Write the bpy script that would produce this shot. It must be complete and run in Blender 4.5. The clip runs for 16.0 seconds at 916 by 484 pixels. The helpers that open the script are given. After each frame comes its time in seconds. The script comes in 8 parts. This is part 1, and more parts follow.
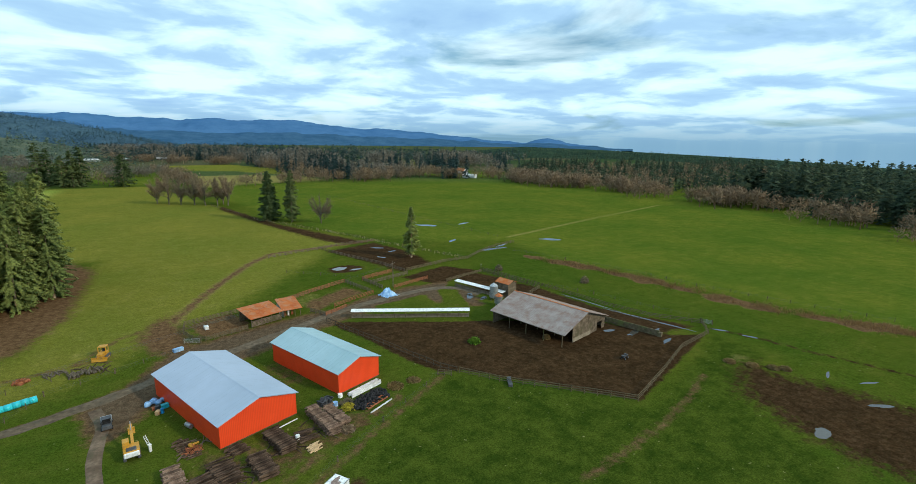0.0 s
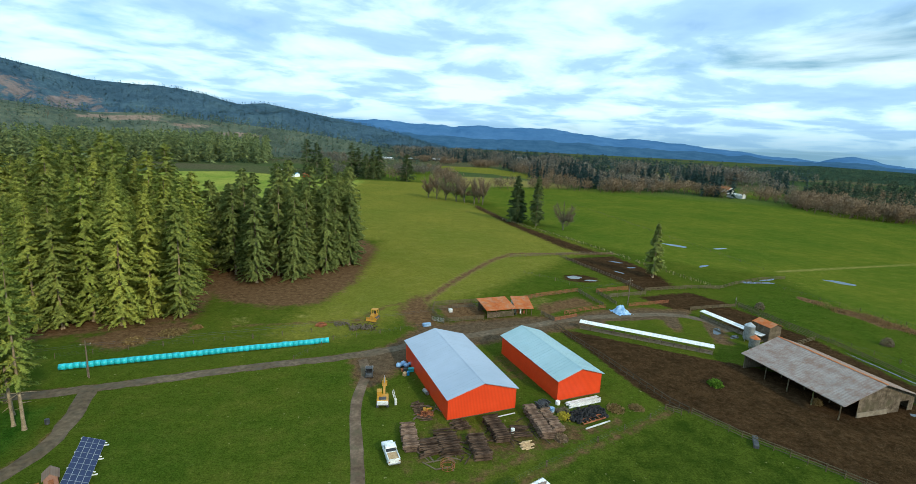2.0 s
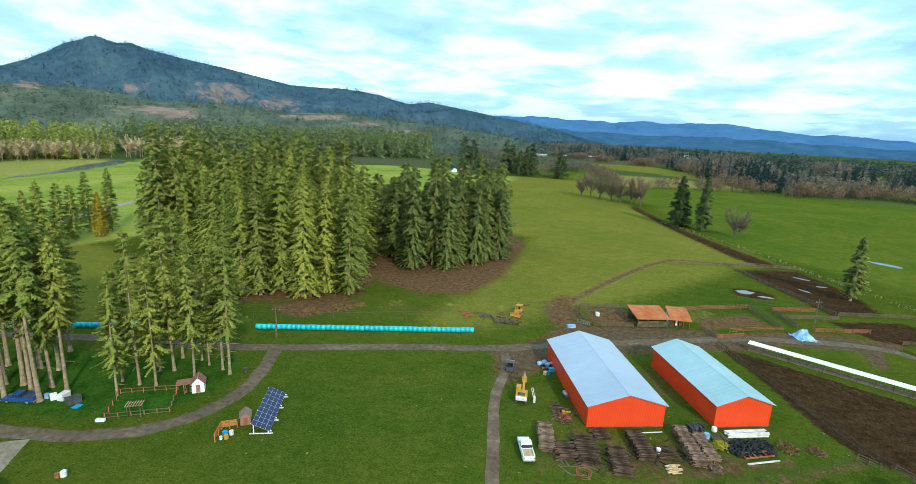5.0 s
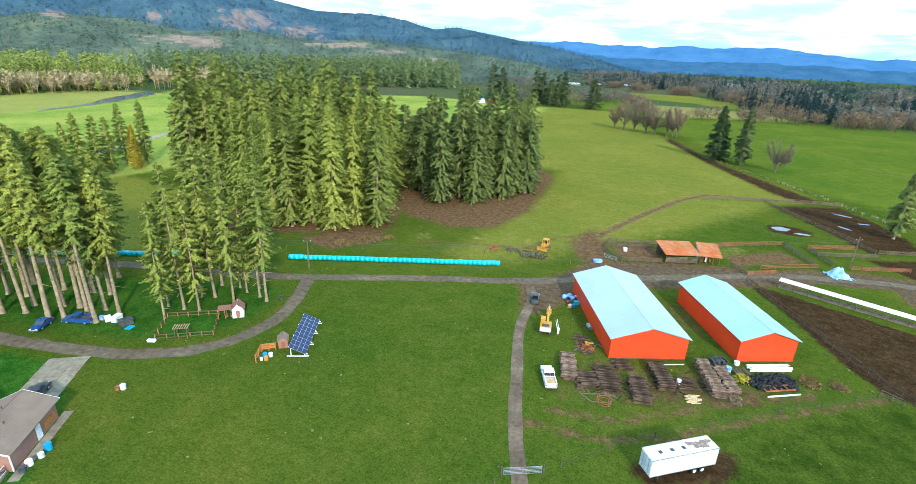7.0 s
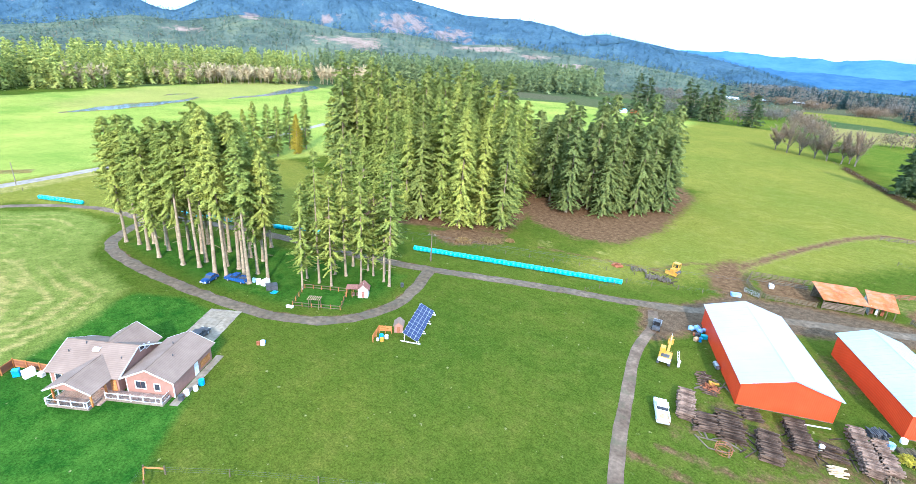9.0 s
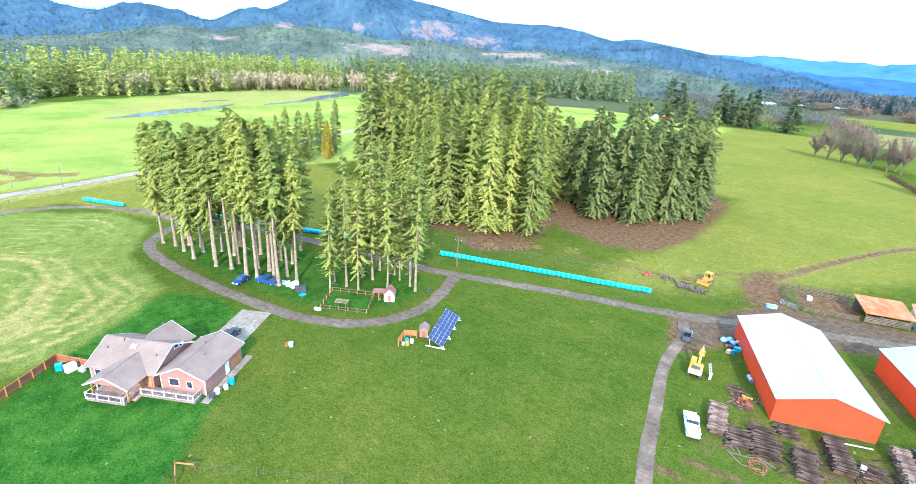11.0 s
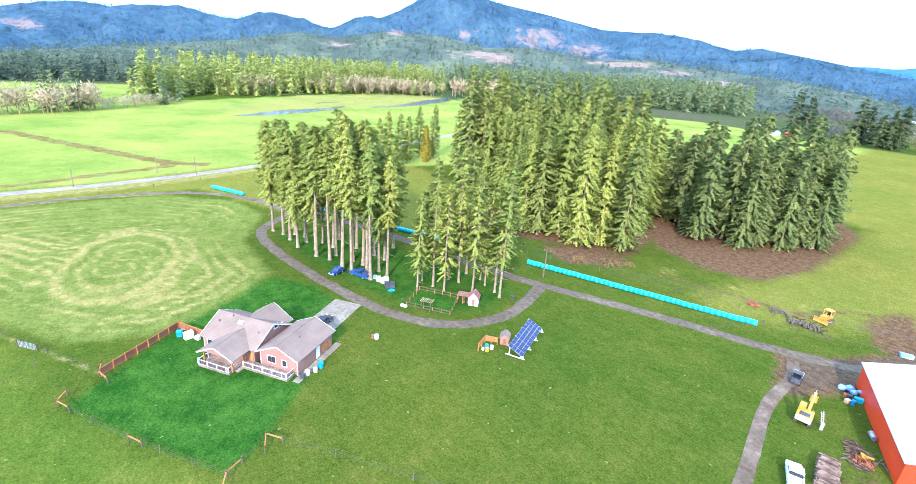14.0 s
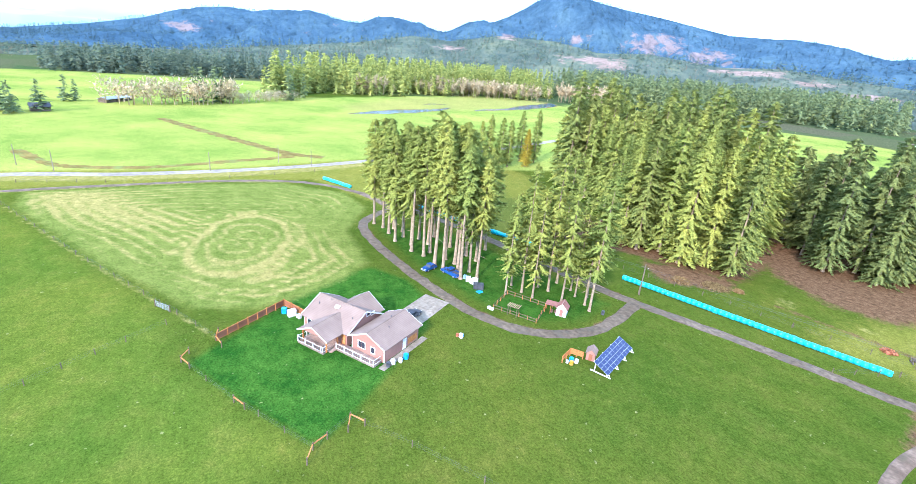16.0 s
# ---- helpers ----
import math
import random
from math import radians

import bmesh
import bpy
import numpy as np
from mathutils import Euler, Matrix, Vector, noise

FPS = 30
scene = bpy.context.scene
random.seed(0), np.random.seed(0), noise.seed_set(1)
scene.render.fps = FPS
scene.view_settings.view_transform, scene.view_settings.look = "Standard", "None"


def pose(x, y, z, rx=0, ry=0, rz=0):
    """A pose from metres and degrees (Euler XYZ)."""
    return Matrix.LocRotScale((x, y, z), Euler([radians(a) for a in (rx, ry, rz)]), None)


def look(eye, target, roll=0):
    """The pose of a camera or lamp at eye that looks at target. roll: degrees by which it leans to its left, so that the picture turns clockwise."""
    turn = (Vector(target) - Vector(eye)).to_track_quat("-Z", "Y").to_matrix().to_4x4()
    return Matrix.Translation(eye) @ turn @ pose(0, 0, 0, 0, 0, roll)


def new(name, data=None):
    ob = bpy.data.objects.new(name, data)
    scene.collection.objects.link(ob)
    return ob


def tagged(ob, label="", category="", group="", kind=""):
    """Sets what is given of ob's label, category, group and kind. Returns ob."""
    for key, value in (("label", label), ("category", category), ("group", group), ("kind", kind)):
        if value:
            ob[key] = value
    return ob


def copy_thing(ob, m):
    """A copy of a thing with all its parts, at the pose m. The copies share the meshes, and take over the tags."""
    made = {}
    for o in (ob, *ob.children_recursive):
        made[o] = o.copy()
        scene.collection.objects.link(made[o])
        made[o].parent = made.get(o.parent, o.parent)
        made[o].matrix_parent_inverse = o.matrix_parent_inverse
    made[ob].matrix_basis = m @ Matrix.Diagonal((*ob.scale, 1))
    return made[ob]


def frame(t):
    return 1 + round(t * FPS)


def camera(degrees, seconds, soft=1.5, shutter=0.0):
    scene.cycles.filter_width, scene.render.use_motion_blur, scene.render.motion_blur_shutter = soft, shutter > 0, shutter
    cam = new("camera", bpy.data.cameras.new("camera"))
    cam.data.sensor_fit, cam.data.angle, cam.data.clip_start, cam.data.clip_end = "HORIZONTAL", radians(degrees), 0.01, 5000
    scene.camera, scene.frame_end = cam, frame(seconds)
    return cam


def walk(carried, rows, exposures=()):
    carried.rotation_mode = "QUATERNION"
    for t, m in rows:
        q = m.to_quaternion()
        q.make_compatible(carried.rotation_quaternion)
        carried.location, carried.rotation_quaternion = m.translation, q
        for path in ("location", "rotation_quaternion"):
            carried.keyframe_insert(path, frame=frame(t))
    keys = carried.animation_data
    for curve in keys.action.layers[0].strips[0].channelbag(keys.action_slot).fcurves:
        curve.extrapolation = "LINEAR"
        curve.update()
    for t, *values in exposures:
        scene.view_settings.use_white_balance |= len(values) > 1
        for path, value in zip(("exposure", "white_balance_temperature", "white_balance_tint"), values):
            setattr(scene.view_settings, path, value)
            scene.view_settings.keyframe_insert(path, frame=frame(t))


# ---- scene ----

# ---------------------------------------------------------------- camera
EYE = 50.0
# seconds, yaw, pitch, roll
PATH = [
    (0, -26.73, -11.95, 0.70), (0.5, -20.84, -11.78, 1.10), (1, -14.39, -11.67, 1.59), (1.5, -6.80, -11.68, 2.16),
    (2, 1.38, -11.75, 2.68), (2.5, 8.36, -11.86, 3.21), (3, 12.78, -11.85, 3.28), (3.5, 16.04, -11.85, 3.16),
    (4, 17.50, -11.69, 2.87), (4.2, 18.0, -11.6, 2.8), (6.3, 20.3, -18.2, 2.15), (6.5, 20.65, -19.09, 2.16), (7, 22.06, -20.81, 2.14), (7.5, 26.20, -20.96, 2.59),
    (8, 31.76, -21.04, 3.34), (8.5, 35.20, -21.07, 3.75), (11, 40.47, -20.56, 3.47), (11.5, 41.99, -20.47, 3.55),
    (12, 43.75, -20.45, 3.71), (12.5, 45.96, -20.46, 3.88), (13, 48.22, -20.47, 4.08), (13.5, 49.81, -20.47, 4.14),
    (14, 51.53, -20.47, 4.21), (14.5, 53.85, -20.53, 4.41), (15, 56.80, -20.64, 4.70), (15.5, 60.20, -20.81, 4.95),
    (16, 63.09, -20.92, 5.20),
]
# seconds, stops, kelvin, tint
EXPOSURES = [(0, -0.70, 6300, 6), (2, -0.58, 6200, 5), (4, -0.38, 6100, 2), (6.5, 0.08, 5750, 4), (8.5, 0.93, 5300, 16), (11, 1.12, 5200, 20), (16, 1.14, 5200, 26)]
cam = camera(86.39, 16.0, soft=0.5)
walk(cam, [(t, pose(0, 0, EYE, 90 + pitch, 0, yaw) @ pose(0, 0, 0, 0, 0, roll)) for t, yaw, pitch, roll in PATH], EXPOSURES)

# ---------------------------------------------------------------- sky and sun
SUN_FROM = Vector((0.66, -0.75, 0.56)).normalized()
sun = new("sun", bpy.data.lights.new("sun", "SUN"))
sun.data.energy, sun.data.angle, sun.data.color = 4.4, radians(4.0), (1.0, 0.88, 0.66)
sun.matrix_world = look((0, 0, 0), -SUN_FROM)
sun.location = (0, -60, 200)

world = bpy.data.worlds.new("sky")
scene.world = world
world.use_nodes = True
wt = world.node_tree
wt.nodes.clear()


def wnode(kind, **values):
    n = wt.nodes.new(kind)
    for key, value in values.items():
        n.inputs[key].default_value = value
    return n


w_out = wt.nodes.new("ShaderNodeOutputWorld")
sky = wt.nodes.new("ShaderNodeTexSky")
sky.sky_type, sky.sun_disc = "NISHITA", False
sky.sun_elevation = math.asin(SUN_FROM.z)
sky.sun_rotation = math.atan2(SUN_FROM.x, SUN_FROM.y)
clear = wnode("ShaderNodeBackground", Strength=0.15)
deepen = wt.nodes.new("ShaderNodeMix")
deepen.data_type, deepen.blend_type = "RGBA", "MULTIPLY"
deepen.inputs[0].default_value = 1.0
deepen.inputs[7].default_value = (0.62, 1.0, 1.15, 1)
wt.links.new(sky.outputs[0], deepen.inputs[6])
wt.links.new(deepen.outputs[2], clear.inputs[0])
coord = wt.nodes.new("ShaderNodeTexCoord")
parts_xyz = wt.nodes.new("ShaderNodeSeparateXYZ")
wt.links.new(coord.outputs["Generated"], parts_xyz.inputs[0])


def wmath(op, a, b):
    n = wt.nodes.new("ShaderNodeMath")
    n.operation = op
    for i, v in enumerate((a, b)):
        if isinstance(v, (int, float)):
            n.inputs[i].default_value = v
        else:
            wt.links.new(v, n.inputs[i])
    return n.outputs[0]


# cloud deck: the direction laid out on a flat layer overhead
lift = wmath("ADD", wmath("MAXIMUM", parts_xyz.outputs[2], 0.0), 0.13)
deck = wt.nodes.new("ShaderNodeCombineXYZ")
wt.links.new(wmath("DIVIDE", parts_xyz.outputs[0], lift), deck.inputs[0])
wt.links.new(wmath("DIVIDE", parts_xyz.outputs[1], lift), deck.inputs[1])
cover = wnode("ShaderNodeTexNoise", Scale=0.55, Detail=8.0, Roughness=0.52, Distortion=0.5)
wt.links.new(deck.outputs[0], cover.inputs["Vector"])
cover_ramp = wt.nodes.new("ShaderNodeValToRGB")
cover_ramp.color_ramp.elements[0].position, cover_ramp.color_ramp.elements[1].position = 0.30, 0.42
wt.links.new(cover.outputs[0], cover_ramp.inputs[0])
# thin cloud is bright, thick cloud grey beneath
shade = wnode("ShaderNodeTexNoise", Scale=1.25, Detail=8.0, Roughness=0.55, Distortion=0.3)
wt.links.new(deck.outputs[0], shade.inputs["Vector"])
shade_ramp = wt.nodes.new("ShaderNodeValToRGB")
tones = shade_ramp.color_ramp.elements
tones[0].position, tones[0].color = 0.38, (0.74, 0.92, 1.0, 1)
tones[1].position, tones[1].color = 0.70, (0.32, 0.51, 0.76, 1)
for pos, col in ((0.47, (0.62, 0.84, 0.96, 1)), (0.55, (0.40, 0.61, 0.82, 1))):
    tones.new(pos).color = col
wt.links.new(shade.outputs[0], shade_ramp.inputs[0])
cloud = wnode("ShaderNodeBackground", Strength=1.95)
wt.links.new(shade_ramp.outputs[0], cloud.inputs[0])
w_mix = wt.nodes.new("ShaderNodeMixShader")
wt.links.new(cover_ramp.outputs[0], w_mix.inputs[0])
wt.links.new(clear.outputs[0], w_mix.inputs[1])
wt.links.new(cloud.outputs[0], w_mix.inputs[2])
# pale cloud bank low over the horizon
bank = wnode("ShaderNodeBackground", Color=(0.36, 0.66, 0.92, 1), Strength=1.0)
low = wt.nodes.new("ShaderNodeMapRange")
low.interpolation_type = "SMOOTHSTEP"
for slot, v in ((1, -0.015), (2, 0.075), (3, 0.9), (4, 0.0)):
    low.inputs[slot].default_value = v
wt.links.new(parts_xyz.outputs[2], low.inputs[0])
bank_mix = wt.nodes.new("ShaderNodeMixShader")
wt.links.new(low.outputs[0], bank_mix.inputs[0])
wt.links.new(w_mix.outputs[0], bank_mix.inputs[1])
wt.links.new(bank.outputs[0], bank_mix.inputs[2])
wt.links.new(bank_mix.outputs[0], w_out.inputs[0])

# ---------------------------------------------------------------- materials


def material(name, rough=0.8, metal=0.0):
    m = bpy.data.materials.new(name)
    m.use_nodes = True
    bsdf = m.node_tree.nodes["Principled BSDF"]
    bsdf.inputs["Roughness"].default_value, bsdf.inputs["Metallic"].default_value = rough, metal
    if rough >= 0.75:
        bsdf.inputs["Specular IOR Level"].default_value = 0.1
    return m, m.node_tree, bsdf


def noise_of(tree, vector, scale, detail=4.0, rough=0.55):
    n = tree.nodes.new("ShaderNodeTexNoise")
    n.inputs["Scale"].default_value, n.inputs["Detail"].default_value, n.inputs["Roughness"].default_value = scale, detail, rough
    tree.links.new(vector, n.inputs["Vector"])
    return n.outputs[0]


def ramp_of(tree, value, stops):
    n = tree.nodes.new("ShaderNodeValToRGB")
    e = n.color_ramp.elements
    while len(e) < len(stops):
        e.new(0.5)
    for slot, (pos, col) in zip(e, stops):
        slot.position = pos
        slot.color = (*col, 1) if len(col) == 3 else col
    tree.links.new(value, n.inputs[0])
    return n.outputs[0]


def mix_of(tree, factor, a, b, blend="MIX"):
    n = tree.nodes.new("ShaderNodeMix")
    n.data_type, n.blend_type = "RGBA", blend
    for slot, v in ((0, factor), (6, a), (7, b)):
        if isinstance(v, (int, float)):
            n.inputs[slot].default_value = v
        elif isinstance(v, tuple):
            n.inputs[slot].default_value = (*v, 1)
        else:
            tree.links.new(v, n.inputs[slot])
    return n.outputs[2]


def bump_of(tree, bsdf, height, strength, distance):
    n = tree.nodes.new("ShaderNodeBump")
    n.inputs["Strength"].default_value, n.inputs["Distance"].default_value = strength, distance
    tree.links.new(height, n.inputs["Height"])
    tree.links.new(n.outputs[0], bsdf.inputs["Normal"])


def plain(name, dark, light, scale=1.0, rough=0.8, metal=0.0, bump=0.3, wear=None, wear_scale=0.25, grain_amount=0.25, spread=0.13):
    """Two-scale mottled surface, with an optional third colour for stains."""
    m, tree, bsdf = material(name, rough, metal)
    at = tree.nodes.new("ShaderNodeTexCoord").outputs["Object"]
    fine = noise_of(tree, at, scale * 6)
    coarse = noise_of(tree, at, scale)
    col = ramp_of(tree, coarse, [(0.36, dark), (0.64, light)])
    grain = ramp_of(tree, fine, [(0.34, (1 - grain_amount,) * 3), (0.66, (1 + grain_amount * 0.7,) * 3)])
    col = mix_of(tree, 1.0, col, grain, "MULTIPLY")
    own = tree.nodes.new("ShaderNodeObjectInfo").outputs["Random"]
    col = mix_of(tree, 1.0, col, ramp_of(tree, own, [(0, (1 - spread,) * 3), (1, (1 + spread,) * 3)]), "MULTIPLY")
    if wear:
        col = mix_of(tree, ramp_of(tree, noise_of(tree, at, wear_scale, 6.0, 0.7), [(0.5, (0, 0, 0)), (0.66, (1, 1, 1))]), col, wear)
    tree.links.new(col, bsdf.inputs["Base Color"])
    bump_of(tree, bsdf, fine, bump, 0.02)
    return m


def leafy(name, dark, light, rough=0.75, tint=(1.12, 1.08, 0.8)):
    m, tree, bsdf = material(name, rough)
    geo = tree.nodes.new("ShaderNodeNewGeometry").outputs["Random Per Island"]
    own = tree.nodes.new("ShaderNodeObjectInfo").outputs["Random"]
    col = ramp_of(tree, geo, [(0.0, dark), (0.9, light), (1.0, tuple(l * t for l, t in zip(light, tint)))])
    col = mix_of(tree, 1.0, col, ramp_of(tree, own, [(0, (0.8, 0.85, 0.8)), (1, (1.2, 1.12, 1.0))]), "MULTIPLY")
    tree.links.new(col, bsdf.inputs["Base Color"])
    bsdf.inputs["Specular IOR Level"].default_value = 0.06
    through_leaf = tree.nodes.new("ShaderNodeBsdfTranslucent")
    tree.links.new(col, through_leaf.inputs["Color"])
    both = tree.nodes.new("ShaderNodeMixShader")
    both.inputs[0].default_value = 0.36
    tree.links.new(bsdf.outputs[0], both.inputs[1])
    tree.links.new(through_leaf.outputs[0], both.inputs[2])
    tree.links.new(both.outputs[0], tree.nodes["Material Output"].inputs["Surface"])
    return m


M_BARK = plain("bark", (0.21, 0.158, 0.098), (0.37, 0.285, 0.188), 1.5, 0.9, bump=0.6)
M_NEEDLE = leafy("fir needles", (0.225, 0.268, 0.064), (0.440, 0.492, 0.120))
M_NEEDLE_CLUMP = leafy("hemlock needles", (0.134, 0.178, 0.062), (0.285, 0.338, 0.112))
# the fir needles again, darker, with the grove's shade put into the colour
M_NEEDLE_GROVE = leafy("shaded fir needles", (0.180, 0.220, 0.060), (0.360, 0.408, 0.110))
# haze of distance mixed into two colours: greyer twigs, bluer firs
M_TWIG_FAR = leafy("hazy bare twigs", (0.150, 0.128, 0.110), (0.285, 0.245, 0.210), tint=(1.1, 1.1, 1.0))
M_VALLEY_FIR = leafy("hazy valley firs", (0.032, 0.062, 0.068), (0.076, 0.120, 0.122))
M_RUSH = leafy("brown rushes", (0.16, 0.10, 0.04), (0.32, 0.22, 0.10), tint=(1.1, 1.1, 1.0))
M_NEEDLE_DARK = leafy("dark fir needles", (0.060, 0.092, 0.046), (0.150, 0.195, 0.080))
M_CEDAR = leafy("cedar sprays", (0.25, 0.22, 0.03), (0.55, 0.48, 0.07))
M_TWIG = leafy("bare twigs", (0.150, 0.110, 0.076), (0.275, 0.208, 0.148), tint=(1.1, 1.1, 1.0))
M_TWIG_PALE = leafy("pale bare twigs", (0.41, 0.32, 0.195), (0.68, 0.545, 0.345), tint=(1.1, 1.1, 1.0))
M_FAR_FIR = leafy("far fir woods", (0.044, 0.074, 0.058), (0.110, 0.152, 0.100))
# lighter, yellower copy of the far firs, with sunlight put into its colour
M_FAR_SUNNY = leafy("far sunlit fir woods", (0.22, 0.27, 0.075), (0.62, 0.62, 0.175))


def ground_material():
    m, tree, bsdf = material("farm ground", 0.9)
    at = tree.nodes.new("ShaderNodeTexCoord").outputs["Object"]

    def attr(name):
        n = tree.nodes.new("ShaderNodeAttribute")
        n.attribute_name = name
        return n.outputs["Fac"]

    def stretched(deg, sx, sy):
        n = tree.nodes.new("ShaderNodeMapping")
        n.inputs["Rotation"].default_value, n.inputs["Scale"].default_value = (0, 0, radians(deg)), (sx, sy, 1)
        tree.links.new(at, n.inputs["Vector"])
        return n.outputs[0]

    fine, mid, wide = noise_of(tree, at, 3.2, 8.0, 0.8), noise_of(tree, at, 0.20, 8.0, 0.72), noise_of(tree, at, 0.022, 6.0, 0.62)
    patch, clod = noise_of(tree, at, 0.42, 9.0, 0.78), noise_of(tree, at, 0.75, 8.0, 0.75)
    streak = noise_of(tree, stretched(27, 0.05, 0.6), 1.0, 6.0, 0.65)
    flecks = ramp_of(tree, noise_of(tree, at, 1.05, 3.0, 0.5), [(0.70, (0, 0, 0)), (0.74, (1, 1, 1))])
    sharp = ramp_of(tree, mid, [(0.38, (0, 0, 0)), (0.62, (1, 1, 1))])
    grass = ramp_of(tree, mid, [(0.32, (0.052, 0.088, 0.011)), (0.5, (0.066, 0.102, 0.014)), (0.66, (0.086, 0.113, 0.019)), (0.80, (0.125, 0.130, 0.034))])
    grass = mix_of(tree, 1.0, grass, (1.02, 0.92, 0.92), "MULTIPLY")
    grass = mix_of(tree, 1.0, grass, ramp_of(tree, wide, [(0.36, (0.80, 0.92, 0.85)), (0.64, (1.26, 1.10, 1.1))]), "MULTIPLY")
    grass = mix_of(tree, 1.0, grass, ramp_of(tree, streak, [(0.38, (0.97, 0.98, 0.97)), (0.62, (1.03, 1.02, 1.02))]), "MULTIPLY")

    # far fields: large plots of different crops
    plots = tree.nodes.new("ShaderNodeTexVoronoi")
    plots.inputs["Scale"].default_value = 0.0045
    tree.links.new(stretched(30, 1.0, 1.7), plots.inputs["Vector"])
    plot_tone = tree.nodes.new("ShaderNodeSeparateColor")
    tree.links.new(plots.outputs["Color"], plot_tone.inputs[0])
    plot = ramp_of(tree, plot_tone.outputs[0], [(0.0, (0.042, 0.068, 0.034)), (0.35, (0.060, 0.090, 0.036)), (0.6, (0.085, 0.094, 0.048)), (0.8, (0.10, 0.088, 0.058)), (1.0, (0.050, 0.088, 0.034))])

    def weave(under, over, key, lo=0.35, hi=0.65, rough=0.7):
        """Lay one surface over another where its mask, roughened by noise, is high."""
        add = tree.nodes.new("ShaderNodeMath")
        add.operation = "MULTIPLY_ADD"
        tree.links.new(patch, add.inputs[0])
        add.inputs[1].default_value = rough
        tree.links.new(attr(key), add.inputs[2])
        return mix_of(tree, ramp_of(tree, add.outputs[0], [(lo + rough / 2, (0, 0, 0)), (hi + rough / 2, (1, 1, 1))]), under, over)

    grass = mix_of(tree, attr("field"), grass, mix_of(tree, 1.0, grass, (1.38, 1.34, 1.34), "MULTIPLY"))
    grass = mix_of(tree, attr("far"), grass, plot)
    col = weave(grass, mix_of(tree, sharp, (0.020, 0.072, 0.009), (0.052, 0.122, 0.016)), "lush", rough=0.4)
    col = weave(col, mix_of(tree, sharp, (0.030, 0.052, 0.007), (0.068, 0.092, 0.013)), "dark_pasture")
    meadow = ramp_of(tree, mid, [(0.30, (0.140, 0.146, 0.022)), (0.55, (0.170, 0.166, 0.030)), (0.78, (0.225, 0.196, 0.052))])
    meadow = mix_of(tree, 1.0, meadow, ramp_of(tree, wide, [(0.35, (0.86, 0.95, 0.9)), (0.5, (1.0, 1.0, 1.0)), (0.68, (1.16, 1.08, 1.1))]), "MULTIPLY")
    col = weave(col, meadow, "olive")
    # fields lying in sun: the sunlight is put into this brighter yellow-green
    col = weave(col, mix_of(tree, 1.0, ramp_of(tree, wide, [(0.36, (0.170, 0.235, 0.042)), (0.64, (0.30, 0.315, 0.070))]), ramp_of(tree, mid, [(0.36, (0.9, 0.92, 0.9)), (0.64, (1.1, 1.07, 1.05))]), "MULTIPLY"), "sunny_field")
    col = weave(col, mix_of(tree, sharp, (0.112, 0.145, 0.026), (0.180, 0.196, 0.044)), "mown")
    col = weave(col, ramp_of(tree, patch, [(0.36, (0.20, 0.175, 0.048)), (0.64, (0.36, 0.295, 0.105))]), "dry", rough=0.6)
    col = mix_of(tree, flecks, col, mix_of(tree, 0.45, col, (0.38, 0.35, 0.17)))
    mud = ramp_of(tree, clod, [(0.34, (0.032, 0.018, 0.010)), (0.5, (0.047, 0.028, 0.015)), (0.68, (0.076, 0.047, 0.027))])
    mud = mix_of(tree, 1.0, mud, ramp_of(tree, mid, [(0.36, (0.78, 0.78, 0.78)), (0.66, (1.42, 1.36, 1.30))]), "MULTIPLY")
    col = weave(col, mud, "mud", rough=0.95)
    col = weave(col, ramp_of(tree, clod, [(0.36, (0.084, 0.047, 0.024)), (0.64, (0.198, 0.116, 0.062))]), "earth", rough=0.9)
    col = weave(col, ramp_of(tree, clod, [(0.36, (0.084, 0.056, 0.036)), (0.64, (0.145, 0.102, 0.068))]), "gravel")
    col = mix_of(tree, 1.0, col, ramp_of(tree, fine, [(0.36, (0.50, 0.53, 0.50)), (0.64, (1.18, 1.16, 1.12))]), "MULTIPLY")
    col = mix_of(tree, 1.0, col, ramp_of(tree, noise_of(tree, at, 0.9, 9.0, 0.85), [(0.36, (0.70, 0.73, 0.70)), (0.64, (1.30, 1.26, 1.22))]), "MULTIPLY")
    tree.links.new(col, bsdf.inputs["Base Color"])
    bsdf.inputs["Specular IOR Level"].default_value = 0.0
    bump_of(tree, bsdf, fine, 0.7, 0.18)
    return m


M_GROUND = ground_material()

# ---------------------------------------------------------------- mesh helpers


def mesh_of(name, verts, faces, mat=None):
    me = bpy.data.meshes.new(name)
    me.from_pydata([tuple(v) for v in verts], [], [tuple(f) for f in faces])
    if mat:
        me.materials.append(mat)
    return me


def part(name, bm, mat, parent=None, label="", at=None, smooth=False):
    """Link a bmesh (or a mesh) as one object under a thing or a part."""
    if isinstance(bm, bmesh.types.BMesh):
        me = bpy.data.meshes.new(name)
        bm.to_mesh(me)
        bm.free()
        me.materials.append(mat)
    else:
        me = bm
    if smooth:
        me.shade_smooth()
    ob = new(name, me)
    ob.parent = parent
    if at is not None:
        ob.matrix_basis = at
    return tagged(ob, label)


def thing(name, label, category, at, group="", kind=""):
    ob = new(name)
    ob.empty_display_size = 0.5
    ob.matrix_basis = at
    return tagged(ob, label, category, group, kind)


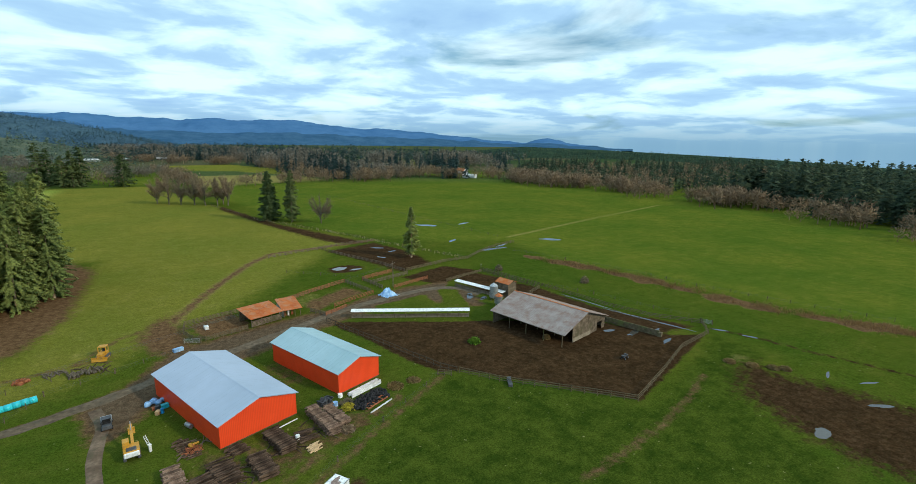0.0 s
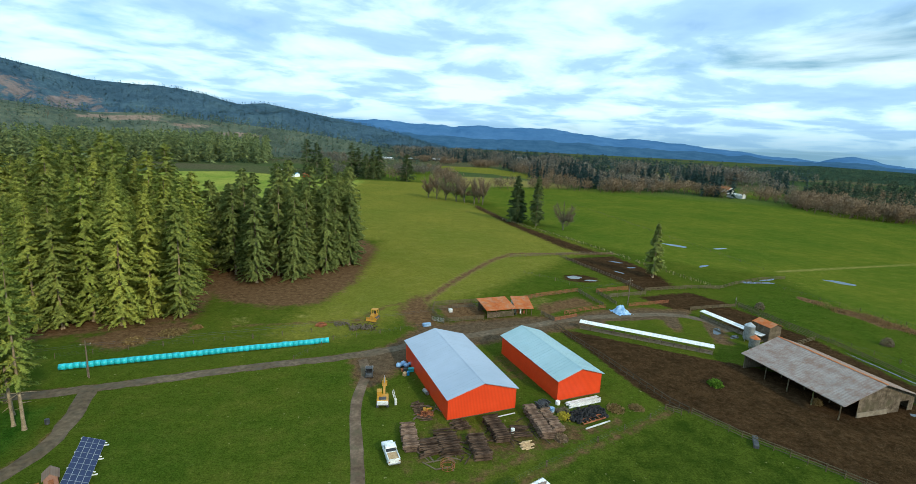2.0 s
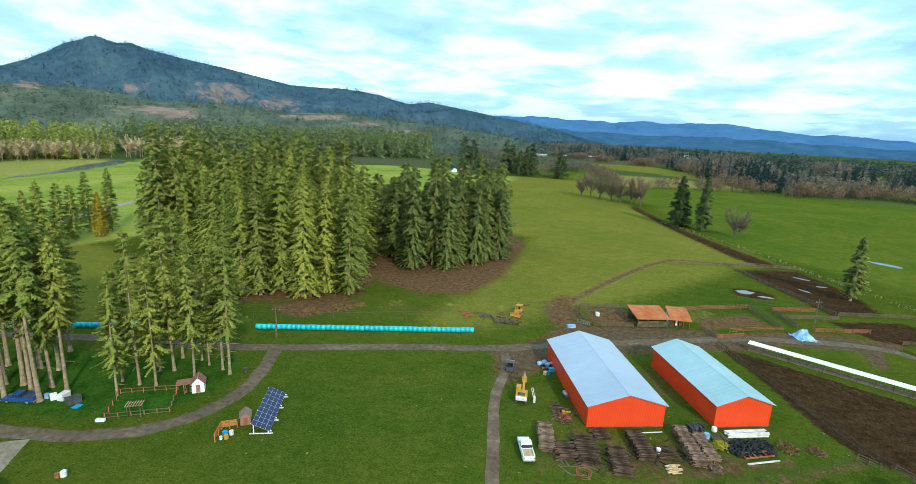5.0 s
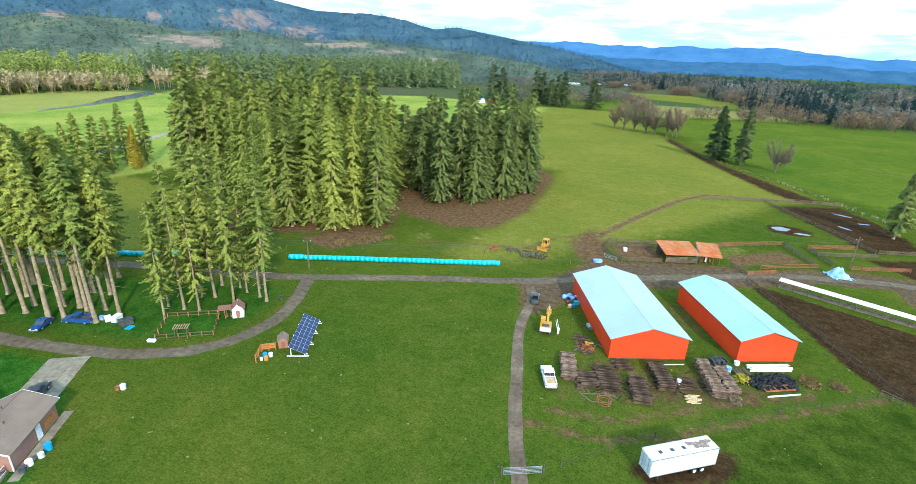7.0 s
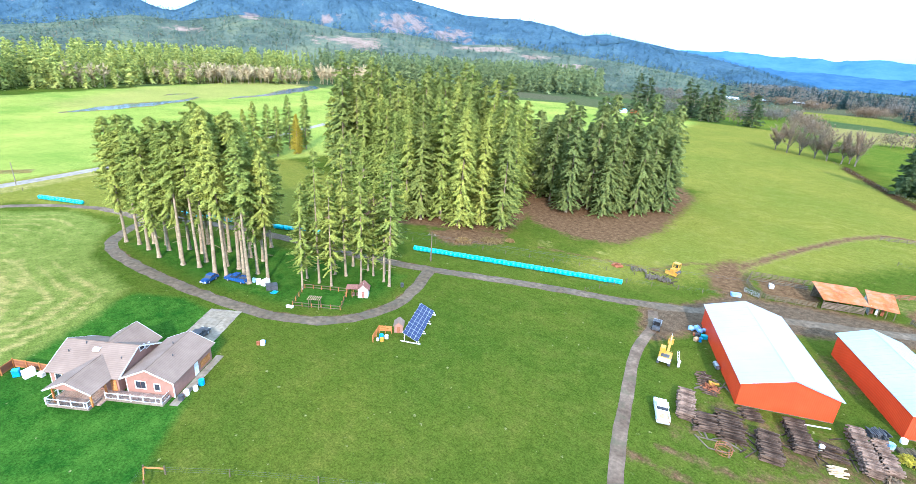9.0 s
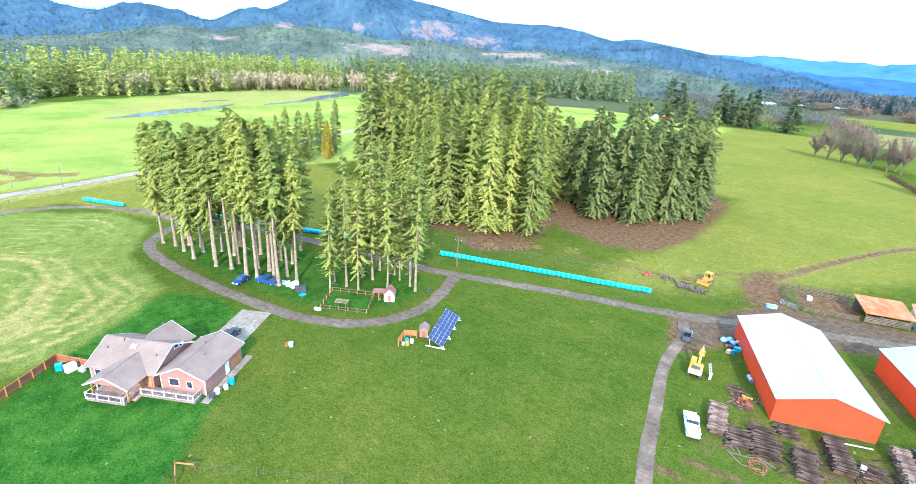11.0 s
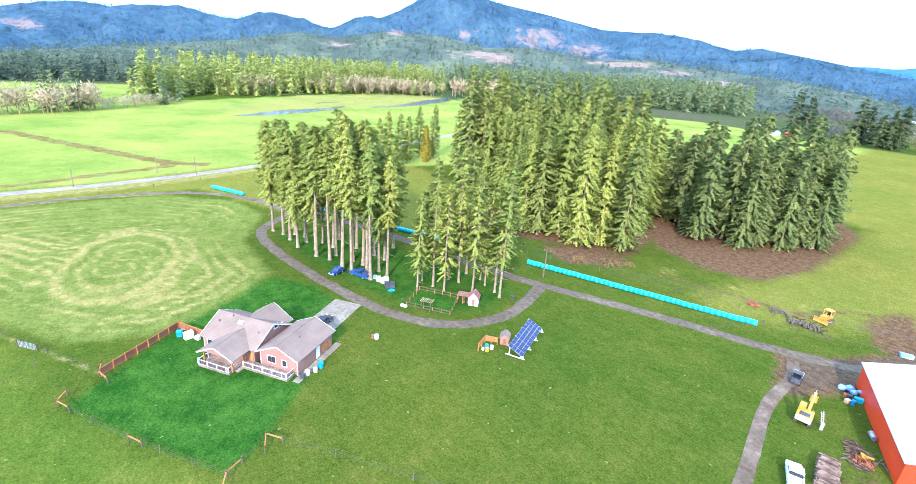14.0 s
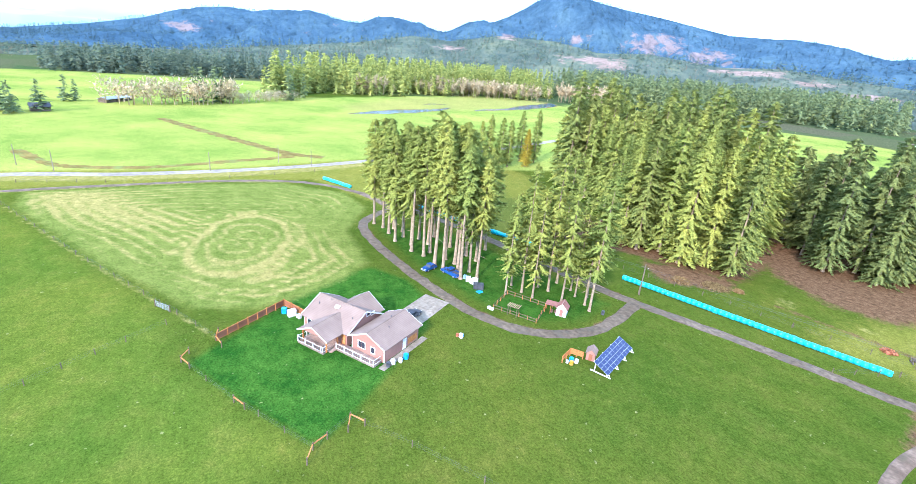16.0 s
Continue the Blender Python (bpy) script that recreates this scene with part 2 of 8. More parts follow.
def box(bm, x0, x1, y0, y1, z0, z1, m=None, bevel=0.0):
    """A box between two corners, optionally turned by m and with its edges broken."""
    made = bmesh.ops.create_cube(bm, size=1.0)["verts"]
    bmesh.ops.scale(bm, vec=(x1 - x0, y1 - y0, z1 - z0), verts=made)
    bmesh.ops.translate(bm, vec=((x0 + x1) / 2, (y0 + y1) / 2, (z0 + z1) / 2), verts=made)
    if bevel:
        edges = list({e for v in made for e in v.link_edges})
        res = bmesh.ops.bevel(bm, geom=edges, offset=bevel, segments=1, affect="EDGES")
        made = list({v for f in res["faces"] for v in f.verts} | {v for v in made if v.is_valid})
    if m is not None:
        bmesh.ops.transform(bm, matrix=m, verts=made)
    return made


def boxes(*specs, bevel=0.0):
    bm = bmesh.new()
    for s in specs:
        box(bm, *s, bevel=bevel)
    return bm


def tube(bm, a, b, r0, r1=None, sides=8):
    """A round bar from a to b."""
    a, b = Vector(a), Vector(b)
    d = b - a
    made = bmesh.ops.create_cone(bm, cap_ends=True, segments=sides, radius1=r0, radius2=r0 if r1 is None else r1, depth=d.length)["verts"]
    m = Matrix.Translation((a + b) / 2) @ d.to_track_quat("Z", "Y").to_matrix().to_4x4()
    bmesh.ops.transform(bm, matrix=m, verts=made)
    return made


def prism(bm, outline, z0, z1):
    """An upright prism over an outline of (x, y)."""
    low = [bm.verts.new((x, y, z0)) for x, y in outline]
    top = [bm.verts.new((x, y, z1)) for x, y in outline]
    bm.faces.new(top)
    bm.faces.new(low[::-1])
    n = len(outline)
    for i in range(n):
        bm.faces.new((low[i], low[(i + 1) % n], top[(i + 1) % n], top[i]))
    bmesh.ops.recalc_face_normals(bm, faces=bm.faces)


def yawed(x, y, deg=0.0, z=0.0, s=1.0):
    return pose(x, y, z, 0, 0, deg) @ Matrix.Diagonal((s, s, s, 1))


# ---------------------------------------------------------------- ground


def inside(X, Y, poly):
    """Signed distance to a polygon, negative within it."""
    d = np.full(X.shape, 1e9)
    odd = np.zeros(X.shape, bool)
    for (x0, y0), (x1, y1) in zip(poly, poly[1:] + poly[:1]):
        ex, ey = x1 - x0, y1 - y0
        k = np.clip(((X - x0) * ex + (Y - y0) * ey) / (ex * ex + ey * ey + 1e-9), 0, 1)
        d = np.minimum(d, np.hypot(X - x0 - k * ex, Y - y0 - k * ey))
        odd ^= ((y0 > Y) != (y1 > Y)) & (X < ex * (Y - y0) / (ey if abs(ey) > 1e-9 else 1e-9) + x0)
    return np.where(odd, -d, d)


def along(X, Y, line):
    d = np.full(X.shape, 1e9)
    for (x0, y0), (x1, y1) in zip(line, line[1:]):
        ex, ey = x1 - x0, y1 - y0
        k = np.clip(((X - x0) * ex + (Y - y0) * ey) / (ex * ex + ey * ey + 1e-9), 0, 1)
        d = np.minimum(d, np.hypot(X - x0 - k * ex, Y - y0 - k * ey))
    return d


def soft(d, width):
    """1 well inside, 0 well outside, over the given width."""
    return np.clip(0.5 - d / width, 0, 1)


def axis(lo, hi, step, far, grow=1.16):
    mid = list(np.arange(lo, hi, step))
    out, s, v = [], step, lo
    while v > -far:
        s *= grow
        v -= s
        out.append(v)
    up, s, v = [], step, mid[-1]
    while v < far:
        s *= grow
        v += s
        up.append(v)
    return np.array(out[::-1] + mid + up)


def drop_radius(az):
    """How far the plain stays level in a direction (degrees clockwise from +y)."""
    return np.interp(az, [-180, -110, -60, -30, -18, 30, 45, 75, 180], [700, 900, 1300, 2200, 4300, 4300, 1500, 800, 700])


def ground_height(X, Y):
    r, az = np.hypot(X, Y), np.degrees(np.arctan2(X, Y))
    return -np.clip(r - drop_radius(az), 0, None) * 0.10


PEN_MUD = [(25, 129.4), (31, 116), (37, 98.4), (41, 90), (46, 88.5), (72, 62), (113, 79), (102, 84), (94, 99), (66, 112), (60, 114), (31, 127)]
FEED_MUD = [(101, 66), (112, 66), (112, 56), (117, 47), (121, 37), (135, 8), (95, 8), (86, 33), (87, 46), (90, 57)]
BARN_MUD = [(89, 154), (98, 130), (102, 108), (116, 84), (102, 85), (97, 107), (82, 133)]
CORRAL_MUD = [(43, 216), (68, 226), (77, 202), (78, 178), (62, 170), (50, 201)]
FEEDER_MUD = [(77, 155), (87, 157.5), (93, 147), (80, 130), (76.5, 144)]
YARD_GRASS = [[(42.5, 136.5), (59, 141), (57, 131), (46, 131.5)], [(65, 143), (72, 147.5), (67, 128), (62.5, 132)]]
LANE_MUD = [(59, 163), (80, 172), (90, 160), (68, 149)]
FENCE_MUD = [(4, 394), (31, 301), (52, 257), (66, 228), (56, 226), (46, 239), (25, 296), (2, 373)]
GROVE_MUD = [(-126, 207), (-100, 165), (-84, 146), (-72.7, 137), (-56.4, 133), (-44, 139), (-39, 162), (-42, 217), (-62, 250), (-100, 240)]
BALE_MUD = [(-92, 104), (-79, 99), (-68, 112), (-72, 121), (-84, 116)]
GATE_MUD = [(-19.3, 150), (-14, 156), (-9, 142), (-5, 127), (-11, 120), (-18, 126), (-22, 136)]
YARD = [(-24, 104), (-16, 112), (-11, 124), (2, 130), (20, 136), (29, 137), (43, 145), (56, 149), (70, 150), (74, 138), (70, 126), (60, 134), (41, 137), (29, 131), (9, 120), (-10, 108), (-20, 92)]
TRAILER_MUD = [(2, 55), (6, 52), (17, 58), (17, 64), (12, 65)]
PILE_MUD = [(-8, 76), (-3, 68), (8, 67), (24, 74), (32, 82), (26, 87), (8, 81), (-2, 80)]
GROVE_FLOOR = [(-120, 86), (-108, 92), (-98, 104), (-84, 112), (-72, 122), (-80, 150), (-110, 185), (-140, 160)]
HAY = [(-189, 20), (-191, -10), (-187, -58), (-169, -56), (-121, -28), (-94, -9), (-90, 4), (-93, 14), (-100, 25), (-108, 33), (-131, 33), (-152, 44), (-172, 41)]
LAWN = [(-104, 20), (-92, 8), (-82, -3), (-77, -8), (-65, -1), (-52, 8), (-56, 14), (-62, 20), (-71, 29), (-76, 34), (-88, 38), (-97, 37), (-106, 31)]
EAST_PASTURE = [(4, 44), (14, 66), (40, 88), (46, 86), (71, 60), (116, 78), (118, 66), (90, 52), (84, 30), (90, 4), (60, -10), (0, 20)]
PEN_CORRAL = [(21, 149), (38, 161.4), (44, 151), (31, 143.7), (22, 136)]
SHED_PEN = [(-9, 142), (-4, 146), (2, 148), (6.2, 138), (5, 133), (-5, 131.4)]
BARN_SIDE = [(-10, 76), (-9, 84), (-14, 98), (-10, 104), (-3, 84), (2, 83), (13, 86), (24, 87), (33, 91), (36, 88), (21, 74), (9, 66), (-3, 65), (-9, 67)]
HOME_FIELD = [(-66, 36), (-64, 56), (-63, 72), (-66, 82), (-26, 100), (-21, 88), (-14, 55), (-10, 44), (-37, 27), (-55, 14)]
HILL_MEADOW = [(-40, 118), (-10, 150), (52, 240), (20, 300), (-10, 400), (-60, 560), (-150, 560), (-120, 260), (-35, 240), (-36, 150)]
CATTLE_TRAIL = [(-14, 132), (-13.3, 145.5), (-9.1, 158.7), (-0.4, 181.5), (10.6, 206.2), (20.7, 221), (35, 224), (52, 227), (69, 232)]
DITCH = [(121, 172), (131, 149), (139.5, 125), (143.3, 108), (146, 94), (150, 82), (157, 71), (166, 55), (180, 28)]
BROOK = [(119, 81), (124, 71), (128, 59), (135, 43), (146, 10)]
FAR_FIELDS = [(-205, -140), (-212, -68), (-211, 0), (-228, 70), (-200, 110), (-190, 200), (-330, 330), (-500, 400), (-640, 360), (-470, 30), (-420, -40), (-400, -160), (-300, -220)]


FLOOD_EDGE = [(-385, 90), (-440, 70), (-560, 180), (-625, 330), (-600, 430), (-520, 410), (-440, 270), (-395, 150)]
BACK_FIELD = [(-190, 232), (-100, 256), (-120, 560), (-300, 600), (-420, 510), (-560, 430), (-430, 300)]
WEST_PASTURE = [(-240, -62), (-172, -59), (-94, -12), (-78, -10), (-52, 6), (-30, -40), (-40, -220), (-300, -220)]
FIR_LAWN = [(-138, 38), (-117, 39), (-96, 42), (-80, 47), (-70, 54), (-67, 66), (-72, 80), (-95, 72), (-125, 62)]
GARDEN = [(-79.0, 50.6), (-83.4, 56.4), (-76.0, 61.0), (-71.4, 55.6)]
BIG_FIELD = [(100, 215), (131, 205), (128, 165), (160, 76), (190, 0), (420, 0), (400, 540), (0, 640), (10, 420), (55, 262)]
WEST_MEADOW = [(-400, -160), (-420, -40), (-470, 30), (-520, 60), (-660, 60), (-660, -160), (-600, -260)]
ROADSIDE = [(-236, -90), (-188, -70), (-190, 30), (-152, 48), (-150, 58), (-196, 62), (-228, 70)]
OPENING = [(-225, 75), (-200, 130), (-178, 128), (-140, 126), (-104, 104), (-86, 92), (-140, 66), (-190, 50)]

VALLEY_PALE = [[(-69, 974), (28, 980), (119, 760), (101, 684), (16, 793), (-61, 805)], [(402, 1210), (459, 1137), (363, 894), (320, 929)], [(-1336, 5998), (-1777, 6371), (-1500, 4300), (-1100, 4300)]]
VALLEY_BROWN = [[(-37, 707), (38, 720), (106, 672), (131, 578), (55, 566), (-11, 527)]]
VALLEY_GREEN = [[(-173, 861), (-63, 771), (-29, 583), (-65, 573), (-121, 610)], [(-1093, 3752), (-950, 4274), (-386, 2583), (-515, 1852)], [(-405, 1461), (-283, 1489), (-164, 926), (-167, 785), (-252, 913)], [(215, 693), (243, 681), (282, 599), (330, 560), (420, 640), (300, 760)]]


def build_ground():
    xs, ys = axis(-232, 150, 1.4, 4700, 1.07), axis(-40, 232, 1.4, 4700, 1.07)
    X, Y = np.meshgrid(xs, ys)
    Z = ground_height(X, Y)
    nx, ny = len(xs), len(ys)
    me = bpy.data.meshes.new("ground")
    me.vertices.add(nx * ny)
    me.vertices.foreach_set("co", np.stack([X, Y, Z], -1).astype(np.float32).ravel())
    i = (np.arange(ny - 1)[:, None] * nx + np.arange(nx - 1)[None]).ravel()
    quads = np.stack([i, i + 1, i + nx + 1, i + nx], -1)
    me.loops.add(quads.size)
    me.loops.foreach_set("vertex_index", quads.ravel().astype(np.int32))
    me.polygons.add(len(quads))
    me.polygons.foreach_set("loop_start", (np.arange(len(quads)) * 4).astype(np.int32))
    me.update()
    mud, earth = np.zeros(X.shape), np.zeros(X.shape)
    for poly, edge, top in ((PEN_MUD, 4, 0.95), (FEED_MUD, 18, 0.64), (BARN_MUD, 6, 0.85), (CORRAL_MUD, 10, 0.85), (LANE_MUD, 6, 0.85), (FEEDER_MUD, 5, 0.85), (FENCE_MUD, 12, 0.8), (TRAILER_MUD, 5, 0.7), (PILE_MUD, 10, 0.42)):
        mud = np.maximum(mud, top * soft(inside(X, Y, poly), edge))
    for poly, edge, top in ((GROVE_MUD, 16, 0.9), (BALE_MUD, 8, 0.75), (GATE_MUD, 10, 0.66), (GROVE_FLOOR, 10, 0.8), (PEN_CORRAL, 6, 0.6), (BARN_SIDE, 9, 0.42), (SHED_PEN, 4, 0.8)):
        earth = np.maximum(earth, top * soft(inside(X, Y, poly), edge))
    earth = np.maximum(earth, 0.66 * soft(along(X, Y, CATTLE_TRAIL) - 2.4, 6.0))
    for track, half in (([(-23, 103), (-20.6, 96), (-20.5, 90), (-19.6, 82), (-16.5, 70), (-13.3, 58), (-9.8, 48), (-5, 36), (2, 20)], 1.0), ([(-134, 36), (-117, 36.5), (-96, 40), (-80, 44.4), (-70.5, 50), (-66, 57), (-64.8, 66), (-68, 76)], 1.9), ([(-120, 68), (-90, 77), (-71, 84), (-51, 93.8), (-25, 105), (-12, 113)], 2.1)):
        earth = np.maximum(earth, 0.55 * soft(along(X, Y, track) - half, 2.0))
    for track in ([(-12, 58), (-2, 58.5), (8, 63), (20, 73), (34, 83), (41, 88)], [(-9, 62), (2, 64), (16, 75), (30, 84)], [(93, 64), (82, 58.6), (68, 53.8), (55, 50.8), (46, 49)], [(-24, 128), (-40, 124), (-60, 118)], [(-30, 128), (-24, 140), (-10, 150)]):
        earth = np.maximum(earth, 0.60 * soft(along(X, Y, track) - 1.4, 4.0))
    rush = 1.6 + 1.4 * np.sin(Y * 0.21 + 1) + 1.2 * np.sin(Y * 0.53) + 0.8 * np.sin(X * 0.9)
    earth = np.maximum(earth, 0.95 * soft(along(X, Y, DITCH) - rush - 1.2, 4.0))
    mud = np.maximum(mud, 0.62 * soft(along(X, Y, BROOK) - 1.2, 3.0))
    earth = np.maximum(earth, 0.8 * soft(inside(X, Y, YARD) - 2.5, 8))
    gravel = 0.9 * soft(inside(X, Y, YARD) - 1.0, 8)
    for poly in YARD_GRASS:
        keep = 1 - soft(inside(X, Y, poly) - 0.5, 4)
        gravel, earth = gravel * keep, earth * keep
    mud = np.maximum(mud, 0.72 * soft(np.hypot((X - 43.5) * 0.8, Y - 183) - 6.0, 5))
    for spot, r in (((12, 104), 9), ((6, 96), 6), ((20, 108), 7), ((-8, 68), 5), ((2, 66), 4), ((-10, 76), 3)):
        earth = np.maximum(earth, 0.42 * soft(np.hypot(X - spot[0], Y - spot[1]) - r, 8))
    # mown hay field: swaths follow its edge, then wind in ovals round the middle
    edge = -inside(X, Y, HAY)
    oval = np.hypot((X + 130) * 0.62, (Y - 3) * 1.0) + 1.6 * np.sin(np.arctan2(Y - 3, X + 130) * 2)
    drift = 1.5 * np.sin(X * 0.055 + 1.0) * np.sin(Y * 0.07) + 0.7 * np.sin(X * 0.13 + Y * 0.09) + 0.3 * np.sin(X * 0.41 - Y * 0.37)
    blend = np.clip((oval - 13) / 6, 0, 1)
    swath = 0.5 + 0.5 * np.sin(((1 - blend) * oval + blend * edge + drift) * 2 * np.pi / 3.6)
    mown = 0.95 * soft(-edge + 2, 8)
    dry = soft(-edge + 3, 8) * (0.22 + 0.50 * swath ** 2 * (0.75 + 0.25 * np.sin(X * 0.09 + 2) * np.sin(Y * 0.08 + X * 0.03)) + 0.08 * np.sin(X * 0.05) * np.sin(Y * 0.06 + 1) + 0.20 * np.exp(-((oval - 12) / 3.0) ** 2) + 0.30 * soft(inside(X, Y, [(-186, -60), (-190, -36), (-172, -30), (-150, -12), (-146, -22), (-166, -44)]), 16))
    dry = np.maximum(dry, 0.66 * soft(along(X, Y, DITCH) - rush - 2, 4.0))
    dry = np.maximum(dry, 0.60 * soft(along(X, Y, CATTLE_TRAIL) - 3.2, 6.0))
    dry = np.maximum(dry, 0.62 * soft(along(X, Y, [(-172, -57), (-129, -32), (-94, -10), (-83, -3)]) - 0.8, 2.5))
    dry = np.maximum(dry, 0.52 * soft(inside(X, Y, FLOOD_EDGE), 60))
    for verge, w in (([(-190, -110), (-205, -68), (-202, -34), (-204, 4), (-210, 34), (-222, 70)], 7.0), ([(-186, -62), (-190, -30), (-192, 0), (-188, 25)], 3.0), ([(-76, 86.5), (-54, 95.5), (-31, 107)], 0.6), ([(136, 212), (230, 246), (324, 276)], 2.6), ([(131, 199), (128, 165), (149, 131)], 1.0)):
        dry = np.maximum(dry, 0.55 * soft(along(X, Y, verge) - w, 5.0))
    dry = np.maximum(dry, 0.52 * soft(inside(X, Y, PEN_CORRAL) + 1, 6))
    for spot, r in (((-45, 128), 4), ((-30, 133), 5), ((-38, 168), 4), ((108, 66), 5), ((22, 152), 9), ((30, 147), 6), ((55, 82), 4), ((-60, 122), 5), ((-42, 152), 5), ((-85, 165), 4)):
        dry = np.maximum(dry, 0.42 * soft(np.hypot(X - spot[0], Y - spot[1]) - r, 6))
    lush = np.maximum(0.9 * soft(inside(X, Y, LAWN), 5), 0.6 * soft(inside(X, Y, FIR_LAWN), 8))
    lush = np.maximum(lush, 1.0 * soft(inside(X, Y, GARDEN), 1.5))
    # darker green over the east pasture
    dark_pasture = 0.85 * soft(inside(X, Y, EAST_PASTURE), 12)
    olive = np.maximum(np.maximum(1.0 * soft(inside(X, Y, HILL_MEADOW) - 8, 30), 0.8 * soft(inside(X, Y, OPENING), 14) + 0.8 * soft(inside(X, Y, ROADSIDE), 10)), 0.33 * soft(inside(X, Y, HOME_FIELD), 14))
    # far and back fields whose colour is lightened to look sunlit
    sunny_field = np.maximum(0.95 * soft(inside(X, Y, FAR_FIELDS), 14), 0.9 * soft(inside(X, Y, WEST_MEADOW), 30))
    sunny_field = np.maximum(sunny_field, 0.80 * soft(inside(X, Y, BACK_FIELD), 30))
    field = np.maximum(soft(inside(X, Y, BIG_FIELD), 8), soft(inside(X, Y, WEST_PASTURE), 6))
    for poly in VALLEY_PALE:
        olive = np.maximum(olive, 0.9 * soft(inside(X, Y, poly), 20))
    for poly in VALLEY_BROWN:
        dry = np.maximum(dry, 0.60 * soft(inside(X, Y, poly), 20))
        earth = np.maximum(earth, 0.36 * soft(inside(X, Y, poly), 20))
    plots = np.clip((np.hypot(X, Y) - 560) / 120, 0, 0.9)
    for poly in VALLEY_GREEN:
        field = np.maximum(field, soft(inside(X, Y, poly), 20))
        plots = np.minimum(plots, 1 - soft(inside(X, Y, poly), 20))
    for key, values in (("mud", mud), ("earth", earth), ("gravel", gravel), ("dry", dry), ("lush", lush), ("dark_pasture", dark_pasture), ("olive", olive), ("sunny_field", sunny_field), ("field", field), ("mown", mown), ("far", plots)):
        me.attributes.new(key, "FLOAT", "POINT").data.foreach_set("value", values.astype(np.float32).ravel())
    me.materials.append(M_GROUND)
    tagged(new("ground", me), "green winter pasture with muddy trampled patches", "ground", kind="structure")


build_ground()

# ---------------------------------------------------------------- trees


def fronds(h, base, radius, seed, boughs, sprays, droop=0.35, taper=0.75, ragged=0.10, spray=1.0, low=0.5, whorl=9.0):
    """Rows of three corners: boughs round a stem, each a drooping frond of pointed sprays."""
    rng = np.random.default_rng(seed)
    n = boughs
    tiers = max(3, int(n / whorl))
    u = np.clip(((np.arange(n) % tiers) + 0.5 + rng.normal(0, 0.40, n)) / tiers, 0.0, 1.0) ** 0.92
    z = base + u * (h - base) * 0.985
    az = rng.random(n) * 2 * np.pi
    shape = np.minimum(1.0, low + (1 - low) * u / 0.22) * ((1 - u) ** taper * 0.94 + 0.05)
    length = radius * shape * rng.uniform(0.62, 1.15, n) * (1 + 0.16 * np.sin(az * 2 + z * 0.5 / max(radius, 0.4) + seed))
    length *= np.where(u < ragged, rng.uniform(0.3, 0.9, n), 1.0)
    dirs = np.stack([np.cos(az), np.sin(az), np.zeros(n)], -1)
    side = np.stack([-np.sin(az), np.cos(az), np.zeros(n)], -1)
    k = np.linspace(0.30, 1.0, sprays)[None] + rng.uniform(-0.05, 0.05, (n, sprays))
    fall = -droop * k ** 1.3 * rng.uniform(0.2, 1.7, (n, 1)) + 0.16 * k ** 3 + 0.25 * (u[:, None] - 0.3) * k
    pos = dirs[:, None] * (length[:, None] * k)[..., None]
    pos[..., 2] = z[:, None] + fall * length[:, None]
    turn = np.where(np.arange(sprays) % 2, 1.0, -1.0)[None] * rng.uniform(0.35, 1.15, (n, sprays))
    out = dirs[:, None] * np.cos(turn)[..., None] + side[:, None] * np.sin(turn)[..., None]
    out[..., 2] = rng.uniform(-0.75, 0.25, (n, sprays))
    across = np.cross(out, rng.normal(0, 1.0, (n, sprays, 3)) + np.array([0, 0, 0.6]))
    across /= np.linalg.norm(across, axis=-1, keepdims=True) + 1e-9
    size = spray * rng.uniform(0.7, 1.3, (n, sprays)) * (0.48 + 0.52 * length / radius)[:, None] * (1.15 - 0.55 * k)
    root = pos - out * (0.25 * size)[..., None]
    tip = pos + out * (0.85 * size)[..., None]
    w = across * (0.27 * size)[..., None]
    tri = np.stack([root - w, root + w, tip], -2)
    soft_n = dirs[:, None] * 0.95 + out * 0.40 + rng.normal(0, 0.22, (n, sprays, 3)) + np.array([0, 0, 0.55])
    soft_n /= np.linalg.norm(soft_n, axis=-1, keepdims=True)
    return facing(tri.reshape(-1, 3, 3), soft_n.reshape(-1, 3))


def facing(tri, soft_n):
    """Wind each leaf triangle to face its crown's outward direction. Returns corners and a normal for each."""
    flat = np.cross(tri[:, 1] - tri[:, 0], tri[:, 2] - tri[:, 0])
    turn = np.einsum("ij,ij->i", flat, soft_n) < 0
    tri = np.where(turn[:, None, None], tri[:, [1, 0, 2]], tri)
    return tri.reshape(-1, 3), np.repeat(soft_n, 3, 0)


def conifer_crown(h, base, radius, seed, boughs=300, sprays=22, mat=M_NEEDLE, **more):
    verts, normals = fronds(h, base, radius, seed, boughs, sprays, **more)
    n = len(verts)
    spire = np.array([(0.10, 0, h - 1.6), (-0.05, 0.09, h - 1.6), (-0.05, -0.09, h - 1.6), (0, 0, h + 0.3)])
    me = mesh_of("crown", np.r_[verts, spire], list(np.arange(n).reshape(-1, 3)) + [(n + i, n + (i + 1) % 3, n + 3) for i in range(3)], mat)
    me.normals_split_custom_set_from_vertices(np.r_[normals, [(0.8, 0, 0.6), (-0.4, 0.7, 0.6), (-0.4, -0.7, 0.6), (0, 0, 1)]].tolist())
    return me


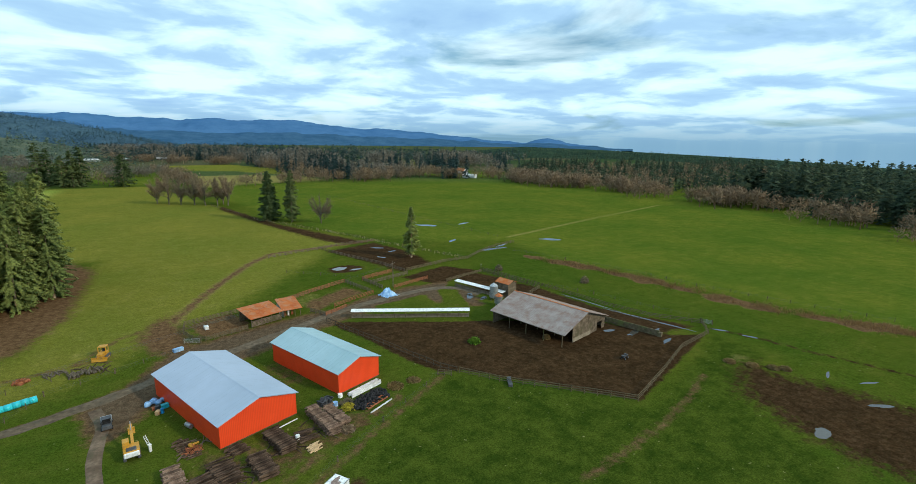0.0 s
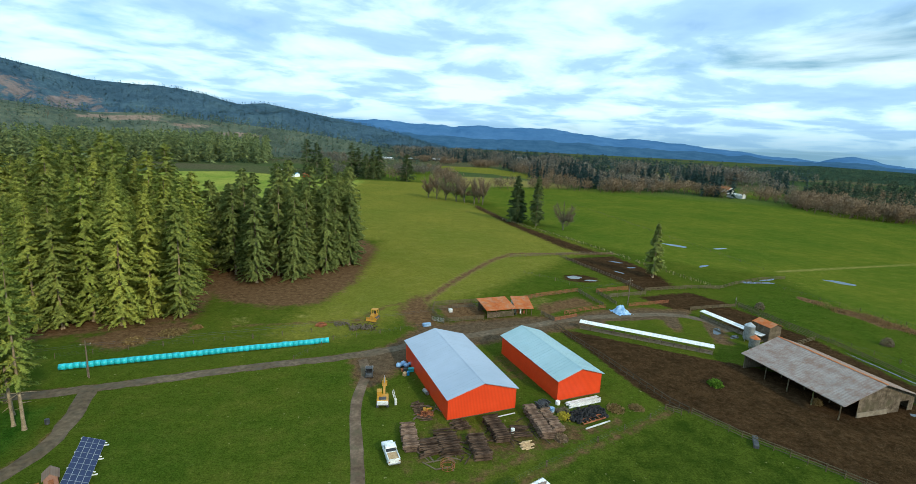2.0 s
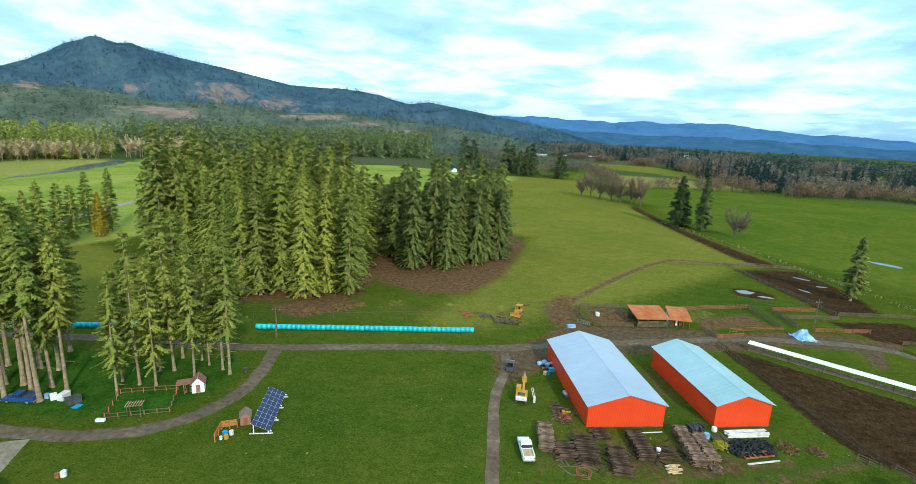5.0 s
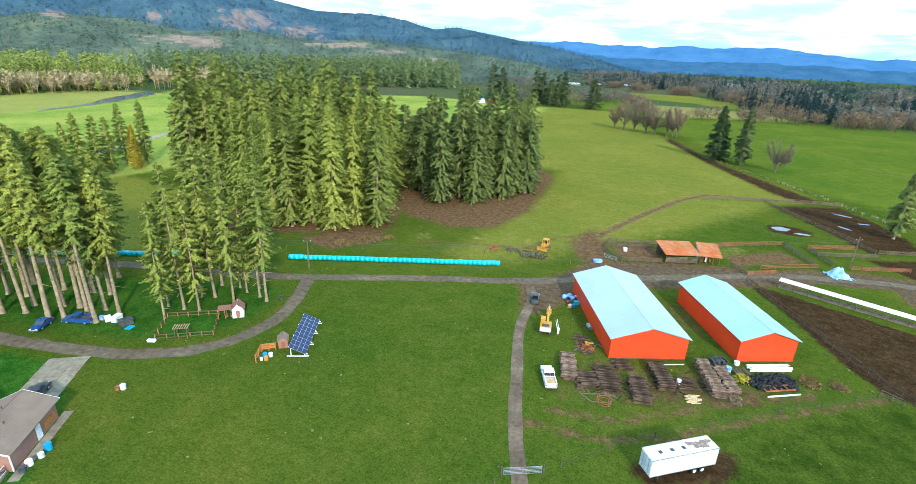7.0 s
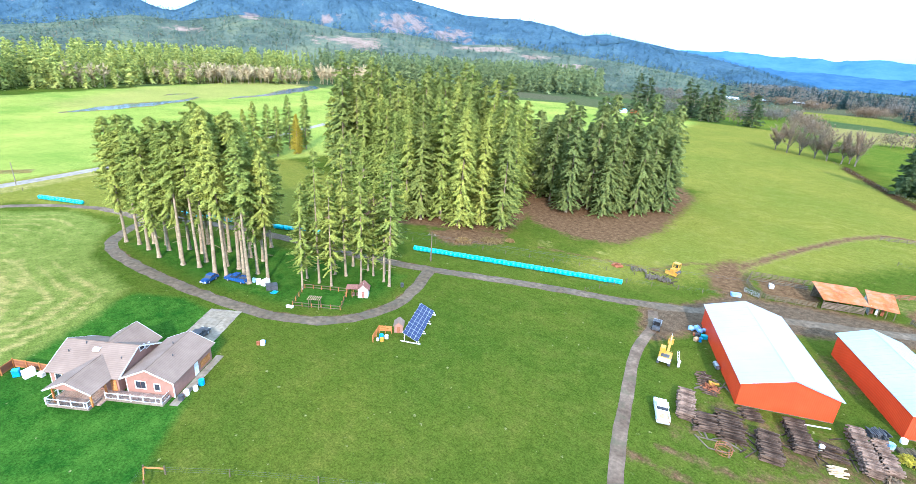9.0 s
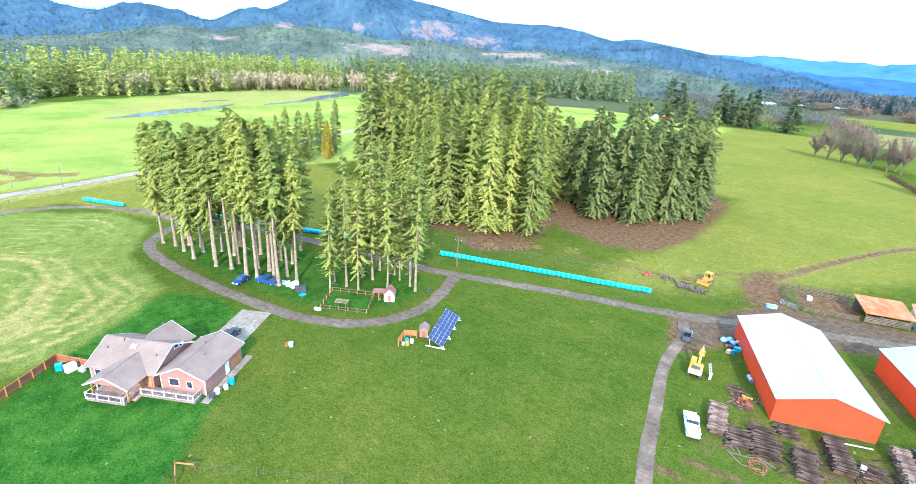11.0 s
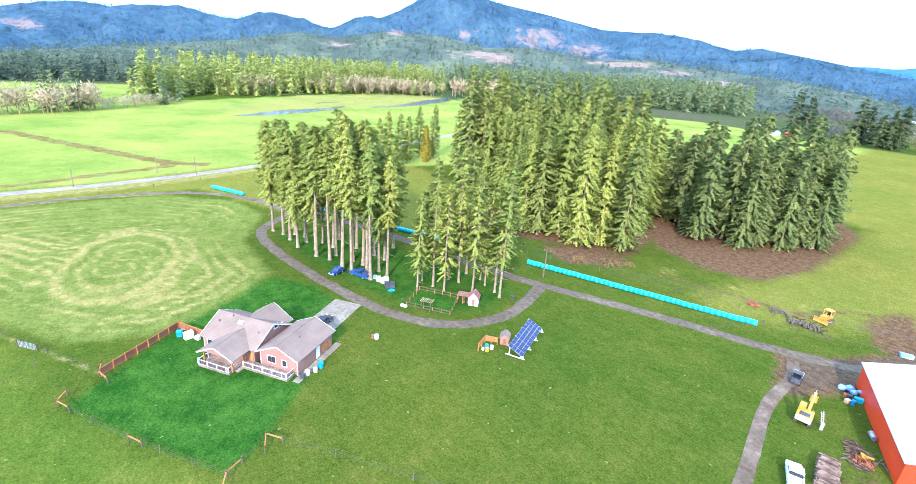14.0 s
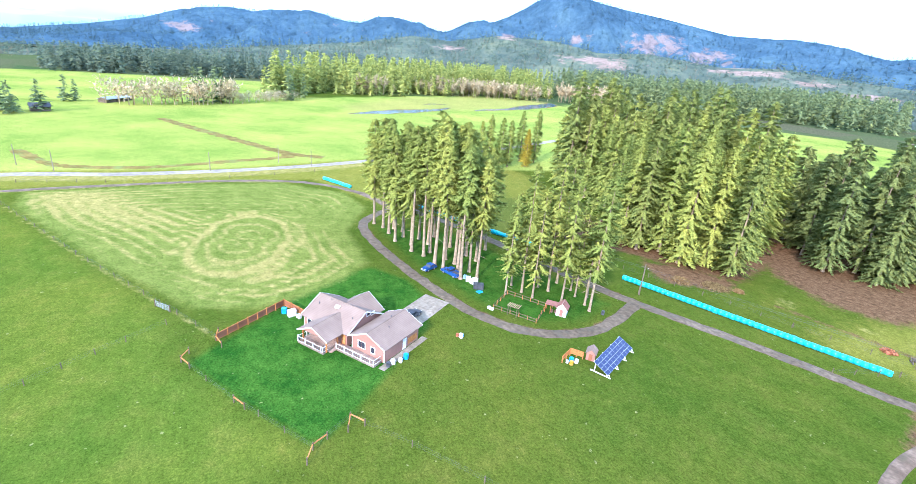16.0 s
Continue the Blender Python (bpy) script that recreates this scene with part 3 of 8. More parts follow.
def trunk_mesh(h, r, seed, stubs=0, base=6.0, sides=9):
    rng = random.Random(seed)
    bm = bmesh.new()
    bx, by = rng.uniform(-0.25, 0.25), rng.uniform(-0.25, 0.25)
    rings = []
    for f in (0, 0.015, 0.06, 0.25, 0.5, 0.75, 1.0):
        rad = r * (1.55 if f == 0 else 1.15 if f == 0.015 else 1 - 0.93 * f)
        cx, cy = bx * math.sin(f * 3), by * math.sin(f * 2.4)
        rings.append([bm.verts.new((cx + rad * math.cos(2 * math.pi * i / sides), cy + rad * math.sin(2 * math.pi * i / sides), f * h - (0.1 if f == 0 else 0))) for i in range(sides)])
    for lo, hi in zip(rings, rings[1:]):
        for i in range(sides):
            bm.faces.new((lo[i], lo[(i + 1) % sides], hi[(i + 1) % sides], hi[i]))
    for _ in range(stubs):
        z, a, l = rng.uniform(base * 0.45, base * 1.6), rng.uniform(0, 6.28), rng.uniform(0.8, 2.4)
        tube(bm, (0, 0, z), (l * math.cos(a), l * math.sin(a), z - 0.25 * l), 0.07, 0.02, 4)
    me = bpy.data.meshes.new("trunk")
    bm.to_mesh(me)
    bm.free()
    me.materials.append(M_BARK)
    me.shade_smooth()
    return me


def conifer(name, label, h, base, radius, r, seed, mat=M_NEEDLE, group="", **more):
    tree = thing(name, label, "tree", Matrix(), group)
    part("trunk", trunk_mesh(h * 0.97, r, seed, 10, base), M_BARK, tree, "straight brown-grey trunk with dead limb stubs")
    part("crown", conifer_crown(h, base, radius, seed, mat=mat, **more), mat, tree, "drooping dark green boughs")
    return tree


def plant(kinds, spots, rng, lo=0.88, hi=1.12, heights=None):
    """Set trees of several kinds on spots; the first of each kind stands itself."""
    used = set()
    for i, (x, y) in enumerate(spots):
        k = kinds[rng.randrange(len(kinds))] if i >= len(kinds) else kinds[i]
        s = heights[i] if heights else rng.uniform(lo, hi)
        m = pose(x, y, 0, rng.uniform(-1.2, 1.2), rng.uniform(-1.2, 1.2), rng.uniform(0, 360)) @ Matrix.Diagonal((s, s, s * rng.uniform(0.95, 1.06), 1))
        if k.name in used:
            copy_thing(k, m)
        else:
            k.matrix_basis = m
            used.add(k.name)


def scatter(poly, n, gap, rng):
    xs, ys = [p[0] for p in poly], [p[1] for p in poly]
    out, tries = [], 0
    while len(out) < n and tries < 20000:
        tries += 1
        x, y = rng.uniform(min(xs), max(xs)), rng.uniform(min(ys), max(ys))
        if inside(np.array([x]), np.array([y]), poly)[0] < 0 and all((x - a) ** 2 + (y - b) ** 2 > gap * gap for a, b in out):
            out.append((x, y))
    return out


def planted(near_kinds, far_kinds, spots, near_count, rng, lo, hi):
    """The spots nearest the yard take the full crowns, those hidden behind them lighter ones."""
    spots = sorted(spots, key=lambda p: math.hypot(*p))
    plant(near_kinds, spots[:near_count], rng, lo, hi)
    plant(far_kinds, spots[near_count:], rng, lo, hi)


rng = random.Random(5)
tall = [conifer("douglas_fir", "tall bare-stemmed Douglas fir standing in mown grass", 32, b, r, 0.42, s, group="tall firs on the lawn", boughs=n, sprays=34, spray=1.05, taper=0.45, low=0.55, ragged=0.22, droop=0.4)
        for b, r, s, n in ((9, 5.4, 11, 430), (14, 4.6, 12, 330), (8, 5.6, 13, 450), (17, 4.4, 14, 290))]
TALL = [(-136.5, 40.2, 30), (-127.6, 42.0, 33), (-121.2, 41.8, 31), (-113.3, 43.8, 33), (-117.5, 45.2, 31), (-111.4, 48.3, 32), (-102.6, 46.0, 35), (-99.9, 47.2, 31), (-102.7, 51.7, 33), (-94.2, 49.3, 32), (-97.3, 53.2, 30),
        (-109.4, 64.2, 30), (-93.4, 53.3, 27), (-113.6, 55.2, 34), (-121.4, 49.0, 32), (-128.0, 46.4, 32), (-132.6, 41.8, 30), (-114.5, 61.2, 30), (-122.0, 54.0, 34), (-107, 57, 33), (-103, 58, 31), (-119, 61, 32), (-109.5, 45.8, 31), (-106, 50.5, 33), (-117, 50, 34), (-124, 45.2, 30), (-131, 44.6, 32), (-99, 50.8, 29)]
plant(tall, [t[:2] for t in TALL], rng, heights=[t[2] / 32 for t in TALL])
lawn = [conifer("fir_tree", "slim fir with pale branches down most of its trunk", 28, b, r, 0.27, s, group="firs by the garden", boughs=190, sprays=40, spray=0.85, droop=0.40, taper=0.66, low=0.8, ragged=0.15, whorl=5.0)
        for b, r, s in ((5.5, 4.6, 21), (7.5, 4.4, 22), (4.5, 5.0, 23))]
LAWN_FIRS = [(-83.9, 55.8, 23), (-83.9, 60.2, 29), (-87.7, 59.7, 23), (-80.9, 61.2, 30), (-85.2, 65.7, 30), (-82.7, 66.8, 29), (-85.9, 71.6, 30), (-77.0, 66.4, 26), (-78.4, 71.4, 27), (-74.4, 71.0, 25), (-71.8, 70.2, 29), (-77.3, 74.0, 24), (-81.4, 72.4, 28)]
plant(lawn, [t[:2] for t in LAWN_FIRS], rng, heights=[t[2] / 28 for t in LAWN_FIRS])
GROVE_LABEL, CLUMP_LABEL = "dense dark green conifer in a close grove", "dark conifer in a round clump on bare soil"


def grove_kind(name, label, group, sizes, mats, boughs, sprays, spray):
    return [conifer(name, label, h, b, r, 0.45, s, group=group, boughs=boughs, sprays=sprays, spray=spray, taper=t, ragged=0.03, droop=0.55, low=0.75, mat=mats[s % 2])
            for h, b, r, s, t in sizes]


BOTH = (M_NEEDLE, M_NEEDLE_GROVE)
grove = grove_kind("spruce_tree", GROVE_LABEL, "conifers of the large grove", ((40, 2, 7.0, 31, 0.45), (37, 1, 6.6, 32, 0.55), (42, 3, 7.2, 33, 0.45), (34, 0.8, 6.8, 34, 0.6)), BOTH, 390, 30, 1.45)
grove_back = grove_kind("spruce_tree", GROVE_LABEL, "conifers of the large grove", ((41, 3, 7.0, 35, 0.45), (38, 3, 6.8, 36, 0.55), (43, 3, 7.0, 37, 0.5)), BOTH, 250, 19, 2.0)
GROVE = [(-89, 108), (-76, 123), (-80, 142), (-96, 166), (-120, 176), (-156, 178), (-182, 158), (-180, 134), (-162, 130), (-140, 130), (-122, 117), (-104, 107)]
planted(grove, grove_back, scatter(GROVE, 80, 5.2, rng), 38, rng, 0.80, 1.07)
clump = grove_kind("hemlock_tree", CLUMP_LABEL, "conifers of the round clump", ((37, 2.5, 7.4, 41, 0.38), (34, 1.2, 7.4, 43, 0.42), (39, 4, 7.2, 45, 0.4)), (M_NEEDLE_CLUMP, M_NEEDLE_CLUMP), 390, 30, 1.45)
clump_back = grove_kind("hemlock_tree", CLUMP_LABEL, "conifers of the round clump", ((38, 3, 7.2, 47, 0.4), (36, 3, 7.0, 49, 0.42)), (M_NEEDLE_CLUMP, M_NEEDLE_CLUMP), 250, 19, 2.0)
planted(clump, clump_back, scatter([(-108, 194), (-86, 163), (-72, 151), (-59, 154), (-49, 176), (-45, 192), (-54, 212), (-90, 218)], 38, 5.6, rng), 20, rng, 0.84, 1.05)
back = [conifer("fir_tree", "tall fir by the grassy opening", 29, 2.0, r, 0.4, s, group="firs past the grassy opening", boughs=300, sprays=20, spray=1.3, taper=0.6, low=0.8) for r, s in ((4.6, 51), (5.0, 52))]
plant(back, [(-201, 114), (-204, 122), (-214, 149), (-198, 108), (-219, 143), (-206, 128)], rng, 0.85, 1.05)
cedar = conifer("cedar_tree", "golden-brown cedar with a dense narrow crown", 19, 0.4, 3.6, 0.35, 61, mat=M_CEDAR, boughs=420, sprays=18, spray=1.1, taper=0.7, droop=0.2, low=1.0)
cedar.matrix_basis = pose(-206.7, 139.0, 0)

# ---------------------------------------------------------------- far woods and hills


def far_fir(seed, boughs=26, sprays=3, spray=0.17):
    """A small fir, 1 high: pointed sprays round a stem."""
    v, nrm = fronds(1.0, 0.03, 0.20, seed, boughs, sprays, droop=0.5, taper=0.8, spray=spray, low=0.9, whorl=2.5)
    v[:, 2] = np.clip(v[:, 2], 0, 1.03)
    return v, nrm


def far_bare(seed, limbs=10, twigs=24, width=0.006):
    """A leafless tree, 1 high: limbs fanning up from a stem, each set with thin twigs."""
    g = np.random.default_rng(seed)
    out = [np.array([(-0.016, 0, 0), (0.016, 0, 0), (0, 0, 0.75)]), np.array([(0, -0.016, 0), (0, 0.016, 0), (0, 0, 0.75)])]
    for _ in range(limbs):
        az, up = g.random() * 6.283, g.uniform(0.6, 1.0)
        foot = np.array([0, 0, g.uniform(0.14, 0.45)])
        wide = 0.36 * math.sqrt(max(0.05, 1 - ((up - 0.62) / 0.42) ** 2)) * g.uniform(0.5, 1.0)
        top = np.array([math.cos(az) * wide, math.sin(az) * wide, up])
        w = np.array([-math.sin(az), math.cos(az), 0]) * 0.010
        out.append(np.array([foot - w, foot + w, top]))
        for k in g.uniform(0.35, 1.0, twigs):
            r = foot + (top - foot) * k
            t = r + g.normal(0, 0.07, 3) + np.array([0, 0, 0.06])
            w = g.normal(0, width, 3)
            out.append(np.array([r - w, r + w, t]))
    tri = np.stack(out)
    mid = tri.mean(1)
    soft_n = np.stack([mid[:, 0] * 3, mid[:, 1] * 3, np.full(len(mid), 0.45)], -1) + g.normal(0, 0.25, (len(mid), 3))
    return facing(tri, soft_n / np.linalg.norm(soft_n, axis=-1, keepdims=True))


FIRS, FIRS_SMALL, BARES = [far_fir(s, 60, 3, 0.155) for s in range(6)], [far_fir(s, 9, 2, 0.22) for s in range(5)], [far_bare(s, 8, 14, 0.021) for s in range(6)]


def far_haze(seed, n=84):
    """A leafless crown seen from afar, 1 high: a short stem under a rounded haze of twigs."""
    g = np.random.default_rng(seed)
    d = g.normal(0, 1, (n, 3))
    d /= np.linalg.norm(d, axis=1, keepdims=True)
    lobe = 1 + 0.25 * np.sin(d[:, 0] * 5 + seed) * np.cos(d[:, 1] * 4 + seed)
    mid = d * (g.random((n, 1)) ** 0.35) * lobe[:, None] * np.array([0.34, 0.34, 0.40]) + np.array([0, 0, 0.56])
    reach = d * 0.5 + g.normal(0, 0.5, (n, 3)) + np.array([0, 0, 0.7])
    reach *= 0.085 / np.linalg.norm(reach, axis=1, keepdims=True)
    w = np.cross(reach, g.normal(0, 1, (n, 3)))
    w *= 0.024 / (np.linalg.norm(w, axis=1, keepdims=True) + 1e-9)
    tri = np.stack([mid - reach * 0.6 - w, mid - reach * 0.6 + w, mid + reach], 1)
    stem = np.array([[(-0.02, 0, 0), (0.02, 0, 0), (0, 0, 0.6)], [(0, -0.02, 0), (0, 0.02, 0), (0, 0, 0.6)]])
    soft_n = d + g.normal(0, 0.25, (n, 3)) + np.array([0, 0, 0.35])
    soft_n = np.r_[soft_n, [(0.6, -0.6, 0.3), (0.6, -0.6, 0.3)]]
    return facing(np.r_[tri, stem], soft_n / np.linalg.norm(soft_n, axis=1, keepdims=True))


HAZES = [far_haze(s) for s in range(40, 46)]
TUFTS = [far_bare(s, 4, 6) for s in range(20, 25)]


def wood(name, label, spots, shapes, heights, mat, seed, spread=1.0):
    """Many far trees as one object. spots: rows of x, y, z."""
    g = np.random.default_rng(seed)
    spots = np.asarray(spots, float)
    out, turned = [], []
    for i, (x, y, z) in enumerate(spots):
        (v, nrm), a, h = shapes[g.integers(len(shapes))], g.random() * 6.283, g.uniform(*heights)
        c, s, k = np.cos(a), np.sin(a), spread * g.uniform(0.85, 1.2)
        out.append(np.stack([(v[:, 0] * c - v[:, 1] * s) * h * k + x, (v[:, 0] * s + v[:, 1] * c) * h * k + y, v[:, 2] * h + z], -1))
        turned.append(np.stack([nrm[:, 0] * c - nrm[:, 1] * s, nrm[:, 0] * s + nrm[:, 1] * c, nrm[:, 2]], -1))
    verts = np.concatenate(out)
    me = bpy.data.meshes.new(name)
    n = len(verts) // 3
    me.vertices.add(len(verts))
    me.vertices.foreach_set("co", verts.astype(np.float32).ravel())
    me.loops.add(len(verts))
    me.loops.foreach_set("vertex_index", np.arange(len(verts), dtype=np.int32))
    me.polygons.add(n)
    me.polygons.foreach_set("loop_start", (np.arange(n) * 3).astype(np.int32))
    me.update()
    me.normals_split_custom_set_from_vertices(np.concatenate(turned).tolist())
    me.materials.append(mat)
    return tagged(new(name, me), label, "trees", kind="stuff")


def strewn(poly, n, seed):
    g = np.random.default_rng(seed)
    p = np.array(poly)
    lo, hi = p.min(0), p.max(0)
    q = g.uniform(lo, hi, (n * 12, 2))
    q = q[inside(q[:, 0], q[:, 1], list(poly)) < 0][:n]
    return np.c_[q, ground_height(q[:, 0], q[:, 1])]


def lined(line, n, width, seed):
    """Spots strewn along a line."""
    g = np.random.default_rng(seed)
    p = np.array(line, float)
    seg = np.hypot(*np.diff(p, axis=0).T)
    s = np.r_[0, np.cumsum(seg)]
    t = g.random(n) * s[-1]
    q = np.stack([np.interp(t, s, p[:, 0]), np.interp(t, s, p[:, 1])], -1) + g.normal(0, width / 2, (n, 2))
    return np.c_[q, ground_height(q[:, 0], q[:, 1])]


def clumped(line, n, width, seed, each=9, close=9.0):
    """Spots in loose clumps along a line."""
    g = np.random.default_rng(seed)
    hubs = lined(line, max(2, n // each), width, seed)[:, :2]
    q = hubs[g.integers(len(hubs), size=n)] + g.normal(0, close, (n, 2))
    return np.c_[q, ground_height(q[:, 0], q[:, 1])]


def hill_material(name, dark, light, soil, grain=0.045, stand=0.20, spread=0.10):
    m, tree, bsdf = material(name, 0.95)
    at = tree.nodes.new("ShaderNodeTexCoord").outputs["Object"]
    tufts = noise_of(tree, at, grain, 8.0, 0.75)
    col = ramp_of(tree, tufts, [(0.5 - spread, dark), (0.5 + spread, light)])
    col = mix_of(tree, 1.0, col, ramp_of(tree, noise_of(tree, at, 0.009, 6.0, 0.6), [(0.38, (1 - stand, 1 - stand * 0.9, 1 - stand * 0.8)), (0.52, (1.0, 1.0, 1.0)), (0.66, (1 + stand, 1 + stand * 0.7, 1 + stand * 0.2))]), "MULTIPLY")
    cleared = tree.nodes.new("ShaderNodeAttribute")
    cleared.attribute_name = "cleared"
    edge = tree.nodes.new("ShaderNodeMath")
    edge.operation = "MULTIPLY_ADD"
    tree.links.new(noise_of(tree, at, 0.016, 8.0, 0.75), edge.inputs[0])
    edge.inputs[1].default_value = 1.25
    tree.links.new(cleared.outputs["Fac"], edge.inputs[2])
    slash = ramp_of(tree, noise_of(tree, at, 0.03, 8.0, 0.75), [(0.34, tuple(c * 0.55 for c in soil)), (0.5, soil), (0.68, tuple(c * 1.35 for c in soil))])
    col = mix_of(tree, ramp_of(tree, edge.outputs[0], [(0.80, (0, 0, 0)), (0.92, (0.85, 0.85, 0.85))]), col, slash)
    tree.links.new(col, bsdf.inputs["Base Color"])
    bsdf.inputs["Specular IOR Level"].default_value = 0.0
    bump_of(tree, bsdf, tufts, 0.7, 9.0)
    return m


# distance haze is put into the hill's blue base colour
M_HILL = hill_material("hazy forested hill", (0.034, 0.070, 0.104), (0.068, 0.118, 0.158), (0.195, 0.150, 0.138), stand=0.22, spread=0.17)
M_FOOTHILL = hill_material("logged foothill", (0.060, 0.088, 0.074), (0.128, 0.146, 0.100), (0.28, 0.195, 0.155), stand=0.30, spread=0.15)
# firs on the hill, blued in colour for the same haze
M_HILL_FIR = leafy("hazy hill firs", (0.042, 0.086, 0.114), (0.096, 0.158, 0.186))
# blue of the mountain and ridge is air haze painted as base colour
M_MOUNTAIN = hill_material("distant mountain in haze blue", (0.046, 0.122, 0.250), (0.075, 0.165, 0.310), (0.05, 0.12, 0.22), 0.006, 0.06, 0.18)
M_RANGE = hill_material("lower distant ridge in haze blue", (0.030, 0.080, 0.150), (0.055, 0.120, 0.200), (0.05, 0.12, 0.22), 0.010, 0.08, 0.16)
M_PLATEAU = hill_material("forested rise", (0.018, 0.036, 0.026), (0.040, 0.066, 0.040), (0.08, 0.07, 0.05))


def ridge(name, label, crest, dist, depth, mat, seed, foot=-8.0, rough=0.16, steps=300, rows=26, jag=0.0, clearings=()):
    """Hills with their crest at a distance: (azimuth, elevation) of the skyline, falling towards the plain in front. Returns a height function."""
    azs = np.linspace(crest[0][0], crest[-1][0], steps)
    top = EYE + dist * np.tan(np.radians(np.interp(azs, [c[0] for c in crest], [c[1] for c in crest])))
    top = top + np.array([jag * noise.fractal(Vector((a * 0.45, seed, 0)), 1.0, 2.1, 5) for a in azs])
    verts = []
    k = np.r_[np.linspace(0, 1, rows), 1.12, 1.3]
    for j, kk in enumerate(k):
        r = dist - depth * (1 - kk)
        for a, t in zip(azs, top):
            x, y = r * math.sin(radians(a)), r * math.cos(radians(a))
            f = kk * kk * (3 - 2 * kk) if kk <= 1 else 1 - (kk - 1) * 1.5
            swell = noise.fractal(Vector((x / 420, y / 420, seed)), 1.0, 2.1, 5) if kk < 1 else 0.0
            z = foot + (t * r / dist - foot) * f + swell * rough * (t - foot) * 4 * kk * (1 - kk)
            verts.append((x, y, z))
    n = steps
    faces = [(j * n + i, j * n + i + 1, (j + 1) * n + i + 1, (j + 1) * n + i) for j in range(len(k) - 1) for i in range(n - 1)]
    me = mesh_of(name, verts, faces, mat)
    me.shade_smooth()
    tagged(new(name, me), label, "hills", kind="structure")
    V = np.array(verts).reshape(len(k), n, 3)[:rows]

    def bare_at(p):
        """How far a place lies within a logged clearing, 0 to 1. Clearings: azimuth, elevation, half width, half height in degrees."""
        az = np.degrees(np.arctan2(p[..., 0], p[..., 1]))
        el = np.degrees(np.arctan2(p[..., 2] - EYE, np.hypot(p[..., 0], p[..., 1])))
        out = np.zeros(az.shape)
        for a, e, wa, we in clearings:
            out = np.maximum(out, np.clip(1.2 - 0.8 * np.hypot((az - a) / wa, (el - e) / we), 0, 1))
        return out

    me.attributes.new("cleared", "FLOAT", "POINT").data.foreach_set("value", (0.36 * bare_at(np.array(verts))).astype(np.float32))

    def on_slope(count, s, lo=0.05, hi=1.0):
        g = np.random.default_rng(s)
        j, i = g.uniform(lo, hi, count) * (rows - 1.01), g.random(count) * (n - 1.01)
        a, b = j.astype(int), i.astype(int)
        u, v = (j - a)[:, None], (i - b)[:, None]
        spots = (V[a, b] * (1 - u) + V[a + 1, b] * u) * (1 - v) + (V[a, b + 1] * (1 - u) + V[a + 1, b + 1] * u) * v
        return spots[(bare_at(spots) < 0.45) | (g.random(count) < 0.05)]

    return on_slope


BLUE = [(-30, 1.4), (-20, 1.7), (-14.9, 1.84), (-12, 1.86), (-7.6, 1.73), (-2.8, 1.6), (3.6, 1.67), (8.3, 1.78), (11, 1.5), (14.5, 1.1), (18, 0.95), (22, 0.75), (27, 0.3), (31, -0.1), (34.3, -0.4), (36.9, 0.1), (39, -0.3), (41, -0.65), (46, -1.2)]
MAIN = [(-116, -1.8), (-105, -1.0), (-100, -0.2), (-95, 0.85), (-92, 1.8), (-89, 2.3), (-85, 2.2), (-79, 2.55), (-75.5, 2.1), (-74, 2.4), (-69, 2.2), (-66.5, 2.1), (-64, 3.4), (-61.5, 3.55), (-57, 5.4), (-54.7, 6.1), (-52, 6.0), (-49, 5.8),
        (-44.3, 5.1), (-38, 3.9), (-33, 3.8), (-29, 3.2), (-25.5, 2.6), (-23, 2.9), (-18.4, 2.2), (-13, 1.3), (-9, 0.45), (-6, -0.4), (-3, -0.95), (0, -1.3)]
FOOT = [(-116, -3.0), (-106, -2.6), (-93, -1.9), (-85, -0.8), (-76, 0.3), (-70, 1.5), (-66, 1.3), (-61, 2.2), (-54.7, 2.2), (-50, 1.4), (-45, 1.7), (-38, 1.0), (-33, 1.3), (-28, 0.8), (-20, 0.2), (-14, -0.6), (-10, -1.3), (-6, -2.1)]
LOGGED = [(-44.5, 2.6, 3.2, 1.1), (-39.5, 1.9, 2.6, 0.7), (-49.8, 0.5, 4.0, 0.65), (-35.5, 0.7, 4.2, 0.40), (-52.5, 2.6, 1.8, 0.35), (-30.0, 0.2, 3.0, 0.25), (-92.5, 0.3, 1.8, 0.5), (-59.8, 2.2, 1.3, 0.35), (-66.5, 0.6, 2.4, 0.3), (-25.0, -0.5, 2.5, 0.25)]
RISE = [(27, -1.5), (34, -0.8), (40, -0.95), (47, -1.2), (58, -1.6), (70, -2.2), (84, -2.8)]
ridge("mountain_range", "far mountain range under low cloud, tinted blue for haze", BLUE, 4500, 900, M_MOUNTAIN, 1.3, jag=16.0)
ridge("mountain_front", "long lower ridge before the mountains, tinted blue-green for haze", [(c[0], c[1] * 0.45 - 0.35) for c in BLUE], 3600, 500, M_RANGE, 6.3, jag=14.0)
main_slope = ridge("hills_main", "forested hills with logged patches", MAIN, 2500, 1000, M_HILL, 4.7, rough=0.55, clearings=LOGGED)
foot_slope = ridge("hills_low", "low foothills with clearings and young firs", FOOT, 1500, 620, M_FOOTHILL, 8.1, rough=0.32, clearings=LOGGED)
rise_slope = ridge("hills_rise", "long dark forested rise", RISE, 1700, 700, M_PLATEAU, 2.9, foot=-30)

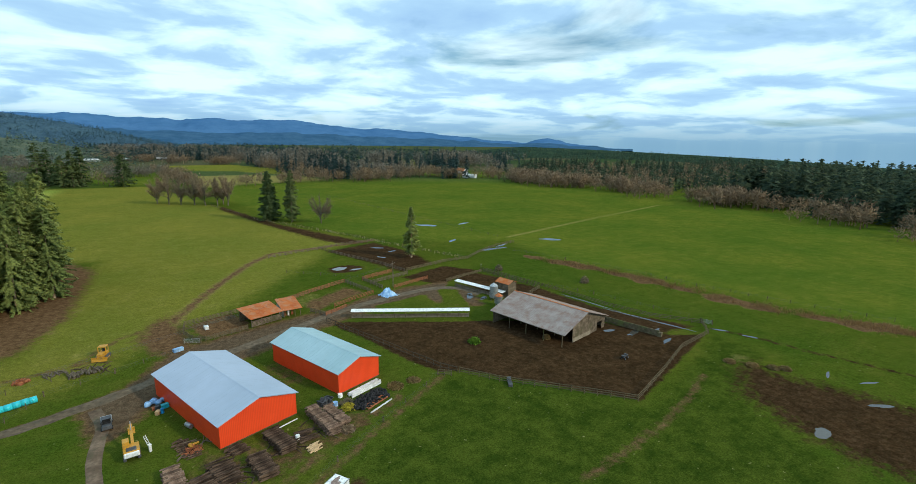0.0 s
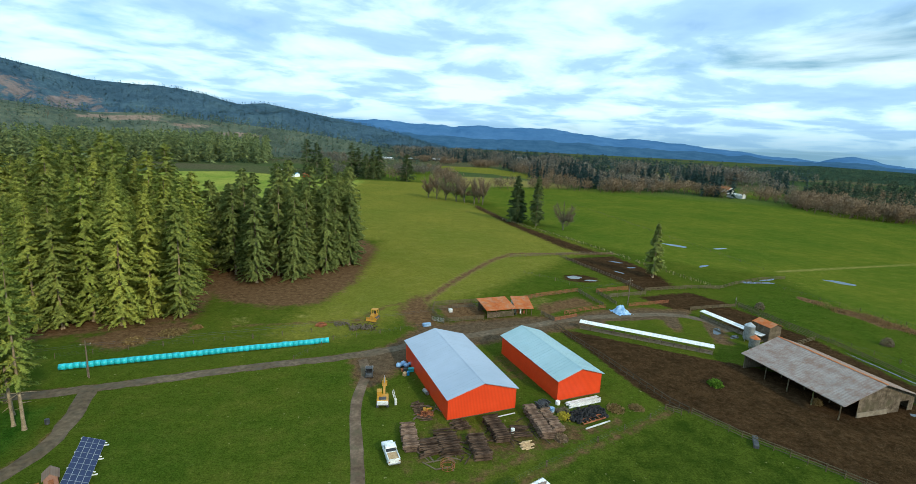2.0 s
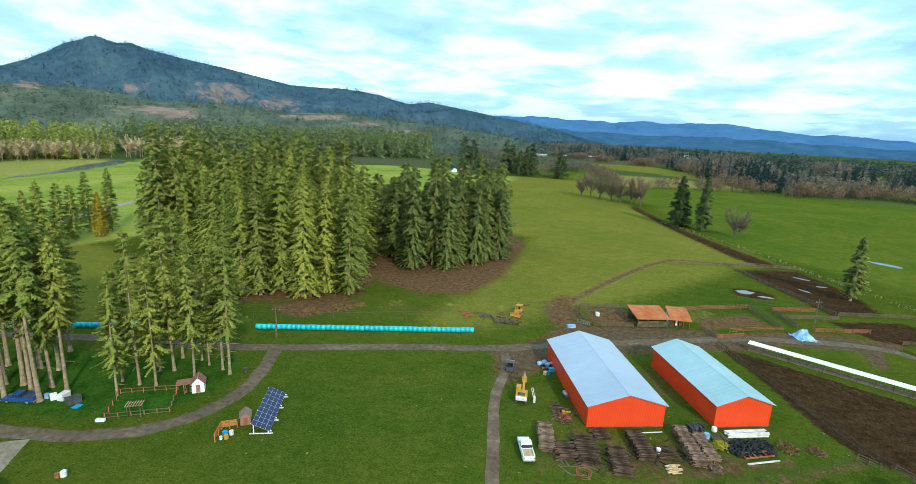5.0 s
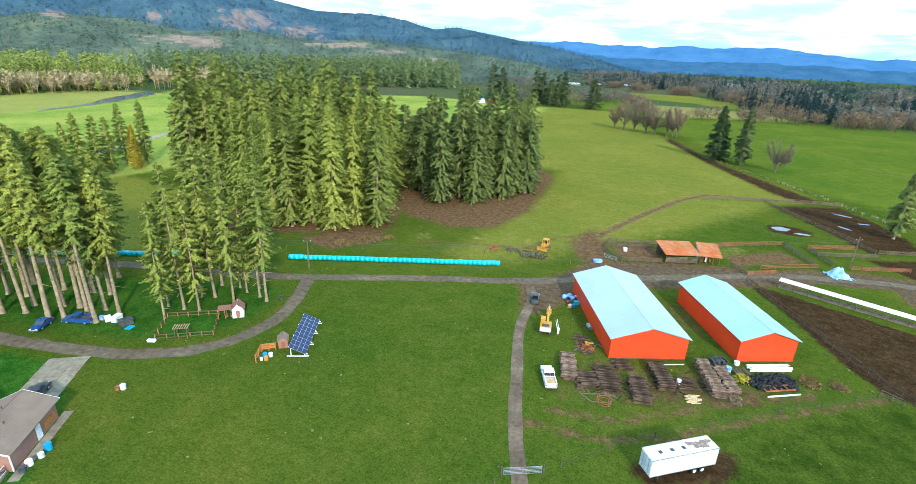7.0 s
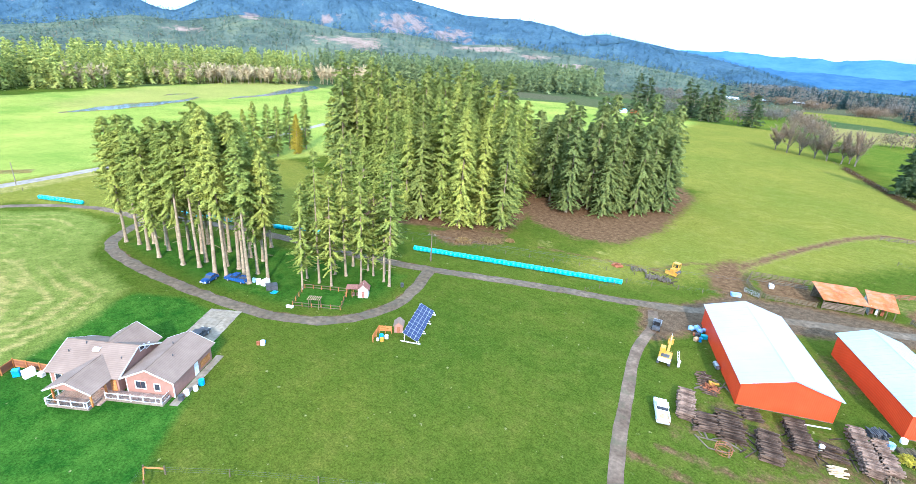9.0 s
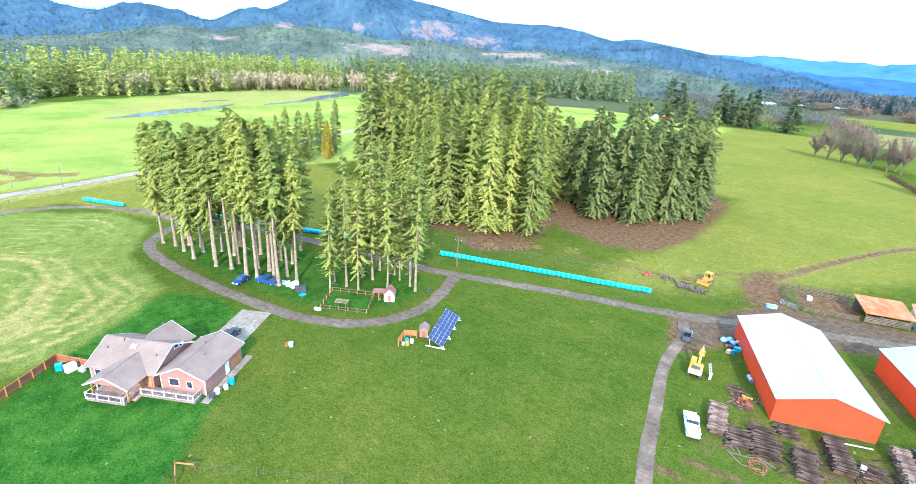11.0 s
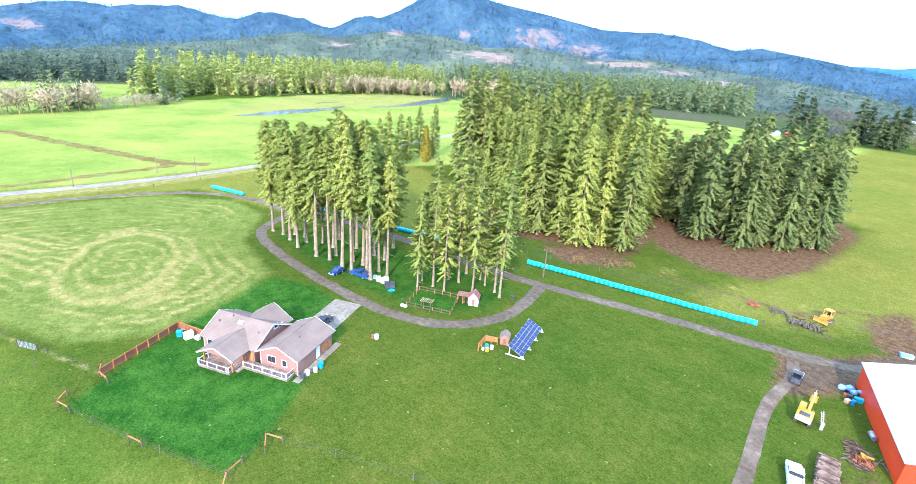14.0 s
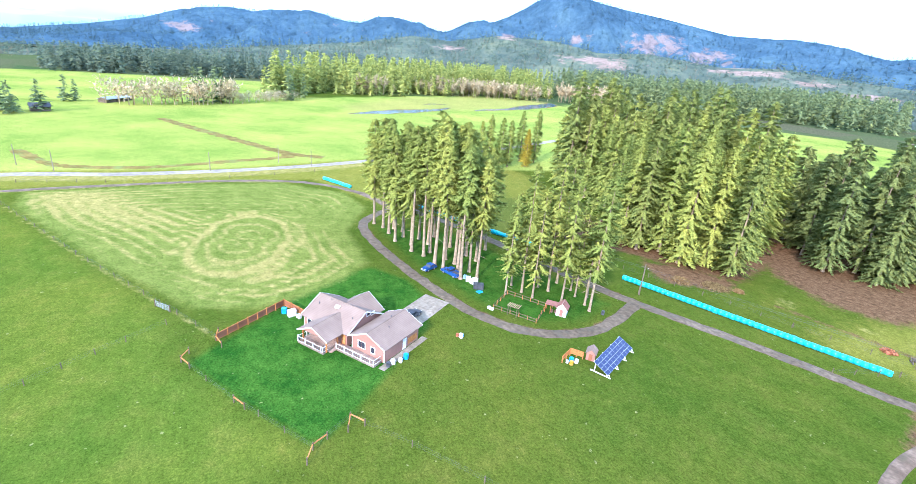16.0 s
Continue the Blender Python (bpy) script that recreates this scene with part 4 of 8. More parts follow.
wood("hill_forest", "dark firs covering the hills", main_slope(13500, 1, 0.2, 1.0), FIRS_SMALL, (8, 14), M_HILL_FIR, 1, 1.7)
# colour raised to imitate the haze before the foothills
M_FOOT_FIR = leafy("foothill firs", (0.066, 0.110, 0.095), (0.165, 0.220, 0.155))
wood("foothill_forest", "firs strewn over the foothills", foot_slope(5200, 2), FIRS_SMALL, (10, 22), M_FOOT_FIR, 2, 1.3)
wood("foothill_brush", "bare alder on the foothills", foot_slope(1700, 3, 0.0, 0.9), TUFTS, (8, 14), M_TWIG, 3)
wood("rise_forest", "dark firs on the long rise", rise_slope(4500, 4, 0.05, 0.85), FIRS_SMALL, (5, 11), M_FAR_FIR, 4, 2.0)

# woods on the plain
M_NORTH_FIR = leafy("fir stand", (0.120, 0.175, 0.095), (0.26, 0.32, 0.145))
EDGE_POND = [(-497, 45), (-531, 70), (-579, 178), (-618, 291), (-606, 400), (-640, 470), (-760, 480), (-780, 300), (-650, 110)]
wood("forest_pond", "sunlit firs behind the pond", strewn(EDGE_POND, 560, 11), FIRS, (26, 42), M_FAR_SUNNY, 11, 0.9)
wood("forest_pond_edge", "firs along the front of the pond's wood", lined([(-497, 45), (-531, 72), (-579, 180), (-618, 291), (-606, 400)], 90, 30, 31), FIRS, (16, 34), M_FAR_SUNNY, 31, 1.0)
wood("alder_pond", "pale bare alders along the pond's wood", np.concatenate([lined([(-560, 150), (-570, 180)], 14, 12, 12), lined([(-596, 240), (-600, 290), (-598, 350), (-590, 400)], 120, 16, 32)]), BARES, (10, 24), M_TWIG_PALE, 12)
wood("forest_west", "dark firs across the western meadow", strewn([(-650, -160), (-690, 60), (-820, 90), (-820, -190)], 260, 33), FIRS, (18, 28), M_FOOT_FIR, 33, 1.2)
NORTH = [(-575, 500), (-500, 545), (-440, 700), (-330, 760), (-400, 980), (-560, 1050), (-820, 640), (-700, 490)]
wood("forest_north", "even stand of dark firs beyond the grove", strewn(NORTH, 620, 13), FIRS, (34, 48), M_NORTH_FIR, 13, 0.9)
wood("alder_north", "bare alders at the edge of the firs", lined([(-584, 440), (-570, 470), (-556, 500)], 60, 26, 14), BARES, (18, 28), M_TWIG_PALE, 14)
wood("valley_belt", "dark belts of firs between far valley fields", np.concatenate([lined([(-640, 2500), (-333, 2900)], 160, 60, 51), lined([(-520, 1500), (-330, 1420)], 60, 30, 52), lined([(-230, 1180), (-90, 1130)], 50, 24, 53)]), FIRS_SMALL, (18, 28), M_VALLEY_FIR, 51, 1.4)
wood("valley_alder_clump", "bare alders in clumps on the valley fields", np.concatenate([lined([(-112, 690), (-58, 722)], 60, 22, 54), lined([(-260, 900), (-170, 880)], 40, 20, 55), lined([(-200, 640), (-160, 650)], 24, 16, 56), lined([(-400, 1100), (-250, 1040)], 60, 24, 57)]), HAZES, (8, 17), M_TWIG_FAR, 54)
BELT = [(-223, 1254), (-87, 1052), (7, 993), (69, 955), (101, 812), (112, 620), (138, 585), (173, 565), (235, 625), (275, 600), (345, 552)]
BELT_BACK = [(x * 1.15 + 6, y * 1.15) for x, y in BELT]
BELT_FAR = [(x * 1.4 + 10, y * 1.4) for x, y in BELT]
wood("river_alder", "grey-brown bare trees along the river", clumped(BELT, 420, 22, 15, 7, 9.0), HAZES, (9, 18), M_TWIG, 15, 1.1)
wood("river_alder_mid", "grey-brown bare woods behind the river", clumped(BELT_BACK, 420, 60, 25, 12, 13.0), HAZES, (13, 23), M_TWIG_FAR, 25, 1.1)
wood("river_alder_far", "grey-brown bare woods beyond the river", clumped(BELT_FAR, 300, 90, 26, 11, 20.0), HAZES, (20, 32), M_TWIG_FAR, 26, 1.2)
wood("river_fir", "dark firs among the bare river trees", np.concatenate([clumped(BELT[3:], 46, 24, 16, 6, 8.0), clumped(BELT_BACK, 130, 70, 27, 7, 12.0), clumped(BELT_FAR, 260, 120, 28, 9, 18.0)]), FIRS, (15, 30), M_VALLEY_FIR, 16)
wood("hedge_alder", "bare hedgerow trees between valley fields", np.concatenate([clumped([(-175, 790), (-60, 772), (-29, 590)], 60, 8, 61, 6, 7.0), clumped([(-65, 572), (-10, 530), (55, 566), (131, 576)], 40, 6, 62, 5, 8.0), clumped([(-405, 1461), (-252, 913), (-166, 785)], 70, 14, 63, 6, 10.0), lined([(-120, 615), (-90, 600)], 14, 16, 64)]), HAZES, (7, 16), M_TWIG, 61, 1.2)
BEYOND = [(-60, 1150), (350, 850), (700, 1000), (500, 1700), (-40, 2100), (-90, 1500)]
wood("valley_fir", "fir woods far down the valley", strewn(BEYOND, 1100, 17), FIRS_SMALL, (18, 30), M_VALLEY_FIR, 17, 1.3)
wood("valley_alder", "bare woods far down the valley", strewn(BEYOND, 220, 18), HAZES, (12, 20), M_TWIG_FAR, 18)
EAST_FAR = [(365, 525), (380, 400), (388, 310), (520, 260), (760, 330), (900, 620), (560, 760), (420, 640)]
wood("forest_east", "low dark firs beyond the big field", strewn(EAST_FAR, 640, 19), FIRS, (9, 24), M_FAR_FIR, 19, 1.2)
wood("alder_east_far", "bare alders among the firs beyond the big field", strewn(EAST_FAR, 280, 34), HAZES, (9, 18), M_TWIG, 34, 1.2)
EAST_NEAR = [(390, 300), (378, 200), (366, 130), (372, 40), (520, 40), (620, 200), (560, 290)]
wood("forest_east_tall", "tall dark firs at the field's corner", strewn(EAST_NEAR, 420, 21), FIRS, (20, 36), M_FAR_FIR, 21, 1.2)
wood("alder_east", "bare alders along the field's far edge", clumped([(330, 540), (364, 400), (384, 292), (376, 200), (358, 120)], 480, 26, 20, 9, 8.0), HAZES, (8, 18), M_TWIG, 20, 1.15)

# ---------------------------------------------------------------- farm materials


def steel_siding(name, dark, light, rough, pitch, depth=0.02, axis_name="X", metal=0.0, stain=None):
    """Pressed sheet with ribs running up the sheet, faint dirt and chalking."""
    m, tree, bsdf = material(name, rough, metal)
    at = tree.nodes.new("ShaderNodeTexCoord").outputs["Object"]
    wave = tree.nodes.new("ShaderNodeTexWave")
    wave.bands_direction, wave.wave_profile = axis_name, "SIN"
    wave.inputs["Scale"].default_value = 0.314 / pitch
    tree.links.new(at, wave.inputs["Vector"])
    col = ramp_of(tree, noise_of(tree, at, 0.35, 6.0, 0.65), [(0.3, dark), (0.7, light)])
    col = mix_of(tree, 1.0, col, ramp_of(tree, wave.outputs["Fac"], [(0.0, (0.90, 0.90, 0.90)), (0.5, (1.04, 1.04, 1.04))]), "MULTIPLY")
    if stain:
        col = mix_of(tree, ramp_of(tree, noise_of(tree, at, 0.5, 8.0, 0.75), [(0.44, (0, 0, 0)), (0.62, (1, 1, 1))]), col, stain)
    tree.links.new(col, bsdf.inputs["Base Color"])
    bump_of(tree, bsdf, wave.outputs["Fac"], 0.5, depth)
    return m


M_RED = steel_siding("red steel siding", (0.64, 0.050, 0.010), (0.72, 0.064, 0.014), 0.42, 0.30)
M_RED_Y = steel_siding("red steel siding along", (0.64, 0.050, 0.010), (0.72, 0.064, 0.014), 0.42, 0.30, axis_name="Y")
M_ROOF = plain("pale blue-green steel roof", (0.28, 0.42, 0.46), (0.33, 0.47, 0.52), 0.08, 0.42, 0.0, 0.04, grain_amount=0.05)
M_ROOF_GREY = plain("pale lavender-grey steel roof", (0.30, 0.36, 0.45), (0.345, 0.405, 0.50), 0.06, 0.45, 0.0, 0.03, grain_amount=0.04)
M_RUST = steel_siding("rusted sheet roof", (0.36, 0.085, 0.022), (0.52, 0.16, 0.045), 0.8, 0.25, axis_name="X", stain=(0.40, 0.20, 0.11))
M_OLDROOF = steel_siding("weathered sheet roof", (0.24, 0.20, 0.18), (0.36, 0.31, 0.28), 0.7, 0.6, axis_name="Y", stain=(0.21, 0.125, 0.095))
M_OLDWOOD = plain("weathered boards", (0.095, 0.070, 0.048), (0.205, 0.158, 0.112), 0.9, 0.9, bump=0.5, wear=(0.10, 0.085, 0.05))
M_POST = plain("mossy fence timber", (0.085, 0.064, 0.038), (0.175, 0.140, 0.085), 1.3, 0.9, bump=0.5, wear=(0.12, 0.13, 0.04))
M_CEDARWOOD = plain("new cedar boards", (0.34, 0.13, 0.035), (0.48, 0.21, 0.07), 1.2, 0.75, bump=0.3)
M_REDRAIL = plain("red-brown rail boards", (0.20, 0.075, 0.035), (0.30, 0.13, 0.07), 1.2, 0.85, bump=0.4)
M_CONCRETE = plain("concrete", (0.20, 0.160, 0.115), (0.27, 0.225, 0.165), 0.25, 0.85, bump=0.25, wear=(0.24, 0.20, 0.15))
M_ASPHALT = plain("worn farm road gravel", (0.116, 0.085, 0.054), (0.165, 0.124, 0.083), 0.16, 0.95, bump=0.6, wear=(0.10, 0.085, 0.06), wear_scale=0.30, grain_amount=0.35)
M_DIRT = plain("dirt lane", (0.095, 0.064, 0.042), (0.170, 0.120, 0.082), 0.25, 0.95, bump=0.6, wear=(0.10, 0.085, 0.05), wear_scale=0.3)
M_HIGHWAY = plain("pale county road", (0.23, 0.192, 0.150), (0.30, 0.256, 0.205), 0.1, 0.9)
M_SOIL = plain("ploughed soil strip", (0.125, 0.086, 0.016), (0.195, 0.140, 0.032), 0.2, 0.95, bump=0.2, wear=(0.15, 0.17, 0.04), wear_scale=0.15)
M_TEAL = plain("turquoise bale wrap", (0.02, 0.40, 0.46), (0.05, 0.52, 0.58), 0.7, 0.32, bump=0.5)
M_WHITE = plain("white paint", (0.70, 0.70, 0.68), (0.82, 0.82, 0.80), 0.5, 0.45, bump=0.05)
M_DIRTYWHITE = plain("dull white sheet", (0.55, 0.55, 0.54), (0.70, 0.70, 0.69), 0.6, 0.5, bump=0.1, wear=(0.42, 0.40, 0.36))
M_YELLOW = plain("machine yellow", (0.44, 0.21, 0.012), (0.53, 0.27, 0.022), 1.0, 0.5, bump=0.1, wear=(0.28, 0.16, 0.05), wear_scale=1.0)
M_BLACK = plain("black rubber", (0.015, 0.015, 0.016), (0.04, 0.04, 0.042), 1.5, 0.8)
M_DARK = plain("dark steel", (0.03, 0.032, 0.035), (0.075, 0.075, 0.08), 1.2, 0.6)
M_STEEL = plain("grey steel", (0.30, 0.31, 0.32), (0.45, 0.46, 0.46), 1.0, 0.45, 0.6)
M_BLUE = plain("blue car paint", (0.02, 0.07, 0.22), (0.03, 0.10, 0.30), 0.5, 0.25, 0.2, 0.02)
M_BLUEPLASTIC = plain("blue plastic", (0.02, 0.22, 0.50), (0.03, 0.32, 0.62), 0.8, 0.4, bump=0.05)
M_TARP = plain("pale blue tarpaulin", (0.12, 0.27, 0.50), (0.38, 0.55, 0.75), 0.8, 0.45, bump=0.4)
M_SHINGLE = steel_siding("taupe asphalt shingles", (0.175, 0.122, 0.092), (0.240, 0.172, 0.132), 0.9, 0.28, 0.03, "X")
M_SIDING = steel_siding("brown lap siding", (0.26, 0.135, 0.10), (0.34, 0.185, 0.14), 0.8, 0.2, 0.02, "Z")
M_DECK = plain("deck boards", (0.30, 0.20, 0.15), (0.40, 0.28, 0.21), 1.0, 0.8)
M_PINE = plain("sawn lumber", (0.42, 0.28, 0.15), (0.58, 0.42, 0.25), 1.5, 0.8)
M_OLDTIE = plain("old dark timbers", (0.026, 0.016, 0.011), (0.100, 0.066, 0.046), 1.4, 0.9, bump=0.5, spread=0.5)
M_BROWNTIE = plain("brown stacked timbers", (0.080, 0.050, 0.036), (0.20, 0.135, 0.098), 1.4, 0.9, bump=0.5, spread=0.45)
M_PINK = plain("red-brown small roof", (0.23, 0.105, 0.080), (0.31, 0.15, 0.115), 1.2, 0.8)
M_TORN = plain("torn rusting sheet", (0.14, 0.10, 0.085), (0.30, 0.22, 0.18), 2.5, 0.9, bump=0.6)
M_FENCE_DARK = plain("dark pole fence timber", (0.045, 0.038, 0.028), (0.11, 0.09, 0.065), 1.3, 0.9, bump=0.5)
M_RUBBLE = plain("rust red scrap", (0.22, 0.07, 0.03), (0.36, 0.14, 0.07), 1.6, 0.85)


def gloss(name, col, rough=0.05, spec=0.5):
    m, tree, bsdf = material(name, rough)
    at = tree.nodes.new("ShaderNodeTexCoord").outputs["Object"]
    tint = ramp_of(tree, noise_of(tree, at, 2.0), [(0.3, tuple(c * 0.9 for c in col)), (0.7, tuple(c * 1.1 for c in col))])
    tree.links.new(tint, bsdf.inputs["Base Color"])
    bsdf.inputs["Specular IOR Level"].default_value = spec
    return m


M_GLASS = gloss("dark window glass", (0.03, 0.035, 0.045))
M_PV = gloss("solar cells", (0.030, 0.042, 0.095), 0.3, 0.10)
M_WATER = gloss("muddy water", (0.06, 0.055, 0.045), 0.04)
# blue base colour stands for sky reflected in the flood ponds
M_FLOOD = gloss("flood water", (0.035, 0.075, 0.13), 0.12)
M_LAMPGLASS = gloss("lamp glass", (0.6, 0.6, 0.58), 0.1)


# ---------------------------------------------------------------- roads and water


def smooth_line(points, step=2.0):
    """A rounded line through points."""
    p = [Vector((x, y, 0)) for x, y in points]
    p = [p[0] * 2 - p[1]] + p + [p[-1] * 2 - p[-2]]
    out = []
    for a, b, c, d in zip(p, p[1:], p[2:], p[3:]):
        n = max(2, int((c - b).length / step))
        for i in range(n):
            t = i / n
            out.append(0.5 * (2 * b + (c - a) * t + (2 * a - 5 * b + 4 * c - d) * t * t + (3 * b - a - 3 * c + d) * t ** 3))
    return out + [p[-2]]


def road(name, label, points, width, mat, z=0.02, wobble=0.25):
    line = smooth_line(points)
    verts, faces = [], []
    for i, c in enumerate(line):
        d = (line[min(i + 1, len(line) - 1)] - line[max(i - 1, 0)]).normalized()
        n = Vector((-d.y, d.x, 0))
        for k in (-1, -0.5, 0, 0.5, 1):
            w = width / 2 + (wobble * noise.noise(Vector((c.x * 0.35, c.y * 0.35, k * 9))) if abs(k) == 1 else 0)
            q = c + n * (k * w)
            verts.append((q.x, q.y, z + 0.05 * (1 - abs(k)) - (0.015 if abs(k) == 1 else 0)))
    for i in range(len(line) - 1):
        for k in range(4):
            a = i * 5 + k
            faces.append((a, a + 1, a + 6, a + 5))
    me = mesh_of(name, verts, faces, mat)
    me.shade_smooth()
    return tagged(new(name, me), label, "road", kind="structure")


road("road", "grey worn farm road past the barns", [(-150, 50), (-143, 41), (-134, 36), (-117, 36.5), (-96, 40), (-80, 44.4), (-70.5, 50), (-66, 57), (-64.8, 66), (-68, 76), (-71.5, 83.5)], 2.9, M_ASPHALT, wobble=0.5)
road("road_2", "grey worn farm road along the bale row", [(-152, 55), (-120, 68), (-90, 77), (-71, 84), (-51, 93.8), (-25, 105), (-12, 113), (4, 122), (20, 131), (33, 138), (48, 143), (62, 146), (72, 143), (76, 134)], 3.1, M_ASPHALT, 0.03, 0.6)
road("dirt_lane", "pale dirt lane beside the mown field", [(-23, 103), (-20.6, 96), (-20.5, 90), (-19.6, 82), (-16.5, 70), (-13.3, 58), (-9.8, 48), (-5, 36), (2, 20)], 2.1, M_DIRT, 0.04, 0.16)
road("highway", "pale county road with bleached verges", [(-160, -190), (-190, -110), (-207, -68), (-205, -34), (-208, 4), (-214, 34), (-221, 58), (-232, 95), (-250, 150), (-300, 250)], 5.0, M_HIGHWAY, 0.05, 0.1)
road("track_west", "pale gravel track behind the hay field", [(-176, -95), (-186, -62), (-190, -30), (-192, 0), (-188, 25), (-175, 41), (-160, 48), (-150, 50)], 2.7, M_DIRT, 0.045, 0.7)
road("soil_strip", "brown turned soil strip across the far field", [(-342, -31), (-312, -15), (-285, 1), (-262, 14), (-245, 25), (-236, 33), (-231, 43)], 6.5, M_SOIL, 0.03, 2.0)
road("soil_strip_2", "brown turned soil along the county road", [(-243, 25.5), (-233, 27), (-228.5, 18), (-223, -1), (-216.5, -20), (-216, -38), (-219, -52), (-228, -61), (-249, -74)], 4.6, M_SOIL, 0.035, 1.8)


def blob(name, label, x, y, rx, ry, deg, mat, z=0.012, seed=0, category="puddle", kind="structure", n=34, ragged=0.45):
    m = pose(x, y, 0, 0, 0, deg)
    verts = [m @ Vector((0, 0, z))]
    for i in range(n):
        a = 2 * math.pi * i / n
        r = 1 + ragged * noise.noise(Vector((math.cos(a) * 1.4, math.sin(a) * 1.4, seed * 3.7))) + (ragged - 0.45) * noise.noise(Vector((math.cos(a) * 6, math.sin(a) * 6, seed * 3.7)))
        verts.append(m @ Vector((rx * r * math.cos(a), ry * r * math.sin(a), z)))
    return tagged(new(name, mesh_of(name, verts, [(0, 1 + i, 1 + (i + 1) % n) for i in range(n)], mat)), label, category, kind=kind)


for i, (x, y, rx, ry, deg) in enumerate(((111, 260, 7, 2.2, -40), (133, 258, 4.5, 1.4, 20), (115, 191, 7, 1.6, 8), (122, 196, 5, 0.9, 30), (153, 198, 5, 2.0, -40), (105, 215, 4, 0.9, 40), (41, 184, 3.2, 2.0, 20), (47, 181, 2.2, 1.0, 10),
                                         (92.5, 40, 2.0, 1.4, 20), (113, 40, 2.4, 0.6, -30), (72, 134, 3.2, 1.1, 60), (75, 130, 2.0, 0.8, 40), (120, 79.5, 2.2, 0.5, -50), (123, 73, 2.0, 0.5, -60), (108, 94, 12, 0.5, -68), (103, 112, 12, 0.5, -76), (97, 88, 2.6, 0.9, 20), (103, 86, 3.2, 0.6, 30), (92, 92, 1.8, 0.7, -10), (101, 80.5, 2.4, 0.5, 20), (118, 52, 1.8, 0.35, 25), (122, 46, 2.2, 0.4, -20), (66, 214, 3, 0.8, -30), (70, 205, 2.2, 0.7, 10), (62, 196, 2.4, 0.6, -50))):
    blob("puddle", "shallow rain puddle reflecting the sky", x, y, rx, ry, deg, M_WATER, seed=i)


def stream(points, label="narrow winding flood water in the pasture"):
    """Winding water, (x, y, width) along its middle, between brown reedy banks."""
    line = smooth_line([p[:2] for p in points], 4.0)
    run = np.r_[0, np.cumsum([(q - p).length for p, q in zip(line, line[1:])])]
    knots = np.r_[0, np.cumsum([math.hypot(q[0] - p[0], q[1] - p[1]) for p, q in zip(points, points[1:])])]
    wide = np.interp(run / run[-1], knots / knots[-1], [p[2] for p in points])
    for name, mat, grow, z, tag in (("pond_bank", M_SOIL, 1.4, 0.02, "brown trampled reedy bank of a flood pond"), ("pond", M_FLOOD, 0.0, 0.05, label)):
        verts = []
        for i, c in enumerate(line):
            d = (line[min(i + 1, len(line) - 1)] - line[max(i - 1, 0)]).normalized()
            for k in (-1, 1):
                w = (wide[i] / 2 + grow) * (1 + 0.5 * noise.noise(Vector((c.x * 0.07, c.y * 0.07, k * 5 + grow))))
                verts.append((c.x - d.y * k * w, c.y + d.x * k * w, z))
        tagged(new(name, mesh_of(name, verts, [(2 * i, 2 * i + 1, 2 * i + 3, 2 * i + 2) for i in range(len(line) - 1)], mat)), tag, "pond", kind="structure")


stream([(-390, 92, 1.0), (-396, 106, 7), (-405, 124, 15), (-416, 146, 18), (-428, 172, 12), (-440, 192, 5), (-458, 210, 1.5)])
stream([(-478, 190, 1.0), (-486, 202, 5), (-486, 218, 2)])
stream([(-440, 228, 1.5), (-450, 246, 6), (-463, 280, 9), (-500, 335, 22), (-530, 380, 18), (-552, 400, 6)])


# ---------------------------------------------------------------- buildings


def slope_panel(width, length, eave, ridge_z, side, over=0.35, gable=0.4, thick=0.10, base=0.03):
    """One side of a gable roof over a house of that width, ridge along y."""
    bm = bmesh.new()
    rise, half = ridge_z - eave, width / 2
    run = math.hypot(half, rise) * (1 + over / half)
    ang = math.degrees(math.atan2(rise, half))
    m = pose(half, 0, ridge_z, 0, ang, 0) if side > 0 else pose(half, 0, ridge_z, 0, 0, 180) @ pose(0, 0, 0, 0, ang, 0) @ Matrix.Translation((0, -length, 0))
    box(bm, 0, run, -gable, length + gable, base, base + thick, m)
    return bm


def roof_side(parent, mat, label, width, length, eave, ridge_z, side, over=0.35, gable=0.4, thick=0.10, rib=0.9, rib_h=0.045):
    """A roof slope with its raised seams as parts."""
    slope = part("roof_slope", slope_panel(width, length, eave, ridge_z, side, over, gable, thick), mat, parent, label)
    rise, half = ridge_z - eave, width / 2
    run, ang = math.hypot(half, rise) * (1 + over / half), math.degrees(math.atan2(rise, half))
    m = pose(half, 0, ridge_z, 0, ang, 0) if side > 0 else pose(half, 0, ridge_z, 0, 0, 180) @ pose(0, 0, 0, 0, ang, 0) @ Matrix.Translation((0, -length, 0))
    me = bpy.data.meshes.new("seam")
    bm = boxes((0, run + 0.01, -0.03, 0.03, thick + 0.02, thick + 0.03 + rib_h))
    bm.to_mesh(me)
    bm.free()
    me.materials.append(mat)
    n = int((length + 2 * gable) / rib)
    for i in range(n + 1):
        part("seam", me, None, slope, at=m @ Matrix.Translation((0, -gable + 0.04 + i * (length + 2 * gable - 0.08) / n, 0)))


def gable_outline(width, eave, ridge_z):
    return [(0, 0), (width, 0), (width, eave), (width / 2, ridge_z), (0, eave)]


